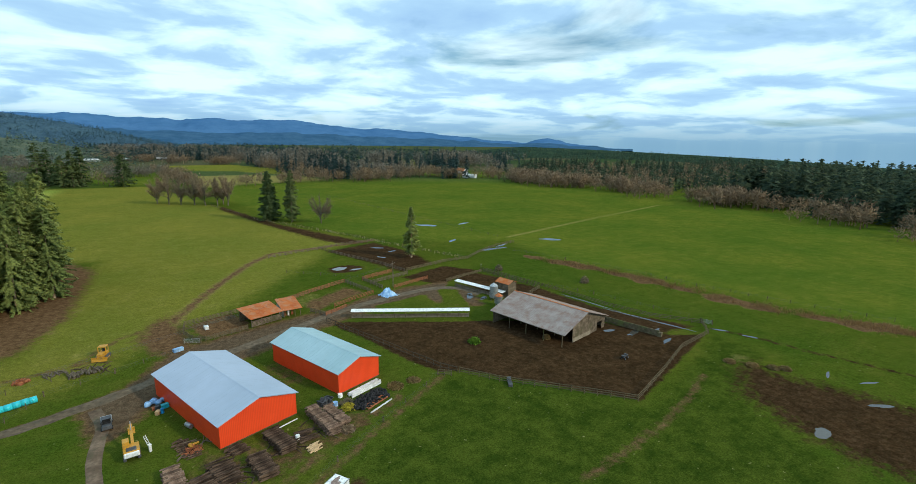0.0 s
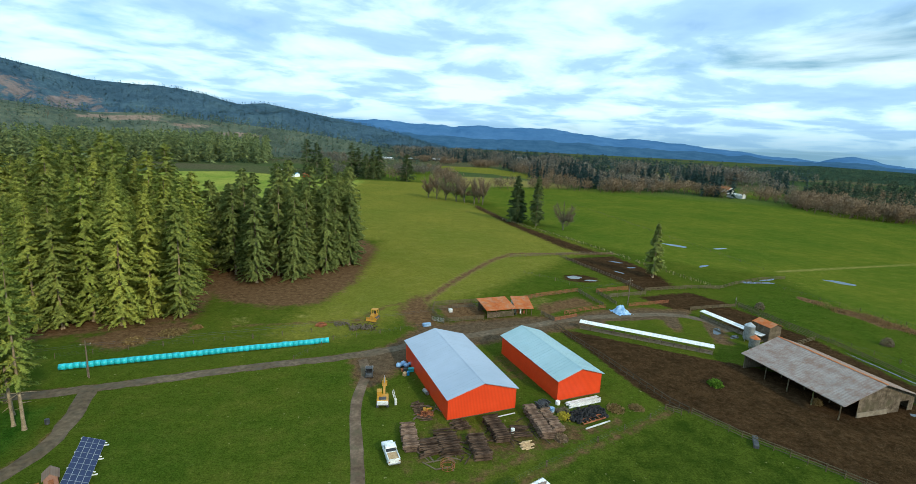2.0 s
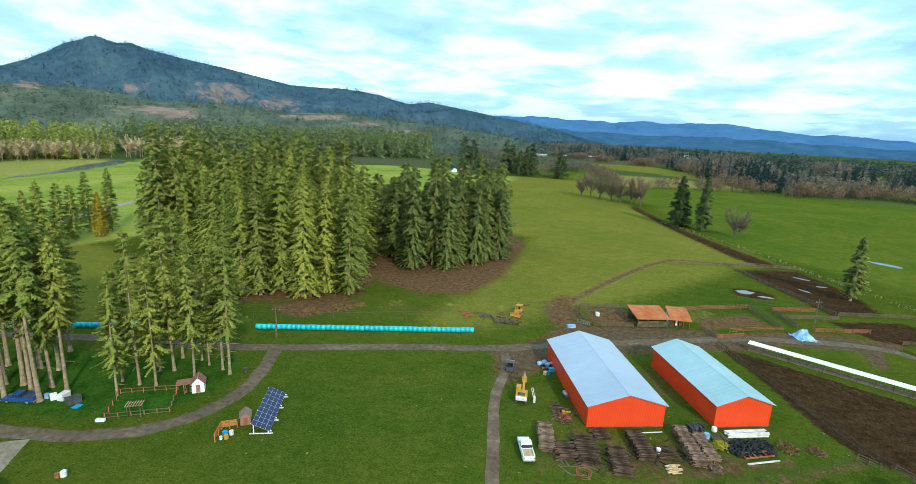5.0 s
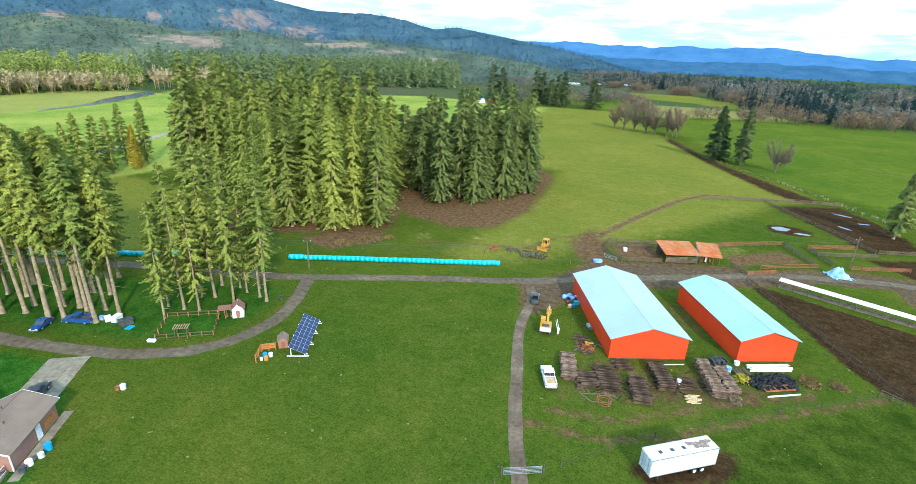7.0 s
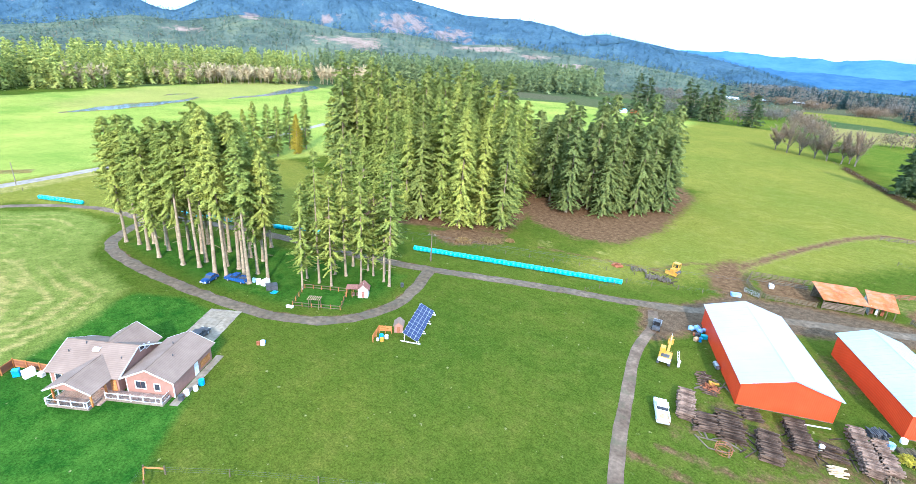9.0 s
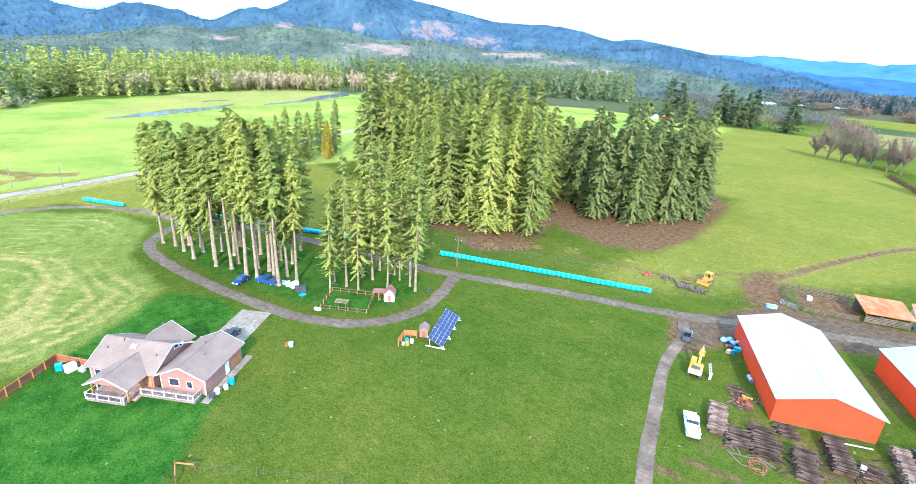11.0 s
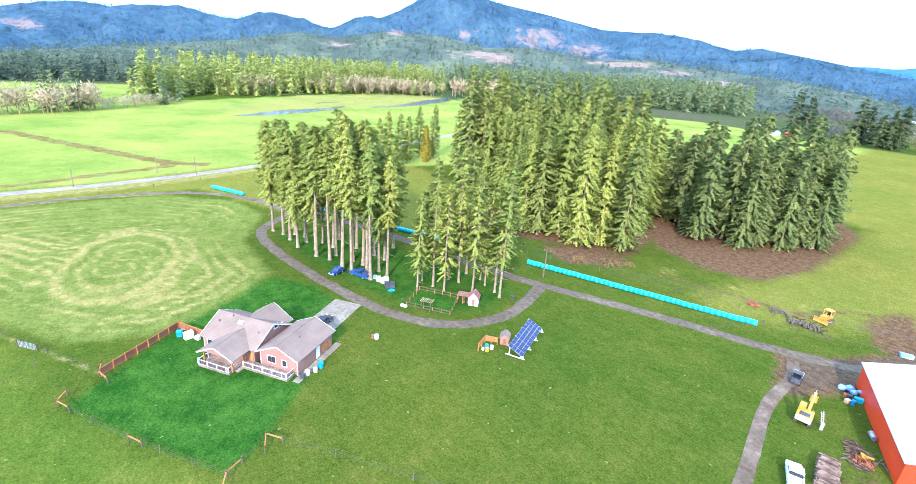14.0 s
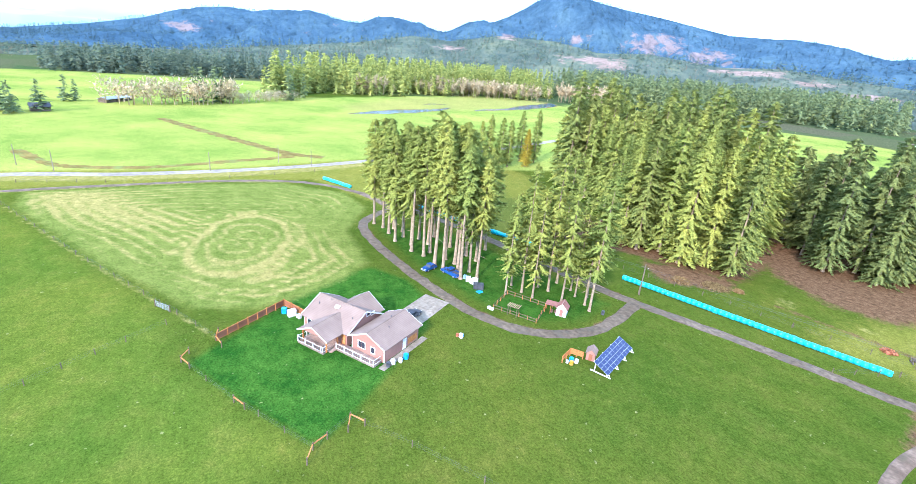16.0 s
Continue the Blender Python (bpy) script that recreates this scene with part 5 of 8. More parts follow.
def upright(outline, y0, y1):
    """A wall of an (x, z) outline, between two y."""
    bm = bmesh.new()
    f = bm.faces.new([bm.verts.new((x, y0, z)) for x, z in outline])
    r = bmesh.ops.extrude_face_region(bm, geom=[f])
    bmesh.ops.translate(bm, vec=(0, y1 - y0, 0), verts=[g for g in r["geom"] if isinstance(g, bmesh.types.BMVert)])
    bmesh.ops.recalc_face_normals(bm, faces=bm.faces)
    return bm


def red_barn(label, x, y, deg, width, length, eave, ridge_z, rib, rib_h, roof):
    b = thing("red_barn", label, "barn", yawed(x, y, deg))
    t = 0.15
    part("end_wall", upright(gable_outline(width, eave, ridge_z), 0, t), M_RED, b, "bright red ribbed steel gable wall")
    part("end_wall", upright(gable_outline(width, eave, ridge_z), length - t, length), M_RED, b)
    part("side_wall", boxes((0, t, t, length - t, 0, eave)), M_RED_Y, b, "red ribbed steel long wall")
    part("side_wall", boxes((width - t, width, t, length - t, 0, eave)), M_RED_Y, b)
    for side in (1, -1):
        roof_side(b, roof, "pale ribbed metal roof sheets", width, length, eave, ridge_z, side, rib=rib, rib_h=rib_h)
    part("ridge_cap", boxes((width / 2 - 0.16, width / 2 + 0.16, -0.42, length + 0.42, ridge_z + 0.09, ridge_z + 0.155), bevel=0.03), roof, b, "folded metal ridge cap")
    ang, run = math.degrees(math.atan2(ridge_z - eave, width / 2)), math.hypot(width / 2, ridge_z - eave) * (1 + 0.35 / (width / 2))
    for yy in (-0.44, length + 0.40):
        for side in (1, -1):
            bm = bmesh.new()
            m = pose(width / 2, yy, ridge_z, 0, ang, 0) if side > 0 else pose(width / 2, yy + 0.04, ridge_z, 0, 0, 180) @ pose(0, 0, 0, 0, ang, 0)
            box(bm, 0, run, 0, 0.04, 0.0, 0.15, m)
            part("rake_trim", bm, roof, b, "thin pale rake trim")
    for cx in (-0.012, width - 0.11):
        part("corner_trim", boxes((cx, cx + 0.12, -0.03, 0.12, 0, eave - 0.05)), M_RED, b)
    part("base_trim", boxes((-0.02, width + 0.02, -0.04, 0.0, 0.0, 0.12)), M_OLDWOOD, b, "dark splash board at the foot of the wall")
    return b


red_barn("large bright red steel barn with a pale metal roof", -2.4, 80.3, 24.0, 14.0, 26.9, 4.3, 6.4, 0.9, 0.008, M_ROOF_GREY)
red_barn("smaller bright red steel barn with a ribbed metal roof", 19.0, 89.5, 25.0, 10.6, 23.4, 4.5, 6.3, 0.9, 0.035, M_ROOF)


def dairy_barn():
    b = thing("cattle_barn", "old open-fronted cattle barn with a weathered rusty roof", "barn", yawed(73.6, 88.3, 17.5))
    w, l, eave, top = 20.4, 23.2, 3.4, 6.8
    for side in (1, -1):
        roof_side(b, M_OLDROOF, "grey sheet roof with pinkish rust", w, l, eave, top, side, over=0.3, gable=0.6, rib=0.62, rib_h=0.05)
    part("ridge_cap", boxes((w / 2 - 0.25, w / 2 + 0.25, -0.6, l + 0.6, top + 0.10, top + 0.19), bevel=0.03), M_RUST, b, "rusty ridge cap")
    xs = np.arange(4.6, w - 0.2, 0.30)
    for i, x in enumerate(xs):
        h = eave + (top - eave) * (1 - abs(x + 0.14 - w / 2) / (w / 2)) - 0.12
        low = 2.3 if 16.2 < x < 18.6 else 0.0
        part("board", boxes((x, x + 0.27, 0.25, 0.30, low, h)), M_OLDWOOD, b)
    part("kick_wall", boxes((4.6, 13.0, 0.12, 0.24, 0, 1.0)), M_CONCRETE, b, "pale concrete kick wall")
    part("back_wall", boxes((w - 0.2, w - 0.08, 0.3, l, 0, eave - 0.15)), M_OLDWOOD, b)
    part("far_wall", upright(gable_outline(w - 0.4, eave - 0.2, top - 0.2), l - 0.3, l - 0.2), M_OLDWOOD, b)
    for x in (0.25, 5.2, 10.2, 15.2):
        for yy in np.arange(0.4, l, 5.6):
            top_z = eave + (top - eave) * (1 - abs(x - w / 2) / (w / 2)) - 0.15
            bm = bmesh.new()
            tube(bm, (x, yy, 0), (x, yy, top_z), 0.13, 0.12, 7)
            part("post", bm, M_POST, b)
    part("eave_beam", boxes((0.12, 0.38, 0, l, eave - 0.38, eave - 0.12)), M_OLDWOOD, b)
    return b


dairy_barn()


def open_shed(label, x, y, deg, w, l, front_z, back_z, roof, walls=True):
    """A lean-to on posts, its roof falling towards the front (local -y)."""
    s = thing("cattle_shed", label, "shed", yawed(x, y, deg))
    slope = math.degrees(math.atan2(back_z - front_z, l))
    bm = bmesh.new()
    box(bm, -0.4, w + 0.4, -0.5, math.hypot(l, back_z - front_z) + 0.4, 0.06, 0.13, pose(0, 0, front_z, slope, 0, 0))
    sheet = part("roof", bm, roof, s, "rust-orange corrugated roof")
    n = int(w / 0.42)
    for i in range(n + 1):
        bm = bmesh.new()
        box(bm, -0.38 + i * (w + 0.7) / n, -0.32 + i * (w + 0.7) / n, -0.5, math.hypot(l, back_z - front_z) + 0.4, 0.12, 0.17, pose(0, 0, front_z, slope, 0, 0))
        part("seam", bm, roof, sheet)
    for px in np.linspace(0.1, w - 0.1, 4):
        for py, h in ((0.1, front_z), (l - 0.1, back_z)):
            part("post", boxes((px - 0.09, px + 0.09, py - 0.09, py + 0.09, 0, h)), M_POST, s)
    if walls:
        for i in range(int(w / 0.3)):
            part("board", boxes((i * 0.3, i * 0.3 + 0.27, l - 0.06, l - 0.01, 0, back_z - 0.1)), M_OLDWOOD, s)
        for i in range(5):
            part("board", boxes((0, w, -0.03, 0.02, 0.25 + i * 0.34, 0.50 + i * 0.34)), M_OLDWOOD, s)
    part("beam", boxes((-0.2, w + 0.2, -0.05, 0.15, front_z - 0.22, front_z)), M_OLDWOOD, s)
    return s


open_shed("open pole shed with a rust-orange corrugated roof", 6.2, 133.7, 22.5, 8.6, 7.0, 2.5, 3.6, M_RUST)
bay = open_shed("smaller rust-roofed shed beside a corral", 14.9, 138.0, 9, 4.8, 6.8, 2.2, 3.4, M_RUST, False)
part("side_wall", boxes((0.0, 0.1, 0.3, 6.8, 0, 2.4)), M_DIRTYWHITE, bay, "pale panel with red trim")
for i in range(3):
    part("door", boxes((0.5 + i * 1.0, 1.1 + i * 1.0, 1.5, 1.56, 0, 1.9)), M_RUBBLE if i != 1 else M_WHITE, bay, "faded red and white door panel")


def feeder(label, x, y, deg, l, w=1.9):
    f = thing("feed_bunk", label, "feeder", yawed(x, y, deg))
    bm = bmesh.new()
    box(bm, -0.2, l + 0.2, 0, w, 0, 0.07, pose(0, 0, 1.9, 8, 0, 0))
    part("roof", bm, M_WHITE, f, "long white metal roof strip")
    n = int(l / 3)
    for i in range(n + 1):
        for yy, h in ((0.2, 1.92), (w - 0.2, 2.12)):
            part("post", boxes((i * l / n - 0.07, i * l / n + 0.07, yy - 0.07, yy + 0.07, 0, h)), M_POST, f)
    part("trough", boxes((0, l, 0.45, 0.55, 0, 0.7), (0, l, 1.2, 1.3, 0, 0.7), (0, l, 0.55, 1.2, 0.25, 0.32)), M_CONCRETE, f, "concrete feed trough")
    for z in (0.75, 1.05):
        part("rail", boxes((0, l, 0.16, 0.22, z, z + 0.12)), M_OLDWOOD, f)
    return f


feeder("long low cattle feeder with a white roof", 31.9, 129.6, -23.0, 33.3)
feeder("cattle feeder with a white roof by the silos", 72.0, 145.2, -67.0, 20.0)


def silo(x, y, r, h, mat_roof):
    s = thing("feed_silo", "small galvanised feed bin with a cone roof", "silo", yawed(x, y))
    bm = bmesh.new()
    for i in range(6):
        tube(bm, (0, 0, 0.9 + i * h / 6), (0, 0, 0.9 + (i + 1) * h / 6 - 0.02), r * (1 if i % 2 else 1.015), None, 20)
    part("drum", bm, M_STEEL, s, "ringed galvanised drum")
    bm = bmesh.new()
    tube(bm, (0, 0, 0.9 + h), (0, 0, 0.9 + h + r * 0.7), r * 1.06, 0.15, 20)
    part("roof", bm, mat_roof, s, "cone roof")
    bm = bmesh.new()
    tube(bm, (0, 0, 0.25), (0, 0, 0.9), 0.25, r, 20)
    part("hopper", bm, M_STEEL, s)
    for a in range(4):
        c, d = math.cos(a * 1.571 + 0.4) * r, math.sin(a * 1.571 + 0.4) * r
        part("leg", boxes((c - 0.06, c + 0.06, d - 0.06, d + 0.06, 0, 1.4)), M_STEEL, s)
    return s


silo(77.2, 127.6, 1.3, 3.6, M_STEEL)
silo(75.6, 122.0, 1.2, 2.2, M_RUST)
hut = thing("feed_hut", "tall small timber hut with a rusty roof", "shed", yawed(82.0, 126.6, 18))
part("wall", upright(gable_outline(4.0, 4.6, 5.4), 0, 5.0), M_OLDWOOD, hut)
for side in (1, -1):
    part("roof_slope", slope_panel(4.0, 5.0, 4.6, 5.4, side), M_RUST, hut, "rust-brown sheet roof")

# ---------------------------------------------------------------- house
HOUSE = yawed(-68.4, 20.2, 33.8)
house = thing("farmhouse", "single-storey brown farmhouse with taupe shingle gables", "house", HOUSE)


def shingle_slope(x0, y0, deg, width, length, eave, ridge_z, side, over=0.45, gable=0.5):
    bm = slope_panel(width, length, eave, ridge_z, side, over, gable, 0.16)
    return part("roof_slope", bm, M_SHINGLE, house, "taupe asphalt shingle roof", pose(x0, y0, 0, 0, 0, deg))


def fascia(x0, y0, deg, width, eave, ridge_z, yy, over=0.45):
    ang, run = math.degrees(math.atan2(ridge_z - eave, width / 2)), math.hypot(width / 2, ridge_z - eave) * (1 + over / (width / 2))
    for side in (1, -1):
        bm = bmesh.new()
        m = pose(width / 2, yy, ridge_z, 0, ang, 0) if side > 0 else pose(width / 2, yy + 0.05, ridge_z, 0, 0, 180) @ pose(0, 0, 0, 0, ang, 0)
        box(bm, 0, run, 0, 0.05, 0.0, 0.205, m)
        part("fascia", bm, M_WHITE, house, "white fascia board", pose(x0, y0, 0, 0, 0, deg))


def gable_block(x0, y0, deg, width, length, eave, ridge_z, front=True, back=True):
    """A gabled wing: ridge along local y. Walls with lap boards, roof slopes, white fascias."""
    here = pose(x0, y0, 0, 0, 0, deg)
    bm = upright(gable_outline(width, eave, ridge_z - 0.12), 0.0, length)
    part("wall", bm, M_SIDING, house, "brown lap-sided wall", here)
    for side in (1, -1):
        shingle_slope(x0, y0, deg, width, length, eave, ridge_z, side)
    if front:
        fascia(x0, y0, deg, width, eave, ridge_z, -0.56)
    if back:
        fascia(x0, y0, deg, width, eave, ridge_z, length + 0.51)
    for cx in (-0.05, width - 0.07):
        part("corner_board", boxes((cx, cx + 0.12, -0.05, 0.07, 0, eave)), M_WHITE, house, "white corner board", here)


def house_window(x, y, deg, w, h, z, panes=2):
    here = pose(x, y, z, 0, 0, deg)
    win = part("window", boxes((-w / 2 - 0.12, w / 2 + 0.12, -0.08, -0.03, -0.12, 0), (-w / 2 - 0.12, w / 2 + 0.12, -0.08, -0.03, h, h + 0.12),
                               (-w / 2 - 0.12, -w / 2, -0.08, -0.03, 0, h), (w / 2, w / 2 + 0.12, -0.08, -0.03, 0, h)), M_WHITE, house, "white-framed window", here)
    for i in range(panes):
        a = -w / 2 + i * w / panes
        part("pane", boxes((a + 0.03, a + w / panes - 0.03, -0.05, -0.035, 0.03, h - 0.03)), M_GLASS, win)


EAVE = 2.9
gable_block(-5.1, 0.9, 0, 7.2, 9.9, EAVE, 4.55)                      # garage wing
gable_block(-16.6, 9.6, -90, 9.0, 10.5, EAVE, 5.25)                  # main block, ridge across
gable_block(-14.1, 5.4, 0, 7.0, 5.6, EAVE, 5.2, front=False)          # rear cross gable
for side in (1, -1):
    shingle_slope(-13.3, -3.2, 0, 6.2, 7.0, EAVE, 4.35, side)
fascia(-13.3, -3.2, 0, 6.2, EAVE, 4.35, -0.56)
bm = upright([(0.15, EAVE), (6.05, EAVE), (3.1, 4.2)], -0.05, 0.05)
part("porch_gable", bm, M_SIDING, house, "brown boarded porch gable", pose(-13.3, -3.2, 0))
for px, py in ((-13.0, -3.0), (-7.4, -3.0), (-13.0, -0.4), (-7.4, -0.4)):
    part("porch_post", boxes((px - 0.11, px + 0.11, py - 0.11, py + 0.11, 0.3, EAVE)), M_CEDARWOOD, house, "cedar porch post")
deck = part("deck", boxes((-13.8, -7.6, -3.6, 0.5, 0.0, 0.35), (-7.6, 1.6, -1.2, 0.8, 0.0, 0.35)), M_CONCRETE, house, "low porch deck")
for i in range(32):
    part("plank", boxes((-13.8 + i * 0.194, -13.62 + i * 0.194, -3.62, 0.5, 0.355, 0.385)), M_DECK, deck)
for i in range(46):
    part("plank", boxes((-7.55 + i * 0.198, -7.37 + i * 0.198, -1.22, 0.75, 0.355, 0.385)), M_DECK, deck)


def railing(points):
    for (ax, ay), (bx, by) in zip(points, points[1:]):
        d = math.hypot(bx - ax, by - ay)
        here = pose(ax, ay, 0.38, 0, 0, math.degrees(math.atan2(by - ay, bx - ax)))
        r = part("railing", boxes((0, d, -0.04, 0.04, 0.92, 1.0)), M_WHITE, house, "white porch railing", here)
        part("bottom_rail", boxes((0, d, -0.03, 0.03, 0.1, 0.16)), M_WHITE, r)
        for i in range(int(d / 1.9) + 1):
            part("newel", boxes((i * 1.9 - 0.07, i * 1.9 + 0.07, -0.07, 0.07, 0, 1.1)), M_WHITE, r)
        for i in range(int(d / 0.16)):
            part("baluster", boxes((i * 0.16, i * 0.16 + 0.04, -0.02, 0.02, 0.14, 0.94)), M_DARK, r)


railing([(-13.8, 0.4), (-13.8, -3.6), (-7.7, -3.6), (-7.7, -2.4)])
railing([(-6.9, -1.2), (1.5, -1.2), (1.5, 0.6)])
part("porch_step", boxes((-7.6, -6.9, -2.4, -1.2, 0, 0.18)), M_DECK, house)
house_window(-2.9, 0.9, 0, 1.5, 1.2, 1.1)
house_window(-0.4, 0.9, 0, 0.8, 1.1, 1.0, 1)
house_window(-15.3, 0.6, 0, 1.0, 1.2, 1.1, 1)
house_window(-16.6, 5.0, -90, 1.4, 1.2, 1.1)
house_window(-6.1, 6.2, 90, 0.9, 0.6, 4.0, 1)
house_window(-6.1, 7.4, 90, 0.8, 0.5, 3.7, 1)
part("front_door", boxes((-7.3, -6.4, 0.52, 0.58, 0.4, 2.45)), M_CEDARWOOD, house, "wooden front door")
part("side_door", boxes((2.12, 2.19, 6.0, 7.0, 0.1, 2.2)), M_WHITE, house, "white side door")
part("garage_opening", boxes((2.12, 2.18, 7.6, 10.2, 0.5, 1.7)), M_CEDARWOOD, house, "cedar rack along the wall")
part("skylight", boxes((-0.5, 0.5, -0.38, 0.38, 0.2, 0.32)), M_WHITE, house, "roof skylight", pose(-11.4, 3.9, 4.70, 27, 0, 0))
for x, y, z in ((-13.6, 4.6, 5.2), (-15.4, 3.2, 4.5), (-1.9, 7.6, 4.6), (-0.3, 5.0, 4.2), (-7.0, 3.0, 4.3)):
    bm = bmesh.new()
    tube(bm, (x, y, z - 0.4), (x, y, z + 0.35), 0.07, None, 8)
    part("vent_pipe", bm, M_DARK, house)
slab = tagged(new("driveway", None), "pale concrete driveway slabs beside the house", "driveway", kind="structure")
slab.matrix_basis = HOUSE
for i in range(5):
    for j in range(3):
        part("slab", boxes((-6.6 - i * 0.1 + j * 2.1, -4.54 - i * 0.1 + j * 2.1, 12.0 + i * 2.9, 14.86 + i * 2.9, 0, 0.06), bevel=0.01), M_CONCRETE, slab)
for i in range(5):
    part("slab", boxes((2.25, 3.5, -0.8 + i * 2.55, 1.72 + i * 2.55, 0, 0.055), bevel=0.01), M_CONCRETE, slab)

# ---------------------------------------------------------------- fences


def shared(name, bm, mat):
    me = bpy.data.meshes.new(name)
    bm.to_mesh(me)
    bm.free()
    me.materials.append(mat)
    return me


def post_mesh(mat, h=1.35, r=0.09):
    bm = bmesh.new()
    tube(bm, (0, 0, -0.1), (0, 0, h), r, r * 0.92, 7)
    return shared("post", bm, mat)


POSTS = {m.name: post_mesh(m) for m in (M_POST, M_CEDARWOOD, M_REDRAIL, M_OLDWOOD, M_STEEL, M_FENCE_DARK)}
RAILS = {m.name: shared("rail", boxes((0, 1, -0.025, 0.025, -0.075, 0.075)), m) for m in (M_POST, M_CEDARWOOD, M_REDRAIL, M_OLDWOOD, M_STEEL, M_FENCE_DARK)}
fence_rng = random.Random(17)


def fence(label, points, mat=M_POST, rails=3, height=1.3, gap=2.6, thick=1.0, rail_mat=None, close=False):
    """Posts with board rails from post to post."""
    f = thing("fence", label, "fence", yawed(*points[0]))
    ox, oy = points[0]
    rail_mat = rail_mat or mat
    if close:
        points = points + points[:1]
    for (ax, ay), (bx, by) in zip(points, points[1:]):
        d = math.hypot(bx - ax, by - ay)
        n = max(1, round(d / gap))
        deg = math.degrees(math.atan2(by - ay, bx - ax))
        for i in range(n):
            x, y = ax + (bx - ax) * i / n - ox, ay + (by - ay) * i / n - oy
            s = fence_rng.uniform(0.94, 1.06)
            part("post", POSTS[mat.name], None, f, at=pose(x, y, 0, fence_rng.uniform(-2, 2), fence_rng.uniform(-2, 2), 0) @ Matrix.Diagonal((thick, thick, s * height / 1.3, 1)))
            for k in range(rails):
                z = height * (0.28 + 0.66 * k / max(1, rails - 1)) + fence_rng.uniform(-0.03, 0.03)
                m = pose(x, y, z, 0, fence_rng.uniform(-0.6, 0.6), deg) @ Matrix.Translation((0, 0.10, 0)) @ Matrix.Diagonal((d / n, 1, thick, 1))
                part("rail", RAILS[rail_mat.name], None, f, at=m)
    part("post", POSTS[mat.name], None, f, at=pose(points[-1][0] - ox, points[-1][1] - oy, 0) @ Matrix.Diagonal((thick, thick, height / 1.3, 1)))
    return f


def wire_fence(label, points, gap=5.0, height=1.2, mat=M_POST, jitter=0.15):
    """Posts with three thin strands."""
    f = thing("wire_fence", label, "fence", yawed(*points[0]))
    ox, oy = points[0]
    for (ax, ay), (bx, by) in zip(points, points[1:]):
        d = math.hypot(bx - ax, by - ay)
        n = max(1, round(d / gap))
        for i in range(n + 1):
            x, y = ax + (bx - ax) * i / n - ox + fence_rng.uniform(-jitter, jitter), ay + (by - ay) * i / n - oy
            part("post", POSTS[mat.name], None, f, at=pose(x, y, 0, fence_rng.uniform(-4, 4), fence_rng.uniform(-4, 4), 0) @ Matrix.Diagonal((0.85, 0.85, height / 1.3, 1)))
        for z in (0.45, 0.8, 1.1):
            bm = bmesh.new()
            tube(bm, (ax - ox, ay - oy, z), (bx - ox, by - oy, z), 0.008, None, 4)
            part("wire", bm, M_DARK, f)
    return f


fence("weathered three-rail board fence round the muddy cattle yard", [(44.8, 87.6), (50.7, 80.4), (61.7, 70.6), (71.2, 61.9), (86, 68.6), (100.1, 75.4), (114.4, 78.8)], M_POST, 3, 1.35)
fence("weathered fence closing the back of the cattle yard", [(114.4, 78.8), (120.5, 85.5)], M_POST, 3, 1.35)
fence("dark close-set pole fence behind the red barn", [(25.1, 130.0), (29, 120.5), (33.7, 110.5), (38.5, 99), (42.0, 91.2), (44.4, 87.9)], M_FENCE_DARK, 2, 1.3, 2.0, 1.0)
fence("short leaning gate fence at the yard corner", [(40.2, 88.6), (42.6, 87.0)], M_POST, 3, 1.3, 1.2)
fence("long mossy fence along the drain", [(91.0, 160.5), (96.0, 144), (101.2, 127), (105.5, 108), (110.5, 95), (119.5, 84.5)], M_POST, 3, 1.25, 3.0)
fence("board fence beside the feed lane", [(63.7, 170.1), (73, 173.4), (83.2, 176.9), (94.4, 178.3)], M_POST, 4, 1.4, 2.6)
fence("board fence of the lane mouth", [(94.4, 178.3), (104, 186), (117, 194), (131, 199)], M_POST, 3, 1.3)
fence("low board wall of the silage lane", [(71.9, 151.4), (80.5, 154.6), (89.5, 157.5)], M_POST, 4, 1.2, 2.4)
fence("fence between the back pens", [(90, 157), (97.5, 131), (90, 126.6)], M_POST, 3, 1.3)
fence("board fence round the small corral by the shed", [(5.2, 133.0), (-4.7, 129.3), (-7.6, 131.0), (-9.8, 136.0), (-9.8, 142.5), (-3, 145), (4.0, 147.6)], M_POST, 4, 1.4, 2.2)
fence("inner rails of the small corral", [(-9.6, 139.2), (-4.2, 141.2), (2.5, 143.0)], M_POST, 3, 1.2, 2.4)
fence("red-brown board fence behind the corral", [(15.5, 150.5), (25, 157.2), (38.6, 164.8)], M_REDRAIL, 4, 1.5, 2.4)
fence("red-brown board fence by the pole", [(45.0, 164.9), (51.5, 168), (58.0, 170.5)], M_REDRAIL, 5, 1.6, 2.2)
fence("grey board fence across the corrals", [(46.3, 159.2), (54, 162.4), (62.5, 165.6)], M_OLDWOOD, 4, 1.5, 2.4)
fence("dark crossing rails of the sorting pen", [(38.6, 164.8), (41, 157.5), (43.8, 150.2)], M_OLDWOOD, 4, 1.4, 2.0)
fence("dark crossing rails of the alley", [(45.0, 164.9), (47, 158), (48.5, 152.4)], M_OLDWOOD, 4, 1.4, 2.0)
fence("red-brown rails along the yard", [(29.7, 140.8), (37, 145.3), (44.3, 149.1)], M_REDRAIL, 3, 1.2, 2.4)
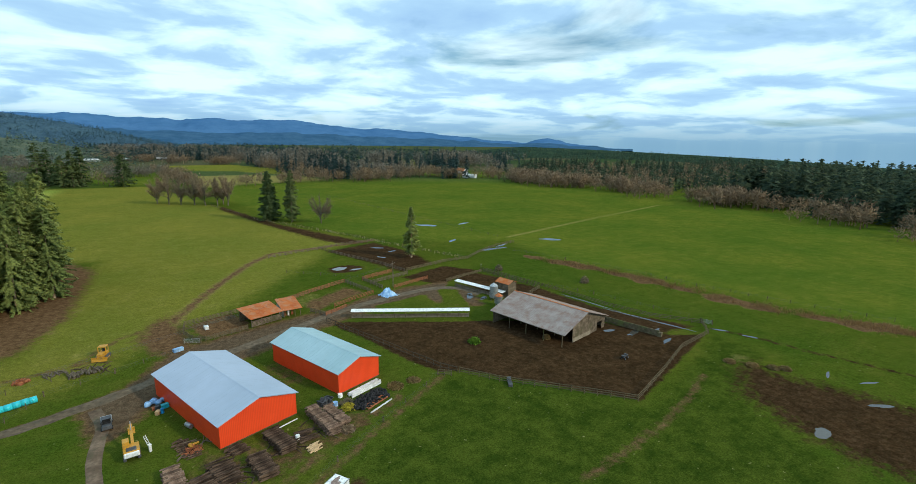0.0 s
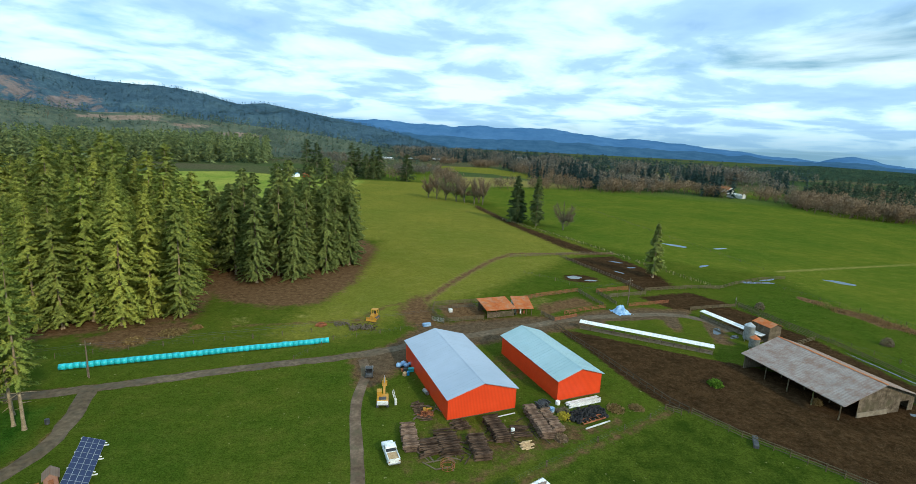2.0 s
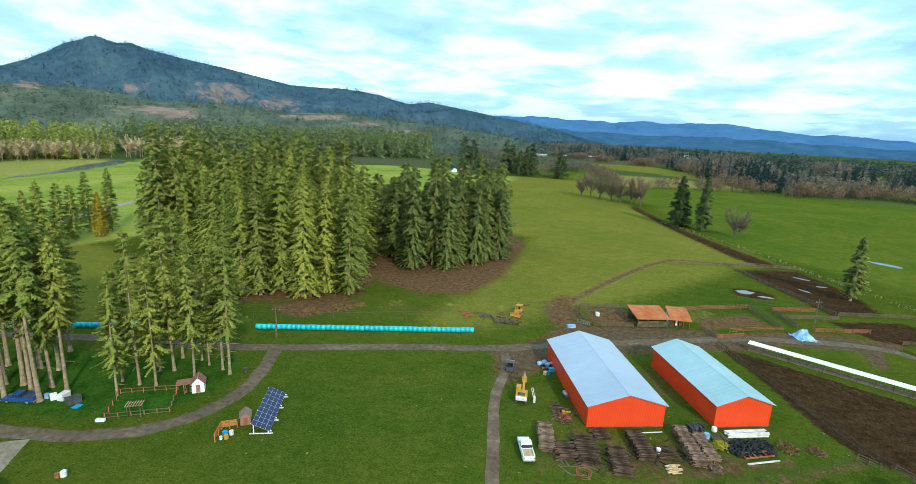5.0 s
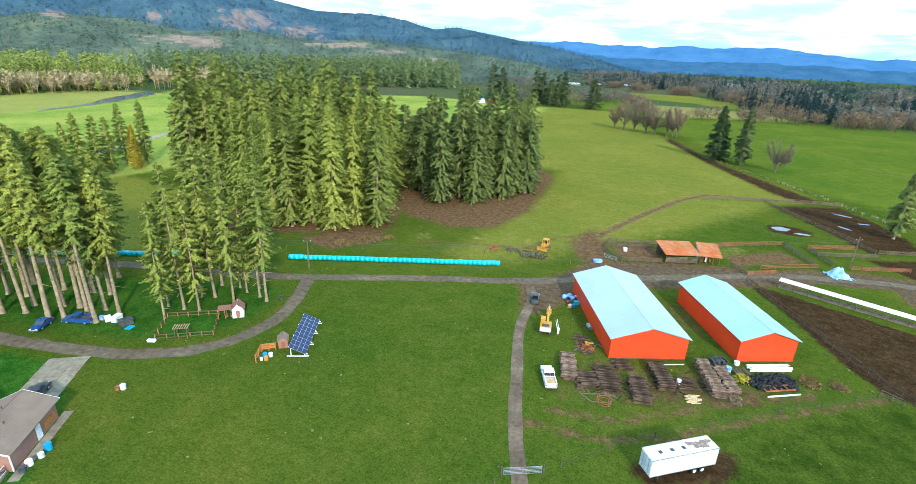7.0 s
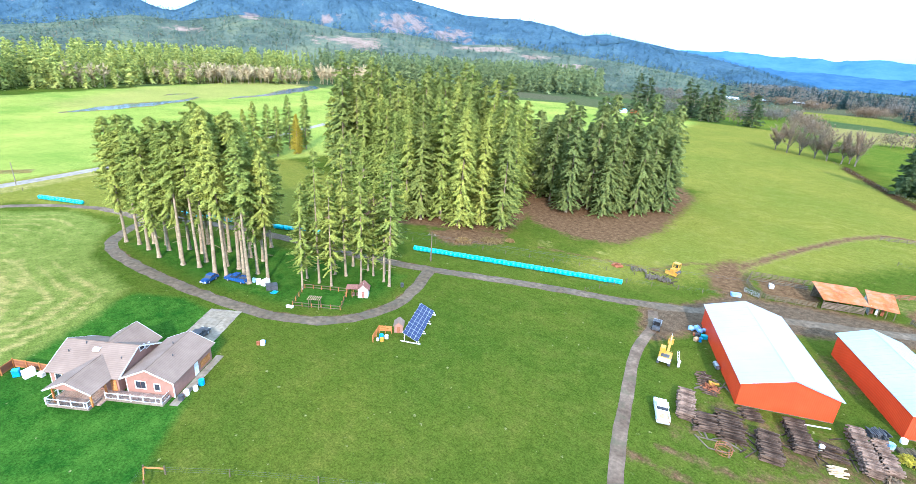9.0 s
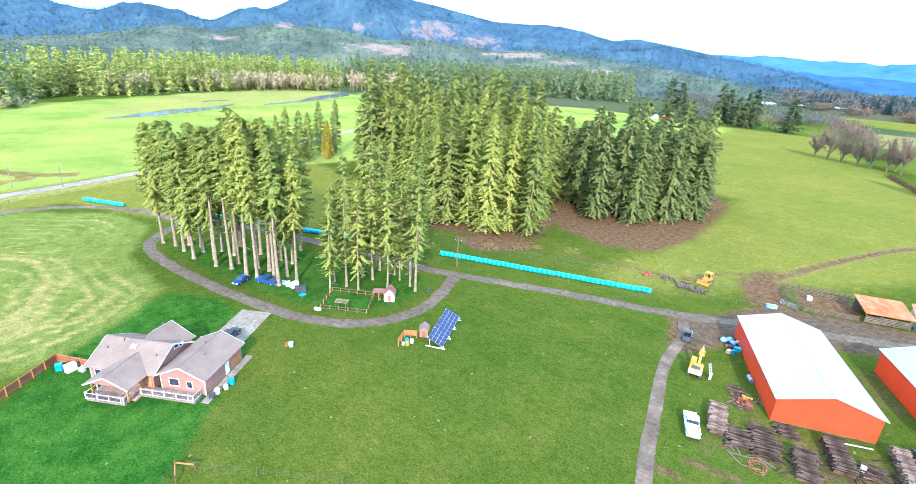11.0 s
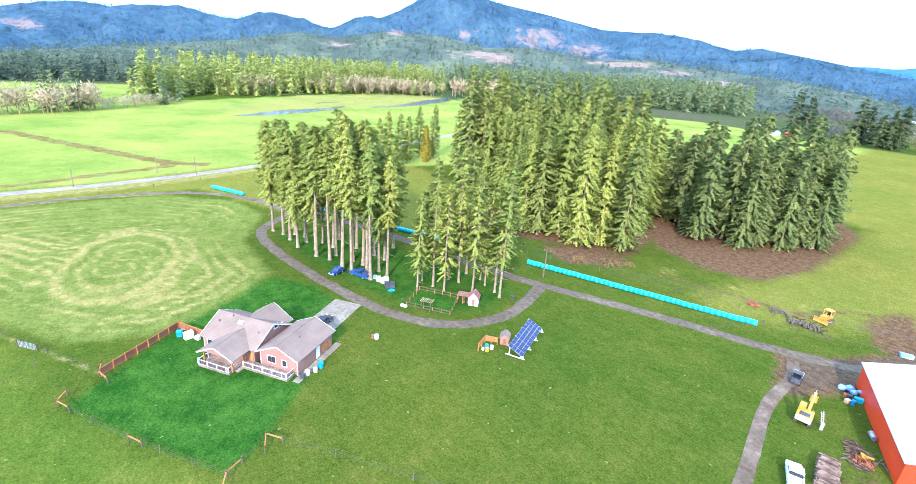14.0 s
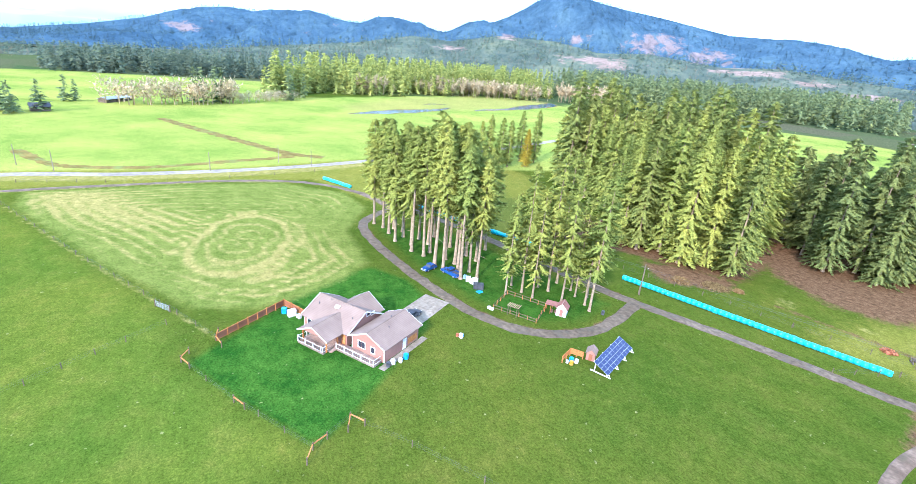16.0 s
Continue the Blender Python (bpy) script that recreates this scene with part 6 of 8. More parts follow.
fence("red-brown low fence at the road", [(25.9, 134.6), (29.5, 136.9), (33.0, 139.2)], M_REDRAIL, 4, 1.2, 2.0)
fence("red-brown fence behind the tarpaulin heap", [(52.3, 151.4), (60, 154.6), (67.1, 157.4)], M_REDRAIL, 4, 1.3, 2.4)
fence("old board fence on the grass slope", [(18.4, 212.7), (28, 216.7), (37.7, 220.1), (52, 226.2), (68.2, 228.8)], M_OLDWOOD, 3, 1.3, 2.8)
fence("old board fence of the upper corral", [(40.6, 222), (48, 204), (58, 184), (63, 170)], M_OLDWOOD, 3, 1.3, 2.8)
fence("rail gate across the track beside the shed", [(22.5, 139.5), (25.6, 134.8)], M_OLDWOOD, 4, 1.3, 2.0)
wire_fence("old wire fence with mossy posts below the meadow", [(-2, 395), (26, 308), (53.8, 262), (65.5, 238), (79, 207), (94.4, 178.3)], 4.0, 1.3)
wire_fence("wire fence of the big field", [(88, 430), (110, 320), (131, 214)], 7.0)
wire_fence("wire fence along the reedy drain", [(118, 188), (132, 160), (142, 136), (150, 110), (158, 90), (172, 62)], 6.0)
wire_fence("wire fence inside the drain", [(102, 132), (110, 118), (115, 104), (121, 90)], 6.0)
wire_fence("wire fence of thin posts over the pasture", [(-38, 100.6), (-32.6, 113), (-22, 118.5), (-12, 124)], 5.0)
wire_fence("wire fence behind the bale row", [(-88, 95), (-70, 104), (-52, 111), (-33, 119.6)], 6.0)
wire_fence("wire fence in the grass slope corral", [(22, 186), (33, 178), (42, 170)], 6.0)
wire_fence("sagging wire fence below the timber stacks", [(-5, 51.5), (6, 62.5), (14, 69), (24, 76.5), (36, 85), (40.2, 88.6)], 9.5, 1.1)
wire_fence("wire fence of the home lawn", [(-77.5, -8.6), (-64.8, -1.3), (-51.7, 7.7), (-55.7, 13.6)], 6.0, 1.1)
wire_fence("wire fence across the home pasture", [(-55.7, 13.6), (-47.8, 20.1), (-38.9, 26.6), (-12, 45)], 9.0, 1.1)
wire_fence("wire fence in a strip of bleached grass", [(-172, -57), (-129, -32), (-94, -10), (-83, -3.5)], 6.0, 1.1)
wire_fence("sagging wire fence by the field gate", [(-90.7, -11.5), (-86.5, -17.2), (-70, -40)], 5.0, 1.1)
wire_fence("roadside fence with pale posts", [(-196, -60), (-193, -28), (-195, 2), (-203, 34)], 9.0)


def brace(x, y, deg, second=None):
    """An H-brace of orange-brown rails at a fence corner."""
    b = thing("fence_brace", "orange-brown wooden corner brace of a wire fence", "fence", yawed(x, y, deg))
    for a in (0,) if second is None else (0, second):
        part("rail", RAILS[M_CEDARWOOD.name], None, b, at=pose(0, 0, 1.0, 0, 3, a) @ Matrix.Diagonal((2.5, 2.6, 1.0, 1)))
        part("post", POSTS[M_POST.name], None, b, at=pose(2.5 * math.cos(radians(a)), 2.5 * math.sin(radians(a)), 0) @ Matrix.Diagonal((1.2, 1.2, 0.95, 1)))
    part("post", POSTS[M_POST.name], None, b, at=Matrix.Diagonal((1.2, 1.2, 1.0, 1)))
    return b


brace(-77.5, -8.6, 30, 125)
brace(-51.7, 7.7, 122, 212)
brace(-55.7, 13.6, 40, -60)
brace(-64.8, -1.3, 32)
brace(-82.5, -3.5, 20, 150)


def gate(x, y, deg, w, label="grey tubular steel field gate"):
    g = thing("field_gate", label, "gate", yawed(x, y, deg))
    for z in (0.2, 0.42, 0.64, 0.86, 1.08, 1.25):
        bm = bmesh.new()
        tube(bm, (0, 0, z), (w, 0, z), 0.03, None, 6)
        part("rail", bm, M_STEEL, g)
    for x0 in (0, w / 2, w):
        bm = bmesh.new()
        tube(bm, (x0, 0, 0.1), (x0, 0, 1.3), 0.035, None, 6)
        part("upright", bm, M_STEEL, g)
    for x0 in (-0.25, w + 0.25):
        part("post", POSTS[M_POST.name], None, g, at=pose(x0, 0, 0) @ Matrix.Diagonal((1.3, 1.3, 1.1, 1)))
    return g


gate(-11.6, 47.0, 28, 5.0)
gate(-95.5, -11.4, -140, 3.6, "pale steel gate in the hedge line")
gate(91, 160.6, 60, 4.0)
gate(120.0, 85.2, -55, 2.5)
gate(-6.0, 128.6, 160, 3.6)

# cedar privacy fence beside the house
screen = thing("board_fence", "new orange cedar board fence beside the house", "fence", yawed(-82.5, -3.3))
for (ax, ay), (bx, by) in (((-82.5, -3.3), (-91.9, 8.9)), ((-91.9, 8.9), (-85.8, 12.4))):
    d, deg = math.hypot(bx - ax, by - ay), math.degrees(math.atan2(by - ay, bx - ax))
    n = int(d / 2.2)
    for i in range(n + 1):
        part("post", POSTS[M_CEDARWOOD.name], None, screen, at=pose(ax + (bx - ax) * i / n + 82.5, ay + (by - ay) * i / n + 3.3, 0) @ Matrix.Diagonal((1, 1, 1.25, 1)))
    for k in range(8):
        part("board", RAILS[M_REDRAIL.name if k % 7 else M_CEDARWOOD.name], None, screen, at=pose(ax + 82.5, ay + 3.3, 0.18 + k * 0.175, 0, 0, deg) @ Matrix.Translation((0, 0.09, 0)) @ Matrix.Diagonal((d, 0.8, 1.1, 1)))

# ---------------------------------------------------------------- wrapped bales


def bale_mesh(r=0.64, l=1.24):
    bm = bmesh.new()
    made = bmesh.ops.create_cone(bm, cap_ends=True, segments=20, radius1=r, radius2=r, depth=l)["verts"]
    bmesh.ops.transform(bm, matrix=pose(0, 0, r * 0.97, 0, 90, 0), verts=made)
    ends = [e for e in bm.edges if abs(abs(e.verts[0].co.x) - l / 2) < 1e-4 and abs(abs(e.verts[1].co.x) - l / 2) < 1e-4 and e.verts[0].co.x * e.verts[1].co.x > 0]
    bmesh.ops.bevel(bm, geom=ends, offset=0.03, segments=2, affect="EDGES")
    me = shared("bale", bm, M_TEAL)
    me.shade_smooth()
    return me


BALE = bale_mesh()


def bale_row(label, ax, ay, bx, by):
    r = thing("bale_row", label, "silage bales", yawed(ax, ay, math.degrees(math.atan2(by - ay, bx - ax))), group="wrapped bale rows")
    n = int(math.hypot(bx - ax, by - ay) / 1.2)
    for i in range(n):
        part("bale", BALE, None, r, at=pose(0.6 + i * 1.2, fence_rng.uniform(-0.04, 0.04), 0, fence_rng.uniform(-9, 9), 0, fence_rng.uniform(-1.5, 1.5)) @ Matrix.Diagonal((1, fence_rng.uniform(0.97, 1.03), fence_rng.uniform(0.97, 1.03), 1)))
    return r


bale_row("long row of turquoise plastic-wrapped silage bales", -83.0, 90.3, -32.6, 111.6)
bale_row("turquoise wrapped bales half hidden by the firs", -150, 58.6, -108.0, 79.6)
bale_row("turquoise wrapped bales at the field's far corner", -190.5, 35.4, -176.5, 42.6)

# ---------------------------------------------------------------- poles and wires


def power_pole(x, y, h, deg=0.0, arm=True):
    p = thing("power_pole", "weathered wooden power pole", "pole", yawed(x, y, deg))
    bm = bmesh.new()
    tube(bm, (0, 0, -0.2), (0, 0, h), 0.16, 0.11, 9)
    part("pole", bm, M_OLDWOOD if arm else M_CONCRETE, p)
    if arm:
        part("crossarm", boxes((-0.9, 0.9, -0.06, 0.06, h - 0.9, h - 0.78)), M_OLDWOOD, p)
        for ix in (-0.8, 0, 0.8):
            bm = bmesh.new()
            tube(bm, (ix, 0, h - 0.78), (ix, 0, h - 0.6), 0.05, 0.03, 6)
            part("insulator", bm, M_WHITE, p)
    return p


power_pole(-74.8, 87.8, 8.0, 25)
power_pole(52.6, 153.7, 9.0, 25)
bm = bmesh.new()
tube(bm, (0, 0, 0.2), (0, 0, 2.2), 0.09, None, 7)
part("marker", bm, M_CEDARWOOD, power_pole(-75.4, 88.3, 2.2, 0, False), "yellow pole guard")
for x, y in ((-207.2, -4.5), (-221.1, 22.0), (-212.6, 34.3), (-211.1, -53.6), (-221.8, -66.6), (-200, -92)):
    power_pole(x, y, 7.5, 80, False)
wires = thing("overhead_wires", "thin sagging overhead wires between poles", "wires", yawed(-74.8, 87.8), kind="")
for dz in (7.3, 6.9):
    for (bx, by, bz, sag) in ((127.4, 65.9, dz + 1, 6.4), (-70, -28, dz, 4.0)):
        pts = [Vector((bx * t / 16, by * t / 16, dz + (bz - dz) * t / 16 - sag * (t / 16) * (1 - t / 16))) for t in range(17)]
        verts, faces = [], []
        for q in pts:
            verts += [q + Vector((0, 0, 0.02)), q + Vector((0.015, 0, -0.012)), q + Vector((-0.015, 0, -0.012))]
        for i in range(16):
            faces += [(3 * i + j, 3 * i + (j + 1) % 3, 3 * i + 3 + (j + 1) % 3, 3 * i + 3 + j) for j in range(3)]
        part("wire", mesh_of("wire", verts, faces, M_DARK), None, wires)

# ---------------------------------------------------------------- vehicles


def wheel(parent, x, y, r=0.38, w=0.24, mat=None):
    bm = bmesh.new()
    tube(bm, (x, y - w / 2, r), (x, y + w / 2, r), r, None, 18)
    bmesh.ops.bevel(bm, geom=[e for e in bm.edges if abs(e.verts[0].co.y - e.verts[1].co.y) < 1e-4], offset=0.05, segments=2, affect="EDGES")
    t = part("wheel", bm, M_BLACK, parent, "black rubber tyre")
    bm = bmesh.new()
    tube(bm, (x, y - w / 2 - 0.01, r), (x, y + w / 2 + 0.01, r), r * 0.55, None, 14)
    part("rim", bm, mat or M_STEEL, t, "steel wheel rim")


def side_profile(outline, y0, y1, bevel=0.06):
    bm = upright([(x, z) for x, z in outline], y0, y1)
    bmesh.ops.bevel(bm, geom=[e for e in bm.edges], offset=bevel, segments=2, affect="EDGES", clamp_overlap=True)
    return bm


def car(name, label, x, y, deg, paint, pickup=True, l=5.5, w=1.9, load=None):
    c = thing(name, label, "pickup truck" if pickup else "car", yawed(x, y, deg))
    h = w / 2
    if pickup:
        body = [(-l / 2, 0.42), (l / 2, 0.42), (l / 2, 0.95), (l / 2 - 1.25, 1.08), (l / 2 - 1.3, 1.12), (-l / 2, 1.08)]
        cab = [(l / 2 - 1.35, 1.05), (l / 2 - 1.95, 1.72), (-0.25, 1.76), (-0.45, 1.05)]
    else:
        body = [(-l / 2, 0.38), (l / 2, 0.38), (l / 2, 0.82), (l / 2 - 1.2, 0.98), (-l / 2 + 0.3, 1.0), (-l / 2, 0.9)]
        cab = [(l / 2 - 1.25, 0.95), (l / 2 - 2.0, 1.45), (-l / 2 + 1.0, 1.5), (-l / 2 + 0.35, 0.96)]
    shell = part("body", side_profile(body, -h, h), paint, c, "painted body shell")
    part("cab", side_profile(cab, -h + 0.08, h - 0.08, 0.05), M_GLASS, c, "dark cab glass")
    top = max(z for _, z in cab)
    xs = [p[0] for p in cab if p[1] > top - 0.08]
    part("cab_roof", boxes((min(xs) - 0.06, max(xs) + 0.1, -h + 0.06, h - 0.06, top - 0.03, top + 0.05), bevel=0.03), paint, c)
    for px in (min(xs), (min(xs) + max(xs)) / 2, max(xs)):
        part("pillar", boxes((px - 0.05, px + 0.05, -h + 0.05, h - 0.05, 1.0, top)), paint, c)
    if pickup:
        part("bed_floor", boxes((-l / 2 + 0.1, -0.62, -h + 0.14, h - 0.14, 1.085, 1.10)), M_DARK if load is None else load, c, "cargo bed")
        part("bed_side", boxes((-l / 2 + 0.04, -0.5, -h + 0.02, -h + 0.12, 1.05, 1.34)), paint, c)
        part("bed_side", boxes((-l / 2 + 0.04, -0.5, h - 0.12, h - 0.02, 1.05, 1.34)), paint, c)
        part("tailgate", boxes((-l / 2 - 0.02, -l / 2 + 0.07, -h + 0.05, h - 0.05, 0.8, 1.34)), paint, c)
    part("bumper", boxes((l / 2 - 0.02, l / 2 + 0.1, -h + 0.05, h - 0.05, 0.42, 0.62), bevel=0.03), M_STEEL, c)
    part("bumper", boxes((-l / 2 - 0.12, -l / 2, -h + 0.05, h - 0.05, 0.42, 0.62), bevel=0.03), M_STEEL, c)
    for s in (-1, 1):
        part("headlight", boxes((l / 2 - 0.03, l / 2 + 0.03, s * (h - 0.3) - 0.17, s * (h - 0.3) + 0.17, 0.68, 0.84)), M_LAMPGLASS, c)
        part("tail_light", boxes((-l / 2 - 0.04, -l / 2 + 0.03, s * (h - 0.12) - 0.08, s * (h - 0.12) + 0.08, 0.8, 1.0)), M_RUBBLE, c)
        for wx in (l / 2 - 0.95, -l / 2 + 1.05):
            wheel(c, wx, s * (h - 0.12))
    return c


car("pickup", "white pickup truck with sawn lumber in its bed", -10.9, 69.3, 112.5, M_WHITE, load=M_PINE)
car("pickup", "blue pickup truck parked under the firs", -96.8, 48.0, -160, M_BLUE)
car("car", "dark blue hatchback parked in grass", -100.9, 43.9, -65, M_BLUE, False, 4.1, 1.7)
car("car", "black car parked on the concrete driveway", -80.4, 31.9, 124, M_DARK, False, 4.6, 1.8)


def utility_cart(x, y, deg):
    c = thing("utility_cart", "dark two-seat utility cart on the dirt lane", "vehicle", yawed(x, y, deg))
    part("chassis", boxes((-1.9, 1.9, -0.75, 0.75, 0.35, 0.75), bevel=0.06), M_DARK, c)
    part("cargo_box", boxes((-1.9, -0.2, -0.8, -0.72, 0.75, 1.15), (-1.9, -0.2, 0.72, 0.8, 0.75, 1.15), (-1.95, -1.88, -0.8, 0.8, 0.75, 1.15), (-0.25, -0.18, -0.8, 0.8, 0.75, 1.15), (-1.9, -0.2, -0.72, 0.72, 0.70, 0.76)), M_STEEL, c, "grey steel cargo box")
    part("load", boxes((-1.5, -0.7, -0.3, 0.4, 0.78, 1.05), bevel=0.1), M_YELLOW, c, "yellow load in the box")
    part("hood", boxes((1.0, 1.95, -0.65, 0.65, 0.75, 1.05), bevel=0.1), M_DARK, c)
    part("seat", boxes((-0.05, 0.45, -0.6, 0.6, 0.75, 1.0), (-0.1, 0.05, -0.6, 0.6, 0.95, 1.45), bevel=0.05), M_BLACK, c)
    part("roof", boxes((-0.2, 1.0, -0.72, 0.72, 1.88, 1.94), bevel=0.02), M_DARK, c)
    for px in (-0.15, 0.95):
        for py in (-0.68, 0.68):
            part("roll_bar", boxes((px - 0.03, px + 0.03, py - 0.03, py + 0.03, 0.75, 1.9)), M_DARK, c)
    for wx in (-1.25, 1.3):
        for wy in (-0.75, 0.75):
            wheel(c, wx, wy, 0.33, 0.26)


utility_cart(-20.0, 95.9, -80)


def excavator(x, y, deg):
    e = thing("excavator", "yellow tracked excavator with its arm folded forward", "excavator", yawed(x, y, deg))
    for s in (-1, 1):
        bm = side_profile([(-1.5, 0.15), (-1.2, 0), (1.2, 0), (1.5, 0.15), (1.55, 0.45), (1.25, 0.72), (-1.25, 0.72), (-1.55, 0.45)], s * 0.95 - 0.22, s * 0.95 + 0.22, 0.04)
        part("track", bm, M_DARK, e, "black crawler track")
    part("undercarriage", boxes((-0.8, 0.8, -0.75, 0.75, 0.3, 0.8)), M_DARK, e)
    part("house", boxes((-1.7, 0.9, -1.1, 1.1, 0.85, 1.75), bevel=0.1), M_YELLOW, e, "yellow engine housing")
    part("counterweight", boxes((-2.1, -1.7, -1.05, 1.05, 0.9, 1.7), bevel=0.12), M_WHITE, e, "pale counterweight")
    part("grille", boxes((-1.5, -0.4, -0.7, 0.7, 1.752, 1.80)), M_DARK, e)
    cab = part("cab", boxes((-0.3, 1.0, 0.2, 1.1, 1.7, 2.75), bevel=0.06), M_YELLOW, e, "yellow operator's cab")
    part("cab_window", boxes((0.95, 1.02, 0.3, 1.0, 1.9, 2.6), (-0.15, 0.85, 1.06, 1.12, 1.9, 2.6)), M_GLASS, cab)
    bm = bmesh.new()
    box(bm, 0, 3.6, -0.22, 0.22, -0.2, 0.25, pose(0.6, -0.25, 1.6, 0, -32, 0), bevel=0.05)
    part("boom", bm, M_YELLOW, e)
    bm = bmesh.new()
    box(bm, 0, 2.7, -0.17, 0.17, -0.15, 0.2, pose(3.6, -0.25, 3.5, 0, 38, 0), bevel=0.04)
    part("stick", bm, M_YELLOW, e)
    part("bucket", side_profile([(5.5, 1.9), (6.1, 1.8), (6.3, 1.2), (5.9, 0.75), (5.3, 0.9), (5.5, 1.4)], -0.75, 0.25, 0.03), M_YELLOW, e, "worn digging bucket")
    for z0, z1, x0, x1 in ((1.5, 2.9, 1.0, 2.6), (3.2, 3.9, 2.4, 4.0)):
        bm = bmesh.new()
        tube(bm, (x0, -0.25, z0), (x1, -0.25, z1), 0.07, 0.05, 8)
        part("ram", bm, M_STEEL, e)


excavator(-15.0, 84.6, 99)


def crawler(x, y, deg):
    c = thing("bulldozer", "old yellow bulldozer with a roll cage in the pasture", "bulldozer", yawed(x, y, deg))
    for s in (-1, 1):
        part("track", side_profile([(-1.4, 0.2), (-1.1, 0), (1.1, 0), (1.4, 0.2), (1.4, 0.6), (1.1, 0.85), (-1.1, 0.85), (-1.4, 0.6)], s * 0.9 - 0.25, s * 0.9 + 0.25, 0.04), M_DARK, c)
    part("engine", boxes((0.1, 1.9, -0.55, 0.55, 0.6, 1.7), bevel=0.08), M_YELLOW, c)
    part("cowl", boxes((-1.4, 0.2, -0.75, 0.75, 0.7, 1.4), bevel=0.06), M_YELLOW, c)
    part("canopy", boxes((-1.3, 0.3, -0.85, 0.85, 2.65, 2.8), bevel=0.04), M_YELLOW, c)
    for px in (-1.2, 0.2):
        for py in (-0.75, 0.75):
            part("cage_post", boxes((px - 0.07, px + 0.07, py - 0.07, py + 0.07, 1.3, 2.7)), M_YELLOW, c)
    part("seat", boxes((-0.9, -0.4, -0.3, 0.3, 1.4, 1.6), (-1.0, -0.85, -0.3, 0.3, 1.5, 2.1), bevel=0.04), M_BLACK, c)
    bm = side_profile([(2.12, 0.1), (2.0, 0.55), (2.12, 1.15), (2.24, 1.15), (2.13, 0.6), (2.24, 0.1)], -1.5, 1.5, 0.01)
    part("blade", bm, M_YELLOW, c, "curved dozer blade")
    for s in (-1, 1):
        part("push_arm", boxes((-0.4, 2.1, s * 1.2 - 0.07, s * 1.2 + 0.07, 0.35, 0.5)), M_YELLOW, c)


crawler(-25.6, 128.6, -100)


def box_trailer():
    t = thing("box_trailer", "old white box trailer with a rust-torn roof", "trailer", yawed(4.95, 54.4, 37.6))
    l, w = 10.0, 2.35
    part("body", boxes((0, l, -w / 2, w / 2, 1.05, 3.75), bevel=0.05), M_WHITE, t, "white riveted box body")
    for s in (-1, 1):
        for z in (1.05, 3.68):
            part("edge_rail", boxes((-0.02, l + 0.02, s * w / 2 - 0.03, s * w / 2 + 0.03, z, z + 0.1)), M_STEEL, t)
    for i in range(3):
        part("roof_hatch", boxes((1.6 + i * 1.75, 2.1 + i * 1.75, -0.3, 0.2, 3.752, 3.79)), M_DARK, t, "dark open roof vent")
    patch = blob("rust_patch", "", 0, 0, 1.5, 0.75, 0, M_TORN, 0, 3, n=60, ragged=0.9)
    for key in ("kind", "category"):
        del patch[key]
    patch.parent, patch.matrix_basis = t, pose(7.7, 0.1, 3.756)
    tagged(patch, "jagged patch of brown rust")
    part("rear_door", boxes((-0.04, 0.0, -w / 2 + 0.12, -0.03, 1.15, 3.6)), M_DIRTYWHITE, t, "pale rear door leaf")
    part("rear_door", boxes((-0.04, 0.0, 0.03, w / 2 - 0.12, 1.15, 3.6)), M_DIRTYWHITE, t)
    for s in (-0.6, 0.6):
        part("door_bar", boxes((-0.08, -0.04, s - 0.03, s + 0.03, 1.15, 3.6)), M_STEEL, t)
    part("underframe", boxes((0.3, l - 0.3, -0.5, -0.35, 0.8, 1.05), (0.3, l - 0.3, 0.35, 0.5, 0.8, 1.05)), M_DARK, t)
    for wx in (6.9, 8.1):
        for wy in (-w / 2 + 0.2, w / 2 - 0.2):
            wheel(t, wx, wy, 0.48, 0.3, M_WHITE)
    for wy in (-0.7, 0.7):
        part("landing_leg", boxes((1.6, 1.75, wy - 0.07, wy + 0.07, 0, 1.05)), M_DARK, t)


box_trailer()

# ---------------------------------------------------------------- timber stacks and scrap
pile_rng = random.Random(23)


def timber_stack(label, ax, ay, bx, by, span, layers, mat, tidy=1.0, size=0.2, name="timber_stack"):
    """A row of timbers laid across the line from a to b."""
    d, deg = math.hypot(bx - ax, by - ay), math.degrees(math.atan2(by - ay, bx - ax))
    s = thing(name, label, "timber", yawed(ax, ay, deg))
    me = shared("timber", boxes((-size * 0.42, size * 0.42, -0.5, 0.5, 0, size * 0.9), bevel=0.015), mat)
    n = max(3, int(d / (size * 1.42)))
    for k in range(layers):
        for i in range(n):
            if pile_rng.random() < (0.10 if k else 0.0) + (0.18 if tidy < 0.8 and k else 0):
                continue
            wob = (1.4 - tidy)
            part("timber", me, None, s, at=pose((i + 0.5) * d / n + pile_rng.uniform(-0.05, 0.05), pile_rng.uniform(-0.75, 0.75) * wob, k * size * 0.92 + 0.002 * i + pile_rng.uniform(0, 0.09) * (1.25 - tidy),
                 pile_rng.uniform(-2, 2) * wob, 0, pile_rng.uniform(-22, 22) * wob * wob) @ Matrix.Diagonal((1, span * pile_rng.uniform(0.9, 1.06), 1, 1)))
    return s


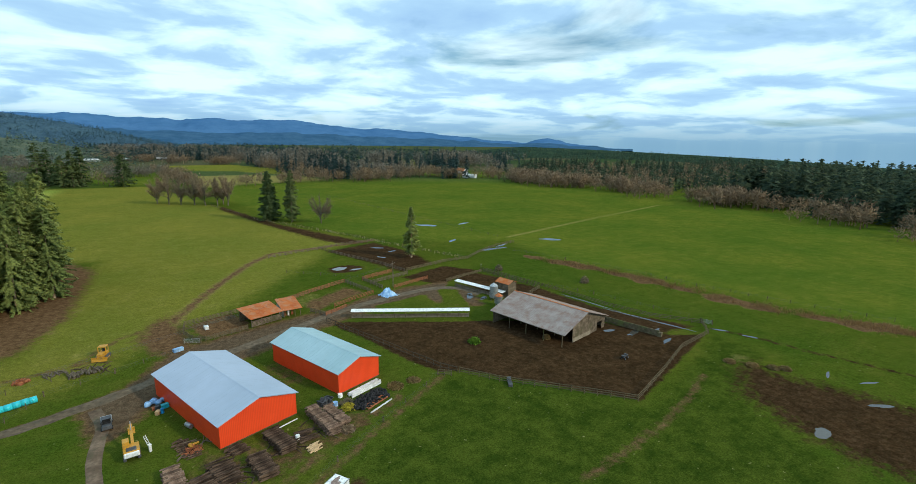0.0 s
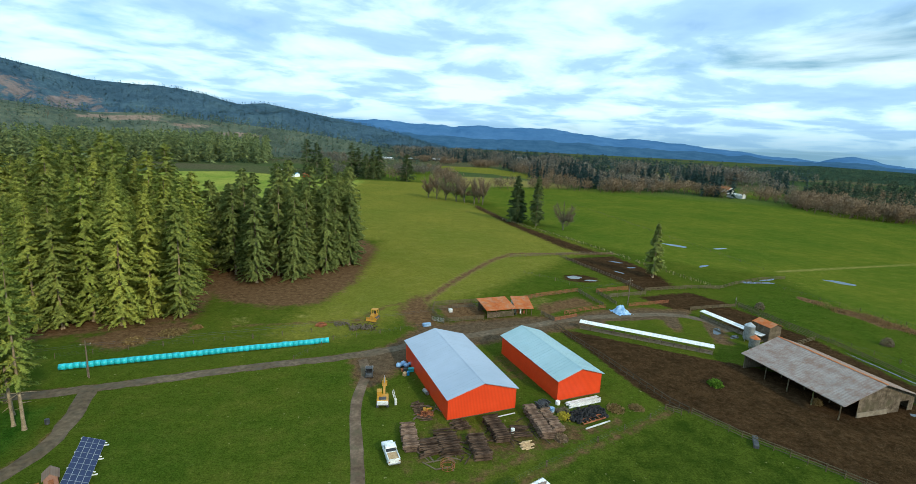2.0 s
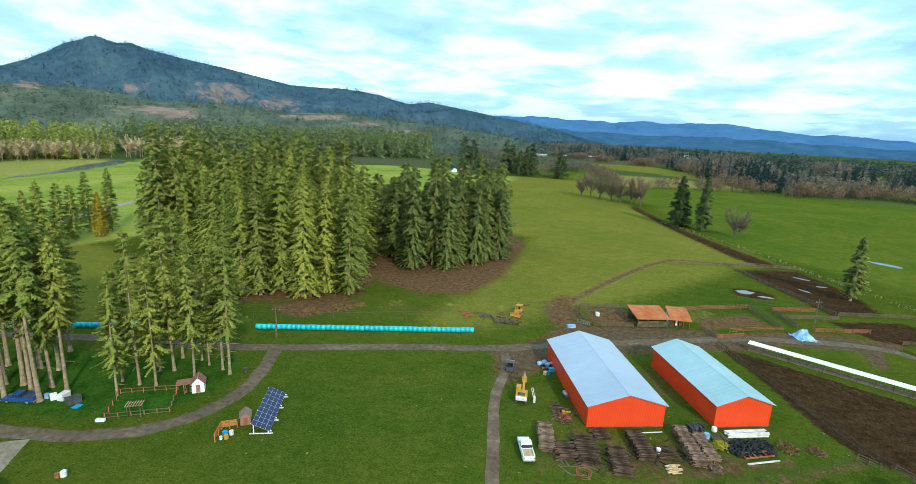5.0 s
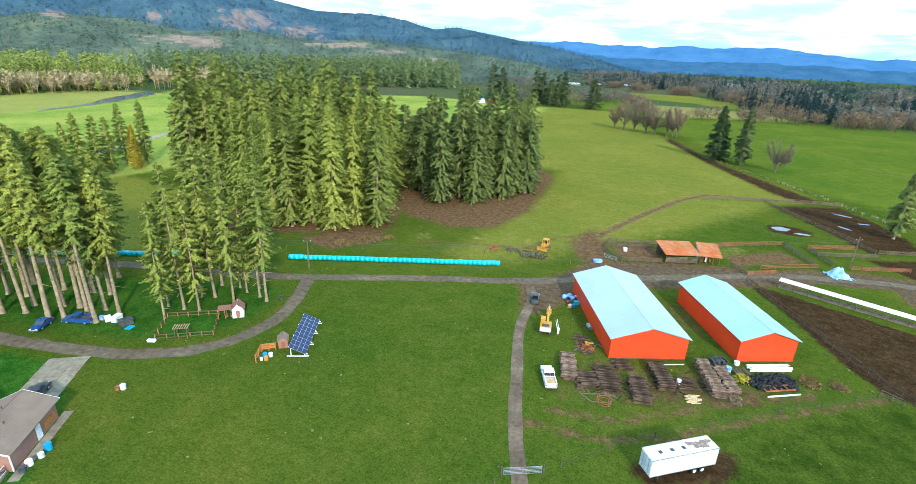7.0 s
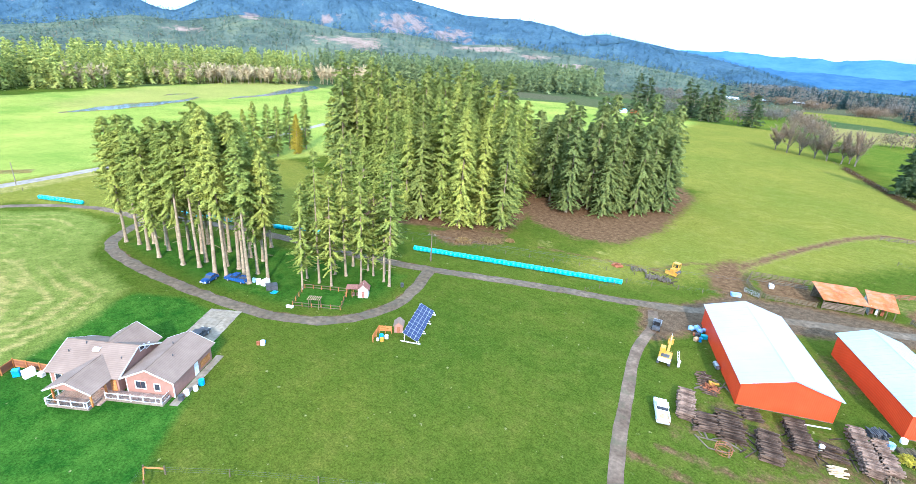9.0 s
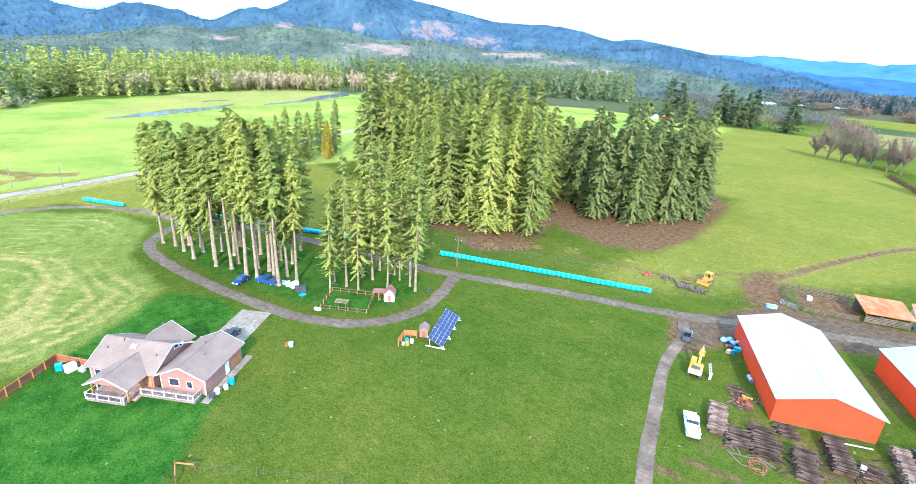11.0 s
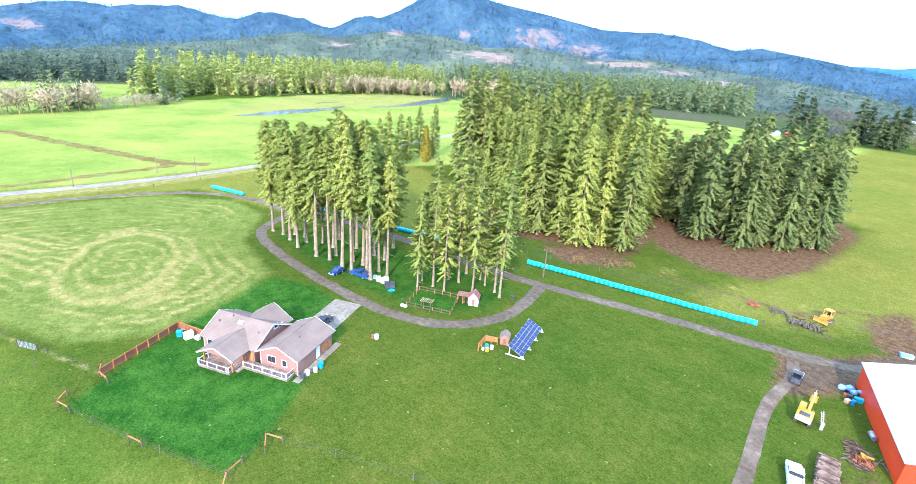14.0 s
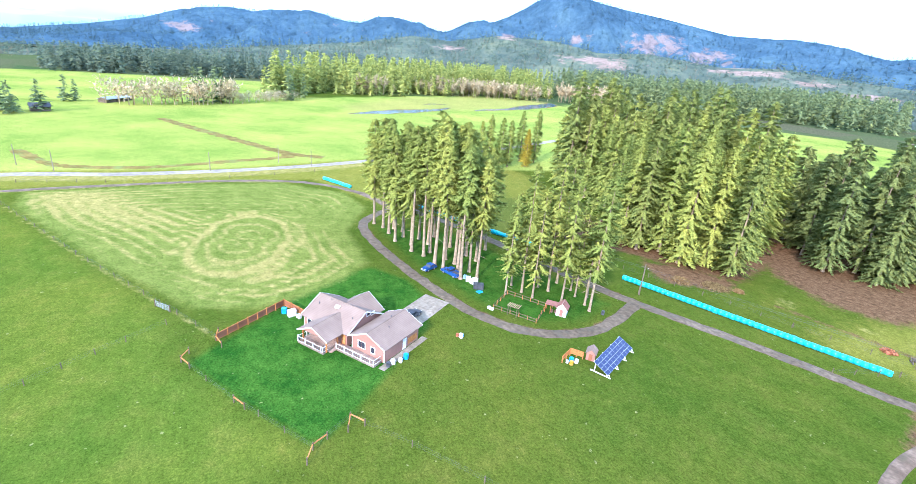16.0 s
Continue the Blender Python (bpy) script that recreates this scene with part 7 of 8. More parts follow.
timber_stack("neat stack of grey-brown rails", -9.3, 77.2, -7.6, 70.4, 2.3, 7, M_BROWNTIE, 0.95)
timber_stack("loose heap of dark old timbers", -5.6, 73.6, -4.2, 69.8, 3.2, 5, M_OLDTIE, 0.72)
timber_stack("heap of dark old timbers on the grass", -2.9, 76.2, -0.9, 70.2, 3.2, 6, M_OLDTIE, 0.78)
timber_stack("row of dark old timbers", 2.6, 75.4, 4.1, 69.4, 2.7, 6, M_OLDTIE, 0.93)
timber_stack("small stack of dark boards against the barn", -0.6, 80.0, 0.6, 77.6, 2.6, 3, M_OLDTIE, 0.7)
timber_stack("long stack of dark old ties", 5.3, 81.2, 7.7, 74.6, 2.6, 7, M_OLDTIE, 0.95)
timber_stack("scattered dark fence posts on the grass", 9.9, 79.6, 11.0, 76.4, 2.8, 3, M_OLDTIE, 0.5)
timber_stack("long neat stack of brown ties", 12.8, 85.4, 15.3, 76.2, 2.0, 8, M_BROWNTIE, 1.0)
timber_stack("second neat stack of brown ties", 15.7, 85.0, 17.6, 78.4, 1.9, 6, M_BROWNTIE, 1.0)
timber_stack("dark wrapped stack by the barn wall", 14.6, 86.6, 17.0, 88.2, 1.6, 5, M_DARK, 1.0)
timber_stack("pale sawn lumber offcuts", 10.9, 75.0, 12.0, 73.3, 1.7, 3, M_PINE, 0.5, 0.16)
timber_stack("row of old posts leaning on the barn side", -8.8, 86.0, -6.2, 79.6, 1.7, 2, M_OLDTIE, 0.4, 0.16)
timber_stack("weathered boards piled in the pasture", -30.5, 120.6, -24.6, 122.0, 2.4, 3, M_OLDWOOD, 0.4, 0.22)
timber_stack("broken boards in the pasture", -35.0, 122.5, -31.5, 124.0, 2.0, 2, M_OLDWOOD, 0.3, 0.2)
timber_stack("low pallets of boards", 18.3, 84.9, 20.6, 86.3, 1.5, 3, M_POST, 0.8, 0.16)

for i, (x, y, n, r) in enumerate(((-3.0, 72.0, 16, 3.0), (1.5, 72.0, 14, 2.6), (8.0, 77.0, 16, 3.0), (-6.0, 83.0, 16, 2.2), (-27, 122.5, 16, 3.5), (13, 79, 10, 3.0), (-3.0, 68.6, 9, 2.5))):
    litter = thing("loose_timber", "loose old posts scattered over trampled grass", "timber", yawed(x, y))
    stick = shared("stick", boxes((-0.07, 0.07, -0.5, 0.5, 0, 0.13)), M_OLDTIE if i % 3 else M_OLDWOOD)
    for k in range(n):
        part("stick", stick, None, litter, at=pose(pile_rng.uniform(-r, r), pile_rng.uniform(-r, r), 0.01 + 0.02 * k / n, pile_rng.uniform(0, 4), 0, pile_rng.uniform(0, 180)) @ Matrix.Diagonal((1, pile_rng.uniform(1.2, 3.2), 1, 1)))

pipes = thing("pipe_stack", "stack of white pipes along the red wall", "pipes", yawed(20.6, 88.2, 27.5))
me = shared("pipe", (lambda b: (tube(b, (0, 0, 0), (7.6, 0, 0), 0.10, None, 8), b)[1])(bmesh.new()), M_DIRTYWHITE)
for k in range(3):
    for i in range(8 - k):
        part("pipe", me, None, pipes, at=pose(pile_rng.uniform(-0.4, 0.4), -1.3 + i * 0.24 + k * 0.12, 0.12 + k * 0.2, 0, 0, pile_rng.uniform(-2.5, 2.5)))
part("pipe", me, None, thing("pipe_length", "white pipe lying in the grass", "pipe", yawed(6.5, 82.2, 27)), at=pose(0, 0, 0.11) @ Matrix.Diagonal((0.55, 1, 1, 1)))


def tyre_mesh():
    bm = bmesh.new()
    n, k = 14, 6
    ring = [[bm.verts.new(((0.32 + 0.13 * math.cos(b)) * math.cos(a), (0.32 + 0.13 * math.cos(b)) * math.sin(a), 0.13 + 0.13 * math.sin(b))) for b in [2 * math.pi * j / k for j in range(k)]] for a in [2 * math.pi * i / n for i in range(n)]]
    for i in range(n):
        for j in range(k):
            bm.faces.new((ring[i][j], ring[(i + 1) % n][j], ring[(i + 1) % n][(j + 1) % k], ring[i][(j + 1) % k]))
    return shared("tyre", bm, M_BLACK)


TYRE = tyre_mesh()
tyres = thing("tyre_heap", "wide heap of black used tyres", "tyres", yawed(20.0, 82.8, 25))
for i in range(150):
    x, y = pile_rng.uniform(0, 8.6), pile_rng.uniform(-1.6, 2.2)
    part("tyre", TYRE, None, tyres, at=pose(x, y, pile_rng.uniform(0.0, 0.6) * (1 - abs(x - 4) / 6), pile_rng.uniform(-40, 40), pile_rng.uniform(-40, 40), 0))
frame_thing = thing("steel_frame", "rusty steel frame with crossbars lying on tyres", "scrap", yawed(22.6, 81.3, 30))
for y in (0, 1.3):
    part("beam", boxes((0, 5.4, y - 0.07, y + 0.07, 0.25, 0.45)), M_RUBBLE, frame_thing)
for i in range(6):
    part("crossbar", boxes((0.1 + i, 0.25 + i, 0, 1.3, 0.28, 0.4)), M_RUBBLE, frame_thing)
part("beam", boxes((0, 6.0, -1.0, -0.8, 0.0, 0.2)), M_DIRTYWHITE, thing("white_beam", "pale beam lying in front of the tyres", "beam", yawed(22.3, 81.0, 31)))


def tuft(name, label, x, y, r, h, mat, seed, n=420, category="bush"):
    g = np.random.default_rng(seed)
    d = g.normal(0, 1, (n, 3))
    d /= np.linalg.norm(d, axis=1, keepdims=True)
    p = d * g.random((n, 1)) ** 0.4 * np.array([r, r, h])
    p[:, 2] = np.abs(p[:, 2])
    a, b = g.normal(0, 0.16, (n, 3)), g.normal(0, 0.22, (n, 3))
    v = np.stack([p - a, p + b * 0.5, p + a, p - b * 0.5], 1).reshape(-1, 3)
    v[:, 2] = np.clip(v[:, 2], 0, None)
    ob = new(name, mesh_of(name, v, np.arange(len(v)).reshape(-1, 4), mat))
    ob.location = (x, y, 0)
    return tagged(ob, label, category, kind="stuff" if category != "bush" else "")


M_SHRUB = leafy("bright bush leaves", (0.05, 0.11, 0.012), (0.14, 0.24, 0.03))
tuft("bush", "bright green bush on the bare yard", 55.4, 100.3, 1.7, 1.5, M_SHRUB, 1)
tuft("brush", "tangled yellowish brush heap by the tyres", 30.2, 87.8, 1.9, 0.55, M_RUSH, 2, category="brush")
tuft("brush", "tangled brush heap beside the timber", 19.5, 83.6, 1.5, 0.9, M_CEDAR, 3, category="brush")
tuft("soil", "low heap of brown soil and roots", 34.5, 88.6, 1.6, 0.4, M_RUSH, 4, category="soil")
tuft("hay_bale", "broken round hay bale by the barn posts", 73.4, 94.6, 1.0, 1.2, M_RUSH, 5, 700, "hay")
for i, (x, y, r) in enumerate(((-78, 105.5, 2.6), (-72.5, 111.5, 3.4), (-68.5, 115.5, 1.4))):
    tuft("hay", "trampled hay heap in the pasture", x, y, r, 0.7, M_RUSH, 10 + i, 600, "hay")
for i, (x, y) in enumerate(((107, 62), (110, 59), (112, 57.5), (104, 65.5))):
    tuft("hay", "round feeder hay on muddy ground", x, y, 1.3, 0.7, M_RUSH, 20 + i, 500, "hay")
for i, (x, y) in enumerate(((116.5, 130), (97, 157))):
    tuft("shrub", "leafless shrub on the drain bank", x, y, 1.6, 2.4, M_TWIG, 30 + i, 380)
tuft("scrap", "heap of rusty scrap and reddish rags", -38.5, 121.8, 1.6, 0.6, M_RUBBLE, 41, 300, "scrap")
tuft("scrap", "heap of rusty scrap beside the barn", -6.4, 81.8, 1.5, 0.7, M_RUBBLE, 42, 260, "scrap")
tuft("bramble", "dry brambles at the timber stacks", 17.6, 76.8, 1.3, 0.7, M_TWIG, 43)

# sacks, barrels and boxes by the barn corner


def sack(x, y, s, mat=M_TARP):
    bm = bmesh.new()
    bmesh.ops.create_icosphere(bm, subdivisions=2, radius=0.6)
    for v in bm.verts:
        v.co *= 1 + 0.25 * noise.noise(v.co * 2.3 + Vector((x, y, 0)))
        v.co.z = max(v.co.z * 0.8 + 0.38, 0)
    ob = part("sack", bm, mat, None, smooth=True, at=yawed(x, y, 40 * x, 0, s))
    return tagged(ob, "pale blue bulk sack", "sack", "sacks at the barn corner")


for x, y, s in ((-14.3, 100.4, 1.1), (-13.4, 101.3, 1.2), (-12.6, 100.6, 1.0), (-12.0, 101.6, 0.9)):
    sack(x, y, s)


def barrel(label, x, y, mat, r=0.3, h=0.9, flat=False):
    bm = bmesh.new()
    tube(bm, (0, 0, 0), (0, 0, h), r, None, 16)
    for z in (h * 0.33, h * 0.66):
        tube(bm, (0, 0, z - 0.03), (0, 0, z + 0.03), r * 1.04, None, 16)
    ob = part("barrel", bm, mat, None, at=yawed(x, y, 30) @ (pose(0, 0, r, 90) if flat else Matrix()))
    return tagged(ob, label, "barrel")


barrel("blue plastic barrel by the barn", -11.7, 96.8, M_BLUEPLASTIC)
barrel("grey tank lying along the barn wall", -7.6, 90.2, M_STEEL, 0.42, 1.6, True)
barrel("white barrel near the red wall", 19.0, 88.4, M_WHITE, 0.45, 0.7)
barrel("pale blue barrel among the ties", 17.4, 85.6, M_TARP, 0.5, 0.8)
barrel("white drum on the dark posts", 9.3, 77.6, M_WHITE, 0.35, 0.9)
barrel("black barrel at the loop of the road", -69.6, 72.1, M_DARK, 0.35, 0.9)
barrel("dark green drum by the barn", -12.6, 98.3, M_DARK, 0.4, 0.8)
for i, (x, y, w, d, h, m, lab) in enumerate(((-11.4, 98.6, 1.2, 0.8, 0.8, M_TEAL, "teal plastic crate by the barn"), (-12.4, 96.6, 0.9, 0.7, 0.7, M_PINE, "wooden crate by the barn"),
                                            (-13.2, 98.6, 0.8, 0.6, 0.5, M_RUBBLE, "rust-coloured crate by the barn"), (-10.5, 125.6, 2.2, 1.0, 0.8, M_TARP, "pale blue water trough by the gate"), (52.3, 79.0, 3.6, 0.8, 0.6, M_DARK, "dark green water trough on the fence"),
                                            (-4.6, 138.0, 1.4, 1.0, 0.9, M_WHITE, "white mineral feeder in the corral"), (-12.5, 84.6, 0.4, 0.3, 1.3, M_DIRTYWHITE, "pale wrapped post by the excavator"),
                                            (-92.6, 50.6, 1.0, 0.9, 1.1, M_WHITE, "white plastic tank under the firs"), (-91.2, 51.4, 1.8, 1.1, 1.2, M_DIRTYWHITE, "white crate under the firs"), (-94.0, 50.4, 0.7, 0.6, 0.9, M_TARP, "pale drum under the firs"),
                                            (-88.4, 51.2, 2.3, 1.4, 1.2, M_DARK, "dark small trailer under the firs"), (-86.6, 50.6, 1.3, 1.1, 0.15, M_BLUEPLASTIC, "blue paddling pool on the grass"), (-78.8, 49.2, 1.4, 0.6, 0.45, M_WHITE, "white trough outside the garden"),
                                            (-89.0, 8.6, 0.9, 0.7, 1.2, M_BLUEPLASTIC, "blue bin by the cedar fence"), (-87.6, 9.8, 1.5, 0.9, 1.3, M_WHITE, "white chest by the cedar fence"), (-86.4, 11.0, 0.9, 0.7, 0.7, M_DIRTYWHITE, "white box beside the house"))):
    bm = boxes((-w / 2, w / 2, -d / 2, d / 2, 0.0, h * 0.86), bevel=0.04)
    box(bm, -w / 2 - 0.03, w / 2 + 0.03, -d / 2 - 0.03, d / 2 + 0.03, h * 0.86, h, bevel=0.03)
    tagged(part("crate" if "trough" not in lab else "trough", bm, m, None, at=yawed(x, y, 25 + 40 * (i % 3))), lab, "trough" if "trough" in lab else "crate")

ladder = thing("ladder", "pale leaning ladder standing in the grass", "ladder", yawed(-12.6, 85.6, 60) @ pose(0, 0, 0, -20))
for x in (-0.22, 0.22):
    part("stile", boxes((x - 0.035, x + 0.035, -0.03, 0.03, 0, 2.4)), M_DIRTYWHITE, ladder)
for i in range(8):
    part("rung", boxes((-0.2, 0.2, -0.02, 0.02, 0.25 + i * 0.27, 0.29 + i * 0.27)), M_DIRTYWHITE, ladder)
hoist = thing("loader_bucket", "yellow loader attachment lying in scrap", "machine part", yawed(-7.0, 82.6, 20))
part("arm", boxes((0, 1.6, -0.12, 0.12, 0.5, 0.75), bevel=0.03), M_YELLOW, hoist)
part("blade", side_profile([(0, 0), (0.5, 0), (0.6, 0.6), (0.1, 0.7)], -0.6, 0.6, 0.03), M_YELLOW, hoist)
hoop = thing("wire_hoop", "round wire feeder ring lying in grass", "feeder ring", yawed(-1.6, 67.4))
for z in (0.1, 0.5, 0.9):
    bm = bmesh.new()
    for i in range(18):
        a, b = 2 * math.pi * i / 18, 2 * math.pi * (i + 1) / 18
        tube(bm, (1.1 * math.cos(a), 1.1 * math.sin(a), z), (1.1 * math.cos(b), 1.1 * math.sin(b), z), 0.035, None, 5)
    part("hoop", bm, M_RUBBLE, hoop)
for i in range(8):
    a = 2 * math.pi * i / 8
    part("stake", boxes((1.1 * math.cos(a) - 0.03, 1.1 * math.cos(a) + 0.03, 1.1 * math.sin(a) - 0.03, 1.1 * math.sin(a) + 0.03, 0, 0.95)), M_RUBBLE, hoop)


def tarp_heap(x, y):
    bm = bmesh.new()
    bmesh.ops.create_grid(bm, x_segments=22, y_segments=22, size=2.6)
    for v in bm.verts:
        r = math.hypot(v.co.x, v.co.y * 1.2)
        v.co.z = max(0.0, 2.3 * math.exp(-(r / 1.5) ** 2) + 1.2 * math.exp(-((v.co.x + 1.2) ** 2 + (v.co.y - 0.8) ** 2)) + 0.5 * noise.noise(v.co * 1.7))
        v.co.z += 0.02
    bmesh.ops.solidify(bm, geom=bm.faces[:], thickness=0.03)
    tagged(part("tarpaulin", bm, M_TARP, None, at=yawed(x, y, 20), smooth=True), "crumpled pale blue tarpaulin over a heap", "tarpaulin")


tarp_heap(48.2, 145.4)
wall = tagged(part("concrete_wall", boxes((0, 17.0, -0.12, 0.12, 0, 1.6), (16.6, 17.6, -0.5, 0.5, 0, 1.2), bevel=0.03), M_POST, None, at=yawed(95.2, 99.2, -69)), "mossy retaining wall behind the cattle barn", "wall", kind="structure")
atv = thing("quad_bike", "dark quad bike parked in the muddy yard", "quad bike", yawed(83.0, 77.3, 20))
part("body", side_profile([(-0.9, 0.45), (0.9, 0.45), (0.95, 0.8), (0.2, 0.85), (-0.2, 0.95), (-0.9, 0.9)], -0.3, 0.3), M_DARK, atv)
part("rack", boxes((-1.0, -0.4, -0.45, 0.45, 0.95, 1.02), (0.45, 1.0, -0.45, 0.45, 0.88, 0.95)), M_DARK, atv)
part("handlebar", boxes((0.2, 0.28, -0.4, 0.4, 1.1, 1.16), (0.2, 0.28, -0.05, 0.05, 0.8, 1.12)), M_DARK, atv)
for wx in (-0.65, 0.65):
    for wy in (-0.45, 0.45):
        wheel(atv, wx, wy, 0.28, 0.24)

# ---------------------------------------------------------------- garden, playhouse, solar array
fence("low cedar garden fence with pointed posts", [(-79.0, 50.0), (-83.9, 56.4), (-76.0, 61.6), (-70.9, 55.6)], M_CEDARWOOD, 2, 0.95, 2.0, 0.9, M_POST, close=True)
arbor = thing("arbor", "open timber arbor over the garden gate", "arbor", yawed(-75.2, 52.6, 35))
for px in (-1.0, 1.0):
    for py in (-0.6, 0.6):
        part("post", boxes((px - 0.06, px + 0.06, py - 0.06, py + 0.06, 0, 2.1)), M_POST, arbor)
for py in (-0.6, 0.6):
    part("beam", boxes((-1.3, 1.3, py - 0.05, py + 0.05, 2.1, 2.25)), M_POST, arbor)
for i in range(7):
    part("slat", boxes((-1.2 + i * 0.4, -1.12 + i * 0.4, -0.9, 0.9, 2.25, 2.33)), M_PINE, arbor)
play = thing("playhouse", "small white playhouse with a steep red-brown roof", "playhouse", yawed(-72.4, 61.6, 42))
part("wall", upright(gable_outline(2.1, 1.9, 3.0), 0, 2.3), M_WHITE, play, "white board wall")
for side in (1, -1):
    part("roof_slope", slope_panel(2.1, 2.3, 1.9, 3.0, side, 0.2, 0.2, 0.06), M_PINK, play, "red-brown roof")
part("door", boxes((0.7, 1.4, -0.04, 0.02, 0.05, 1.6)), M_PINK, play, "pinkish door")
part("window", boxes((2.1, 2.13, 0.7, 1.4, 1.0, 1.5)), M_GLASS, play)
part("lean_to_roof", boxes((-2.6, -0.1, 0.1, 2.3, 1.95, 2.03)), M_PINK, play, "flat red-brown lean-to roof")
for px in (-2.5, -1.3):
    for py in (0.2, 2.2):
        part("post", boxes((px - 0.05, px + 0.05, py - 0.05, py + 0.05, 0, 1.95)), M_CEDARWOOD, play)
for i, (x, y) in enumerate(((-74.0, 61.6), (-73.3, 62.3))):
    wood_heap = barrel("firewood heap under the lean-to", x, y, M_BROWNTIE, 0.35, 0.6)


def solar_array():
    s = thing("solar_array", "ground-mounted blue solar array on white rails", "solar panels", yawed(-54.9, 61.85, 116.3))
    w, h, cols, rows = 11.9, 3.2, 9, 4
    tilt = pose(0, 0, 1.32, 26, 0, 0)
    cell = shared("panel", boxes((0.015, w / cols - 0.015, 0.015, h / rows - 0.015, 0, 0.045)), M_PV)
    rim = shared("panel_frame", boxes((0.0, w / cols, 0, 0.028, -0.01, 0.052), (0, w / cols, h / rows - 0.028, h / rows, -0.01, 0.052), (0, 0.028, 0, h / rows, -0.01, 0.0521), (w / cols - 0.028, w / cols, 0, h / rows, -0.01, 0.0521)), M_STEEL)
    for i in range(cols):
        for j in range(rows):
            p = part("panel", cell, None, s, at=tilt @ Matrix.Translation((-w / 2 + i * w / cols, -h / 2 + j * h / rows, 0)))
            part("frame", rim, None, p)
    for x in (-5.6, -1.9, 1.9, 5.6):
        bm = bmesh.new()
        box(bm, x - 0.06, x + 0.06, -h / 2 - 0.3, h / 2 + 0.1, -0.14, -0.02, tilt)
        part("rafter", bm, M_WHITE, s)
        for yy, zz in ((-1.15, 0.62), (1.15, 1.75)):
            part("leg", boxes((x - 0.07, x + 0.07, yy - 0.07, yy + 0.07, 0, zz)), M_WHITE, s)
        part("foot_rail", boxes((x - 0.09, x + 0.09, -1.9, 1.9, 0, 0.12)), M_WHITE, s)
    return s


solar_array()
fence("new cedar play-yard fence", [(-57.4, 52.2), (-59.0, 55.2), (-57.2, 56.7)], M_CEDARWOOD, 6, 1.5, 1.5, 1.0)
hut2 = thing("tool_shed", "little brown tool shed with a grey gable roof", "shed", yawed(-57.0, 57.2, 40))
part("wall", upright(gable_outline(1.6, 1.5, 2.2), 0, 2.0), M_SIDING, hut2)
for side in (1, -1):
    part("roof_slope", slope_panel(1.6, 2.0, 1.5, 2.2, side, 0.15, 0.15, 0.06), M_SHINGLE, hut2)
part("door", boxes((0.5, 1.1, -0.04, 0.02, 0, 1.3)), M_REDRAIL, hut2)
for x, y, m, lab, r in ((-57.3, 54.2, M_BLUEPLASTIC, "blue toy tub in the play yard", 0.4), (-56.6, 54.8, M_DIRTYWHITE, "white toy tub in the play yard", 0.35), (-56.5, 53.6, M_YELLOW, "yellow toy in the play yard", 0.35), (-57.2, 53.2, M_WHITE, "white toy in the play yard", 0.25),
                        (-70.6, 38.3, M_WHITE, "white toy on the lawn", 0.4), (-71.2, 37.8, M_RUBBLE, "red toy on the lawn", 0.3), (-70.9, 38.8, M_BLUEPLASTIC, "small blue toy on the lawn", 0.22),
                        (-66.6, 23.5, M_WHITE, "white pot beside the house wall", 0.4), (-66.7, 24.9, M_DIRTYWHITE, "white bucket beside the house wall", 0.35), (-67.4, 26.1, M_BLUEPLASTIC, "blue tub beside the house wall", 0.45), (-66.1, 22.5, M_DARK, "dark planter beside the house wall", 0.4), (-66.5, 22.9, M_RUBBLE, "clay pot beside the house wall", 0.25)):
    barrel(lab, x, y, m, r, r * 2.0)

# ---------------------------------------------------------------- single trees further off


def lone(label, x, y, h, base, radius, seed, mat=M_NEEDLE_DARK, **more):
    t = conifer("conifer", label, h, base, radius, 0.35, seed, mat=mat, **more)
    t.matrix_basis = yawed(x, y, seed * 40)
    return t


lone("tall dark spruce on the fence line", 29.4, 313.4, 30, 0.8, 9.0, 51, spray=2.6, boughs=340, sprays=16, low=1.0, taper=0.8)
lone("tall ragged spruce on the fence line", 41, 303, 31, 1.5, 7.6, 52, spray=2.3, boughs=240, sprays=15, taper=0.8)
lone("slender young fir by the corral", 73.8, 190.8, 22, 1.5, 5.2, 53, M_NEEDLE_CLUMP, boughs=240, sprays=16, spray=1.5)
for i, (x, y, h, r) in enumerate(((-78, 577, 30, 9), (-113, 587, 37, 7), (-119, 583, 33, 7), (-127, 583, 28, 7), (-149, 600, 40, 8), (-143, 606, 34, 8), (-196, 612, 38, 9), (-206, 604, 42, 9))):
    lone("dark spruce at the top of the meadow", x, y, h + 2, 0.6, r * 1.3, 60 + i, boughs=170, sprays=14, spray=3.0, low=0.9, taper=0.6)

M_LIMB = plain("brown-grey limbs", (0.09, 0.075, 0.06), (0.18, 0.15, 0.12), 1.5, 0.9, bump=0.5)


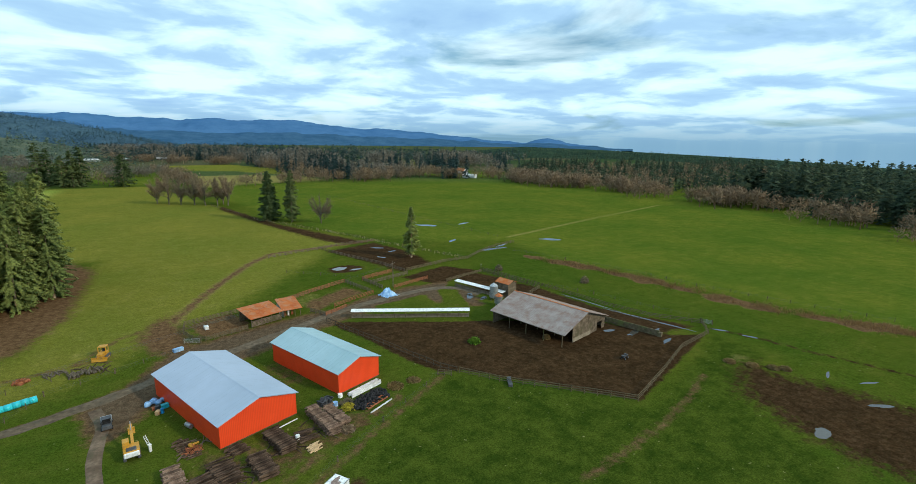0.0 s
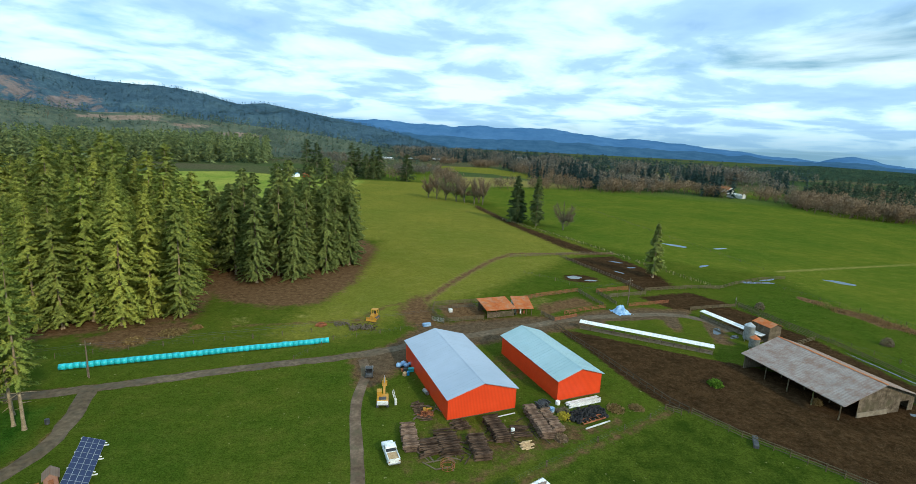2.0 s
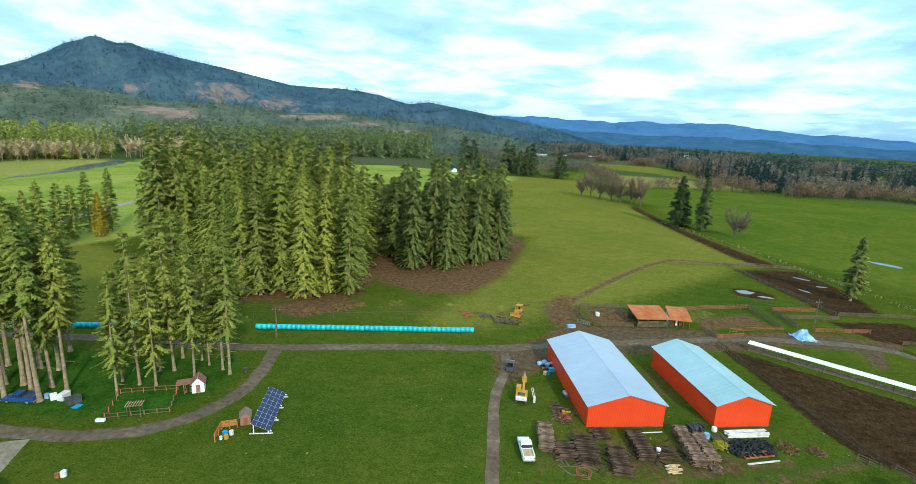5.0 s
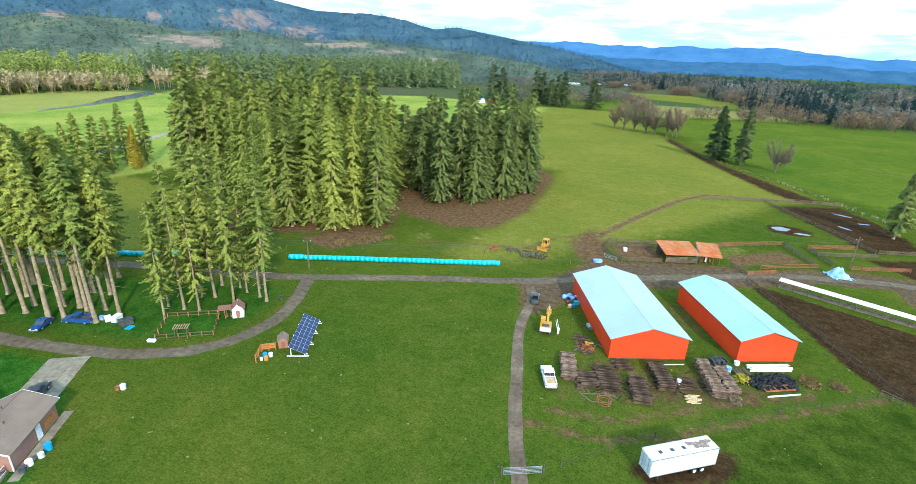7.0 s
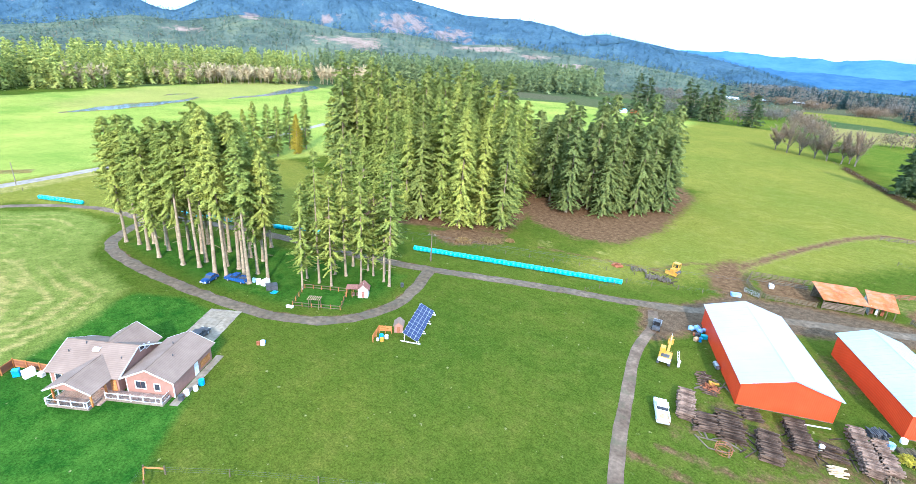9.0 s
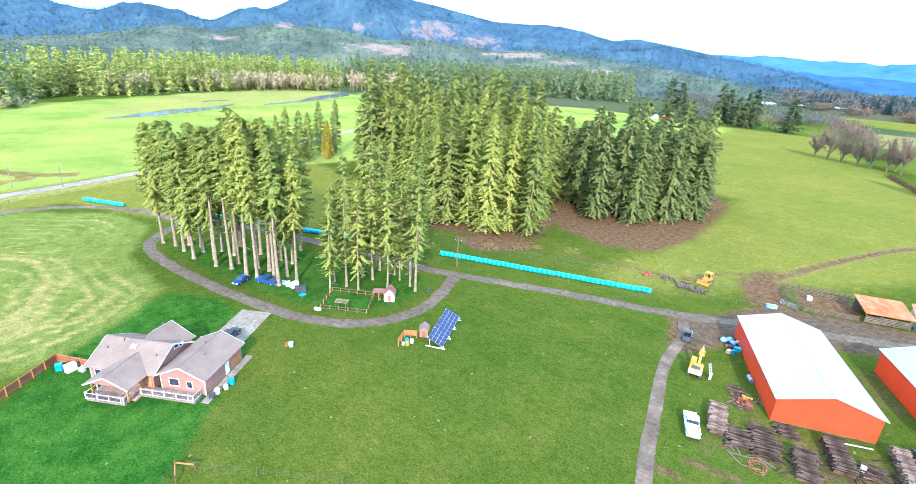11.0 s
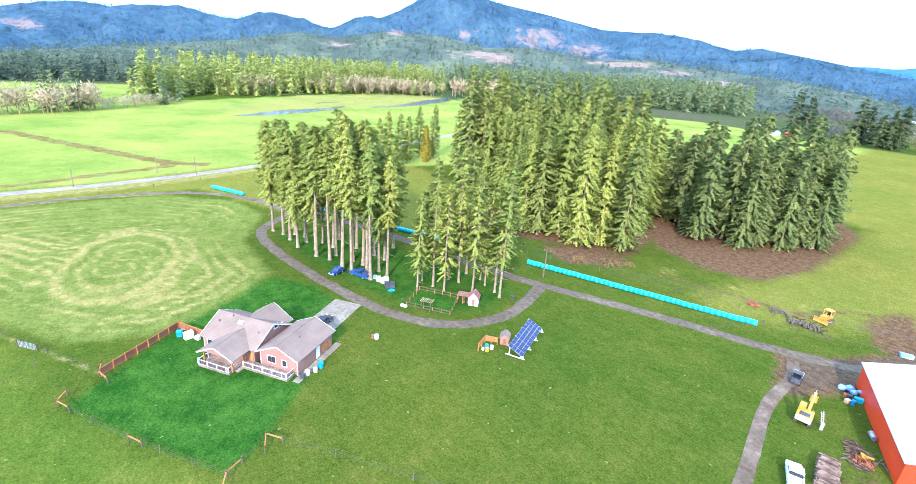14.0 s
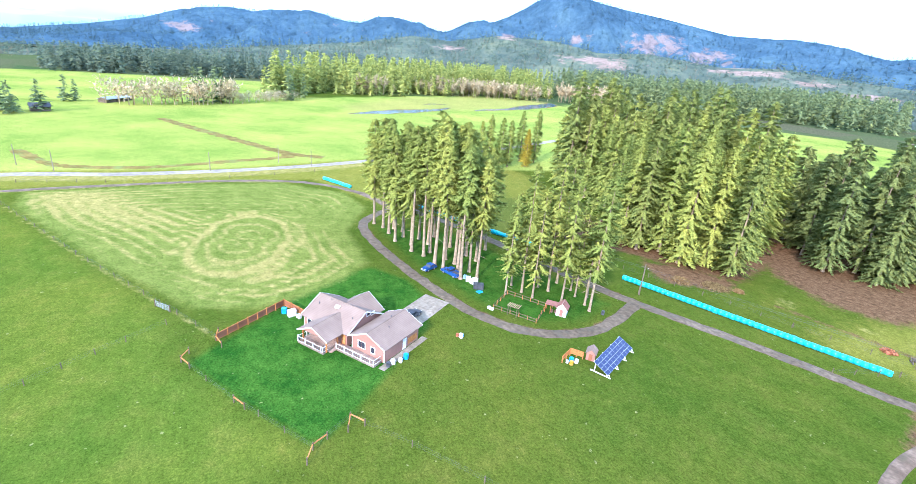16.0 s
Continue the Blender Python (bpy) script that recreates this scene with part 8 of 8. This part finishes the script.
def bare_tree(label, x, y, h, seed, mat=M_TWIG):
    """A leafless tree: trunk, spreading limbs and a haze of twigs."""
    g = np.random.default_rng(seed)
    t = thing("bare_tree", label, "tree", yawed(x, y))
    stem = trunk_mesh(h * 0.7, h * 0.018, seed)
    stem.materials[0] = M_LIMB
    part("trunk", stem, None, t)
    slivers = []
    for _ in range(13):
        az, up = g.random() * 6.283, g.uniform(0.38, 1.0)
        wide = 0.42 * h * math.sqrt(max(0.05, 1 - ((up - 0.58) / 0.45) ** 2)) * g.uniform(0.6, 1.0)
        foot, top = np.array([0, 0, g.uniform(0.03, 0.42) * h]), np.array([math.cos(az) * wide, math.sin(az) * wide, up * h])
        bm = bmesh.new()
        knee = foot + (top - foot) * 0.5 + g.normal(0, 0.04 * h, 3)
        tube(bm, foot, knee, 0.009 * h, 0.006 * h, 5)
        tube(bm, knee, top, 0.006 * h, 0.002 * h, 4)
        part("limb", bm, M_LIMB, t)
        k = g.uniform(0.3, 1.0, 170)[:, None]
        root = foot + (top - foot) * k
        tip = root + g.normal(0, 0.075 * h, (170, 3)) + np.array([0, 0, 0.05 * h])
        w = g.normal(0, 0.055, (170, 3))
        slivers.append(np.stack([root - w, root + w, tip], 1).reshape(-1, 3))
    v = np.concatenate(slivers)
    part("twig_haze", mesh_of("twig_haze", v, np.arange(len(v)).reshape(-1, 3), mat), mat, t, "haze of fine bare twigs")
    return t


for i, (x, y, h) in enumerate(((55.8, 291.7, 19), (-6, 401, 20), (-13, 406, 22), (2, 398, 20), (-30, 416, 23), (9, 395, 22), (-22, 412, 20), (-38, 424, 19), (6, 404, 18))):
    bare_tree("leafless tree on the meadow's edge", x, y, h, 90 + i)

# reeds and rough grass along the drain
wood("drain_reeds", "brown rushes along the drain", clumped(DITCH, 3600, 3.6, 41, 20, 1.4), TUFTS, (0.6, 1.2), M_RUSH, 41, 1.8)
wood("fence_scrub", "bleached grass tufts along the meadow fence", lined([(20, 322), (54, 262), (66, 238), (79, 207), (94, 179)], 260, 1.2, 42), TUFTS, (0.8, 1.8), M_TWIG_PALE, 42, 1.3)
# farm on the western plain
wood("west_alder", "pale leafless trees by the western farm", np.concatenate([lined([(-409, -56), (-402, -40), (-411, -27), (-416, -12), (-420, 1), (-431, 11)], 30, 7, 43), [(-405, -67, 0)]]), HAZES, (15, 22), M_TWIG_PALE, 43)
wood("west_scrub", "low pale alder scrub beyond the far field", lined([(-431, 11), (-440, 24), (-461, 48), (-480, 66)], 46, 8, 46), HAZES, (6, 11), M_TWIG_PALE, 46)
wood("west_fir", "small firs by the western farm", [(-344, -103, 0), (-349, -101, 0), (-354, -104, 0), (-358, -91, 0), (-407, -89, 0), (-412, -84.5, 0)], FIRS, (13, 18), M_NORTH_FIR, 44, 1.3)
wood("west_tall_fir", "tall firs among the western alders", [(-425, -14, 0), (-429, 0, 0), (-426, -9, 0), (-432, 4, 0), (-464, 57, 0), (-489, 74, 0), (-472, 60, 0)], FIRS, (22, 28), M_NORTH_FIR, 45, 1.1)


def far_building(label, x, y, deg, w, l, h, top, wall_mat, roof_mat):
    b = thing("farm_building", label, "building", yawed(x, y, deg))
    part("wall", upright(gable_outline(w, h, top), 0, l), wall_mat, b)
    for side in (1, -1):
        part("roof_slope", slope_panel(w, l, h, top, side, 0.4, 0.4, 0.2), roof_mat, b)
    for i in range(max(2, int(l / 6))):
        part("window", boxes((w, w + 0.06, 2 + i * l / max(2, int(l / 6)), 3.6 + i * l / max(2, int(l / 6)), 1.2, 2.4)), M_GLASS, b)


far_building("long white farm building far down the valley", -120, 1150, 80, 14, 40, 3, 5, M_OLDWOOD, M_DIRTYWHITE)
far_building("white farm building far down the valley", -60, 1180, 80, 14, 40, 3, 5, M_OLDWOOD, M_DIRTYWHITE)
far_building("pale shed far down the valley", -190, 1130, 70, 12, 24, 3, 5, M_DIRTYWHITE, M_DIRTYWHITE)
far_building("large pale industrial hall in the valley", 190, 1460, 85, 30, 70, 6, 9, M_DIRTYWHITE, M_WHITE)
far_building("blue-roofed house beyond the grove", -205, 560, 60, 7, 10, 3, 5, M_WHITE, M_BLUEPLASTIC)
far_building("red shed beyond the grove", -192, 566, 60, 6, 8, 3, 4.6, M_RED, M_RUST)
far_building("small white house beyond the grove", -250, 620, 30, 7, 10, 3, 5, M_WHITE, M_SHINGLE)
far_building("pale house at the wood's edge", 330, 640, 20, 9, 16, 4, 7, M_WHITE, M_RUST)
far_building("white shed at the wood's edge", 305, 560, 35, 7, 18, 3.4, 5, M_WHITE, M_WHITE)
far_building("small dark house of the western farm", -362, -97, 20, 6, 9, 2.6, 4.4, M_OLDWOOD, M_DARK)
far_building("long low shed of the western farm", -408, -72, 60, 6, 24, 2.2, 3.4, M_OLDWOOD, M_STEEL)
